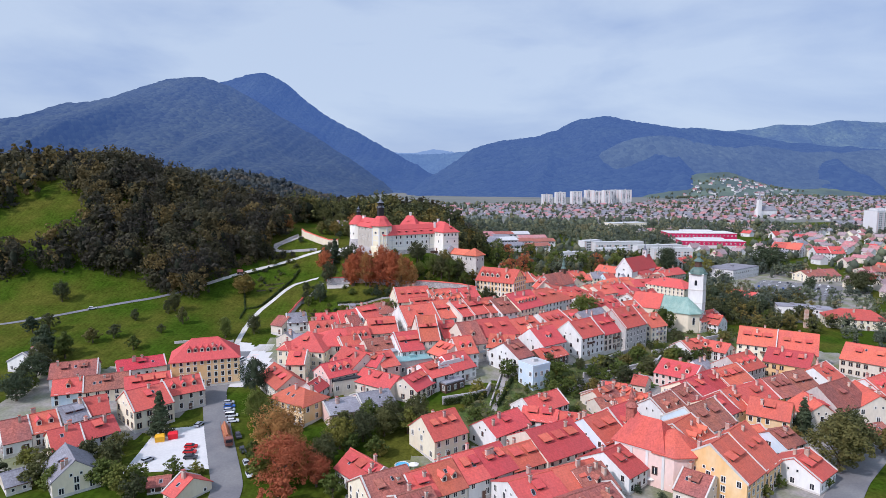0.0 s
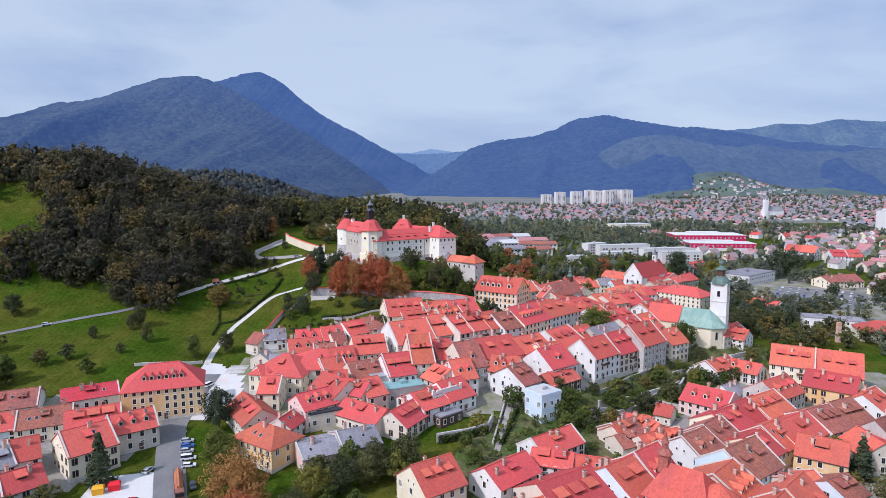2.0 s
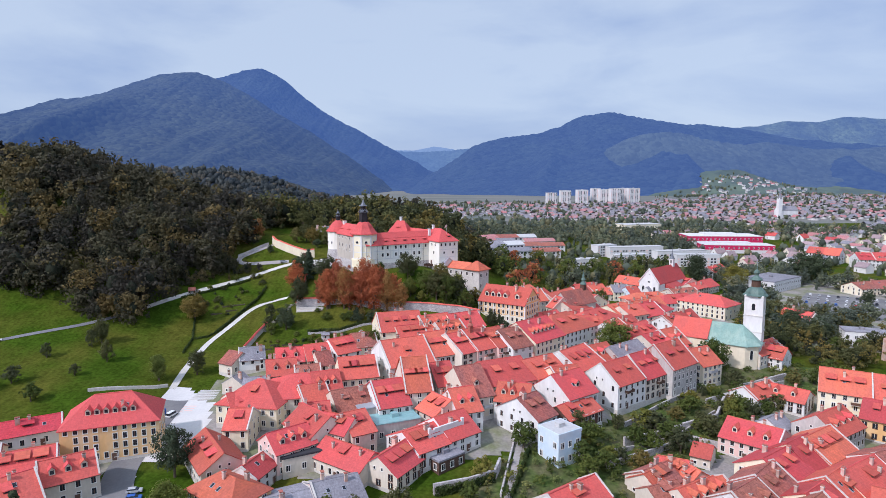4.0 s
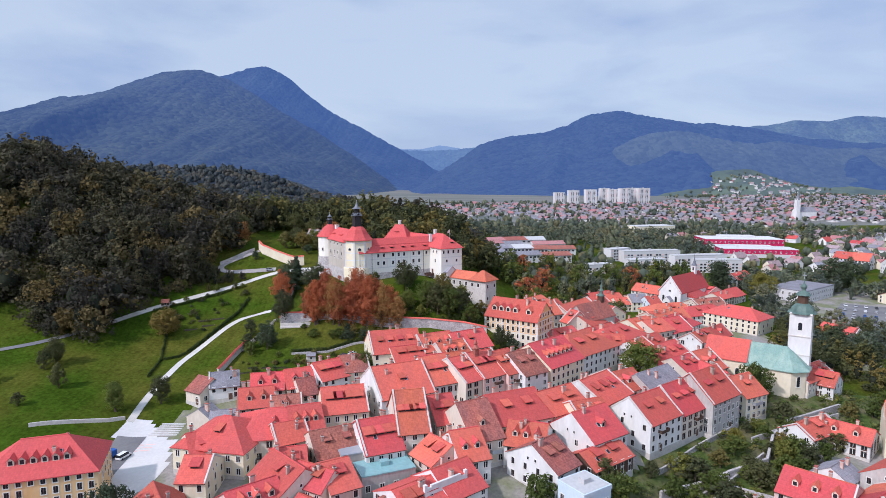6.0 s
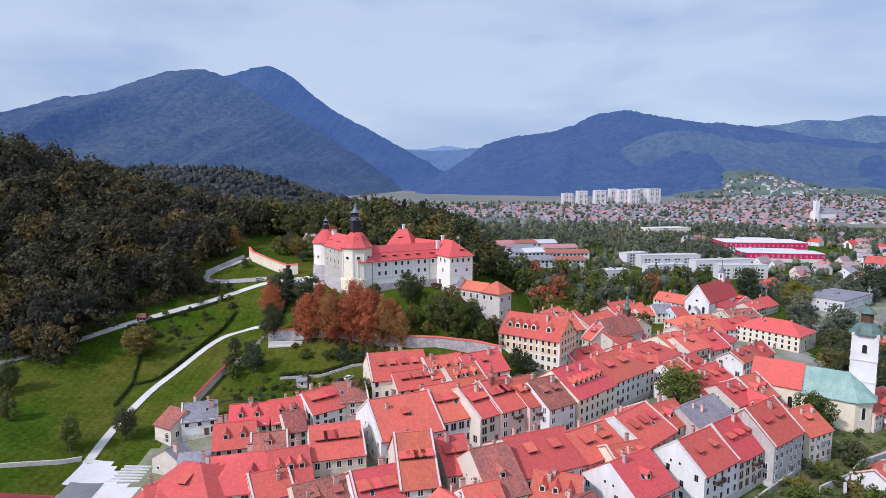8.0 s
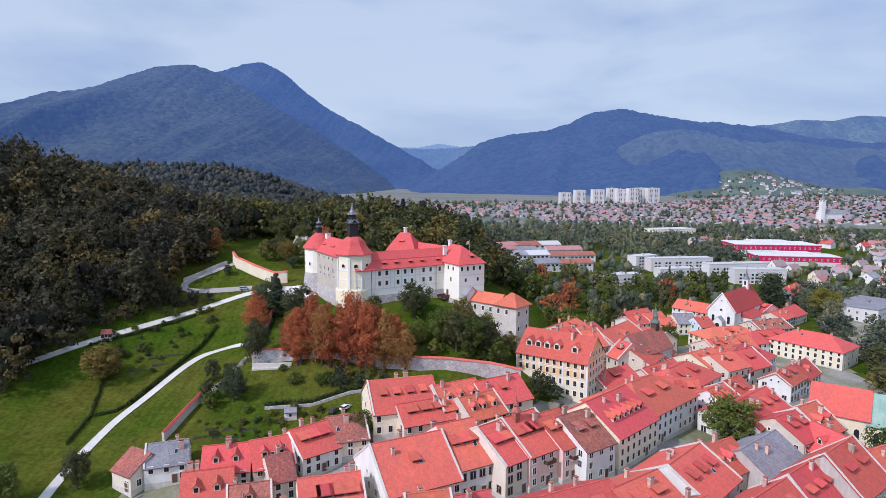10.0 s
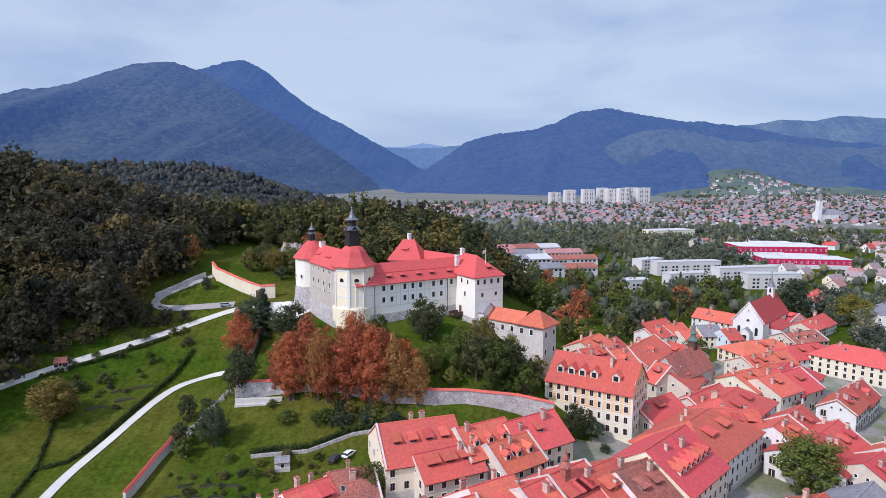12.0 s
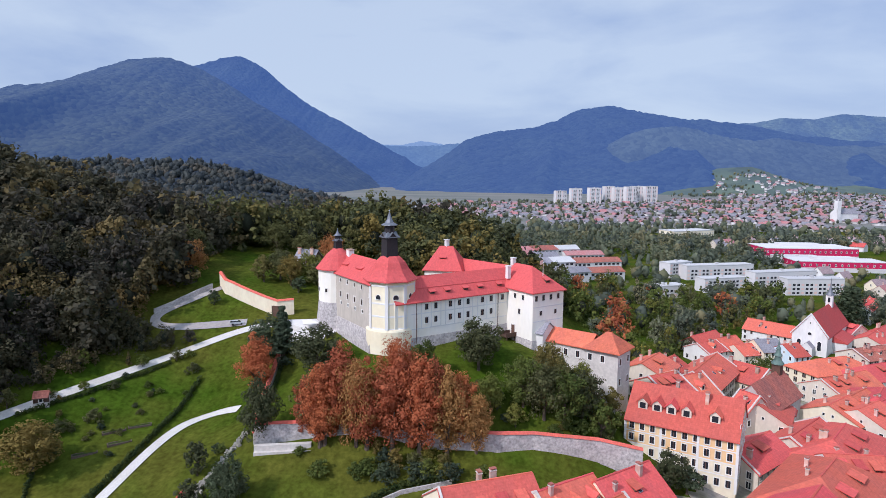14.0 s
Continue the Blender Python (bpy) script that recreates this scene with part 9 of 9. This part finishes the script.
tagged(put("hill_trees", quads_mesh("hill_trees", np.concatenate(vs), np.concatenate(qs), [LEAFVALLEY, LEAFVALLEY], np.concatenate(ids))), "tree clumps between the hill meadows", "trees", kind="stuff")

# garden below the lawn: hedge, shrubs, beds and a shed
hedge([(-61, 347.4), (-54, 349), (-47, 350.2), (-41, 353.2), (-36, 355.6), (-25, 358.2)], 1.3, 1.1, LEAFHEDGE, "dark hedge along the lower edge of the lawn")
rb2 = random.Random(51)
for x0, x1, y0, y1, n, hs in ((-80, -53, 329, 341, 26, (0.9, 2.3)), (-50, -25, 358, 364, 14, (2.6, 4.6)), (-62, -40, 340, 346, 9, (1.0, 2.4)), (-28, 14, 368, 382, 16, (1.6, 3.4)), (-126, -104, 366, 396, 20, (0.8, 2.2)), (-82, -74, 354, 368, 5, (1.6, 3.0))):
    for i in range(n):
        bush(rb2.uniform(x0, x1), rb2.uniform(y0, y1), rb2.uniform(*hs), rb2.choice((LEAF, LEAFWOOD, LEAFDARK, LEAFWOOD)), rb2.uniform(1.1, 1.7))
for x, y, h, m, w in ((-6.5, 376, 13, LEAF, 1.0), (-1.6, 373.5, 14, LEAFWOOD, 1.0), (3.3, 373, 14, LEAF, 1.0), (8.5, 376, 13, LEAFWOOD, 0.95), (0.4, 380, 14, LEAFWOOD, 0.9), (12.5, 372.5, 10, LEAF, 1.0), (-78, 346, 6, LEAF, 1.1), (-80, 350, 7, LEAFWOOD, 1.0), (-82, 360, 8, LEAFWOOD, 0.9)):
    tree(x, y, h, m, "broad", w)
for i in range(6):
    x, y = -76 + 5.2 * (i % 3) + 2.0 * (i // 3), 333.5 + 3.6 * (i // 3)
    ge = Geo()
    ge.box(-1.9, 1.9, -0.6, 0.6, -0.4, 0.16, BARK)
    ge.box(-1.7, 1.7, -0.42, 0.42, 0.16, 0.34, LEAFHEDGE)
    bed = thing("vegetable_bed", x, y, g(x, y), 14, "planted vegetable bed in the terraced garden", "garden bed", "vegetable beds")
    part("soil", ge, bed)
house(-52.3, 343.7, 12, 3.6, 3.0, 2.1, 2.7, WHITE, SLATE, 0, skylights=0, name="garden_shed", label="small white garden shed with a grey roof")

# terrace walls of the river gardens
for k, line in enumerate((((50, 252), (68, 262), (86, 274), (104, 290)), ((66, 276), (84, 292), (104, 308)), ((104, 298), (124, 310), (146, 320)))):
    wall_run("terrace_wall", line, 1.5 + 0.3 * k, 0.5, RUBBLE, None, "old rubble terrace wall between the gardens")
wall_run("ivy_wall", [(0, 228.5), (10.4, 232), (17.5, 236), (19.5, 242)], 3.2, 0.7, RUBBLE, None, "tall old rubble wall above the stair lane")
hedge([(1, 227.6), (10.6, 231.2), (17.8, 235.2)], 3.0, 1.0, LEAFHEDGE, "dark ivy hanging over the old wall")
hedge([(21.5, 228), (25, 238), (29.5, 252)], 1.8, 1.0, LEAFHEDGE, "tall hedge beside the stair lane")

# ---------------------------------------------------------------- paving between the houses
drape("pavement", [(-84, 250), (-92, 290), (-86, 318), (-62, 326), (-30, 334), (0, 352), (30, 362), (60, 395), (110, 470), (190, 520), (175, 420), (160, 345), (120, 335), (95, 312), (70, 290), (48, 262), (18, 248), (-30, 236), (-60, 240)],
      YARD, "worn paving of the old town lanes and yards")
drape("pavement", [(-40, 148), (-10, 190), (50, 210), (70, 235), (100, 268), (130, 300), (175, 320), (230, 300), (220, 250), (150, 215), (120, 170), (90, 150)], YARD, "worn paving of the lower town")
drape("pavement", [(-160, 180), (-175, 250), (-130, 268), (-98, 262), (-96, 225), (-104, 205), (-120, 175)], YARD, "worn paving of the western yards")

drape("castle_court", [(-78, 420), (-62, 421), (-58, 410), (-64, 405), (-72, 409)], PALEPAVING, "pale paved court by the castle gate", lift=0.2, step=1.5)
RIVERBANK = [(18, 246), (48, 262), (70, 290), (95, 312), (120, 335), (160, 345), (185, 342), (178, 322), (130, 300), (100, 268), (70, 235), (50, 210), (8, 196), (6, 222)]
drape("garden_ground", RIVERBANK, GARDEN, "terraced garden soil along the river", "ground", lift=0.05)
drape("pavement", [(176, 380), (226, 372), (300, 420), (350, 500), (330, 580), (270, 600), (215, 520), (190, 440)], YARD, "worn paving about the car parks")
bank = scatter(71, RIVERBANK, 4.8, 1.3, 4.2, 1.1, 1.7)
clear = np.array([not any(abs((inv @ Vector((x, y, t.location.z)))[0]) < hl + 0.6 and abs((inv @ Vector((x, y, t.location.z)))[1]) < hw + 0.6 for t, inv, hl, hw, he in plots) for x, y, _, _ in bank])
bank = bank[clear]
forest("garden_shrubs", bank[::2], BACKWOODS[:4], [LEAFGARDEN, LEAFGARDEN], "green shrubs and fruit bushes in the river gardens", "bushes")
forest("garden_shrubs", bank[1::2], BACKWOODS[:4], [LEAF, LEAF], "leafy shrubs in the river gardens", "bushes")

# ---------------------------------------------------------------- windows, but for those inside a neighbouring house
for win, owner, m in later:
    top = owner.matrix_basis @ m
    p = top @ Vector((0, -0.6, 0.7))
    if owner.name.startswith(("house", "town")):
        # back walls towards the north are plain
        face = top.to_3x3() @ Vector((0, -1, 0))
        hidden = p.z < g(p.x, p.y) + 0.2 or face.y > 0.5 * face.length
        for t, inv, hl, hw, he in plots:
            if t is owner or (t.location.x - p.x) ** 2 + (t.location.y - p.y) ** 2 > 900:
                continue
            q = inv @ p
            if abs(q.x) < hl and abs(q.y) < hw and q.z < he:
                hidden = True
                break
        if hidden:
            continue
    put("window", win, owner, m)
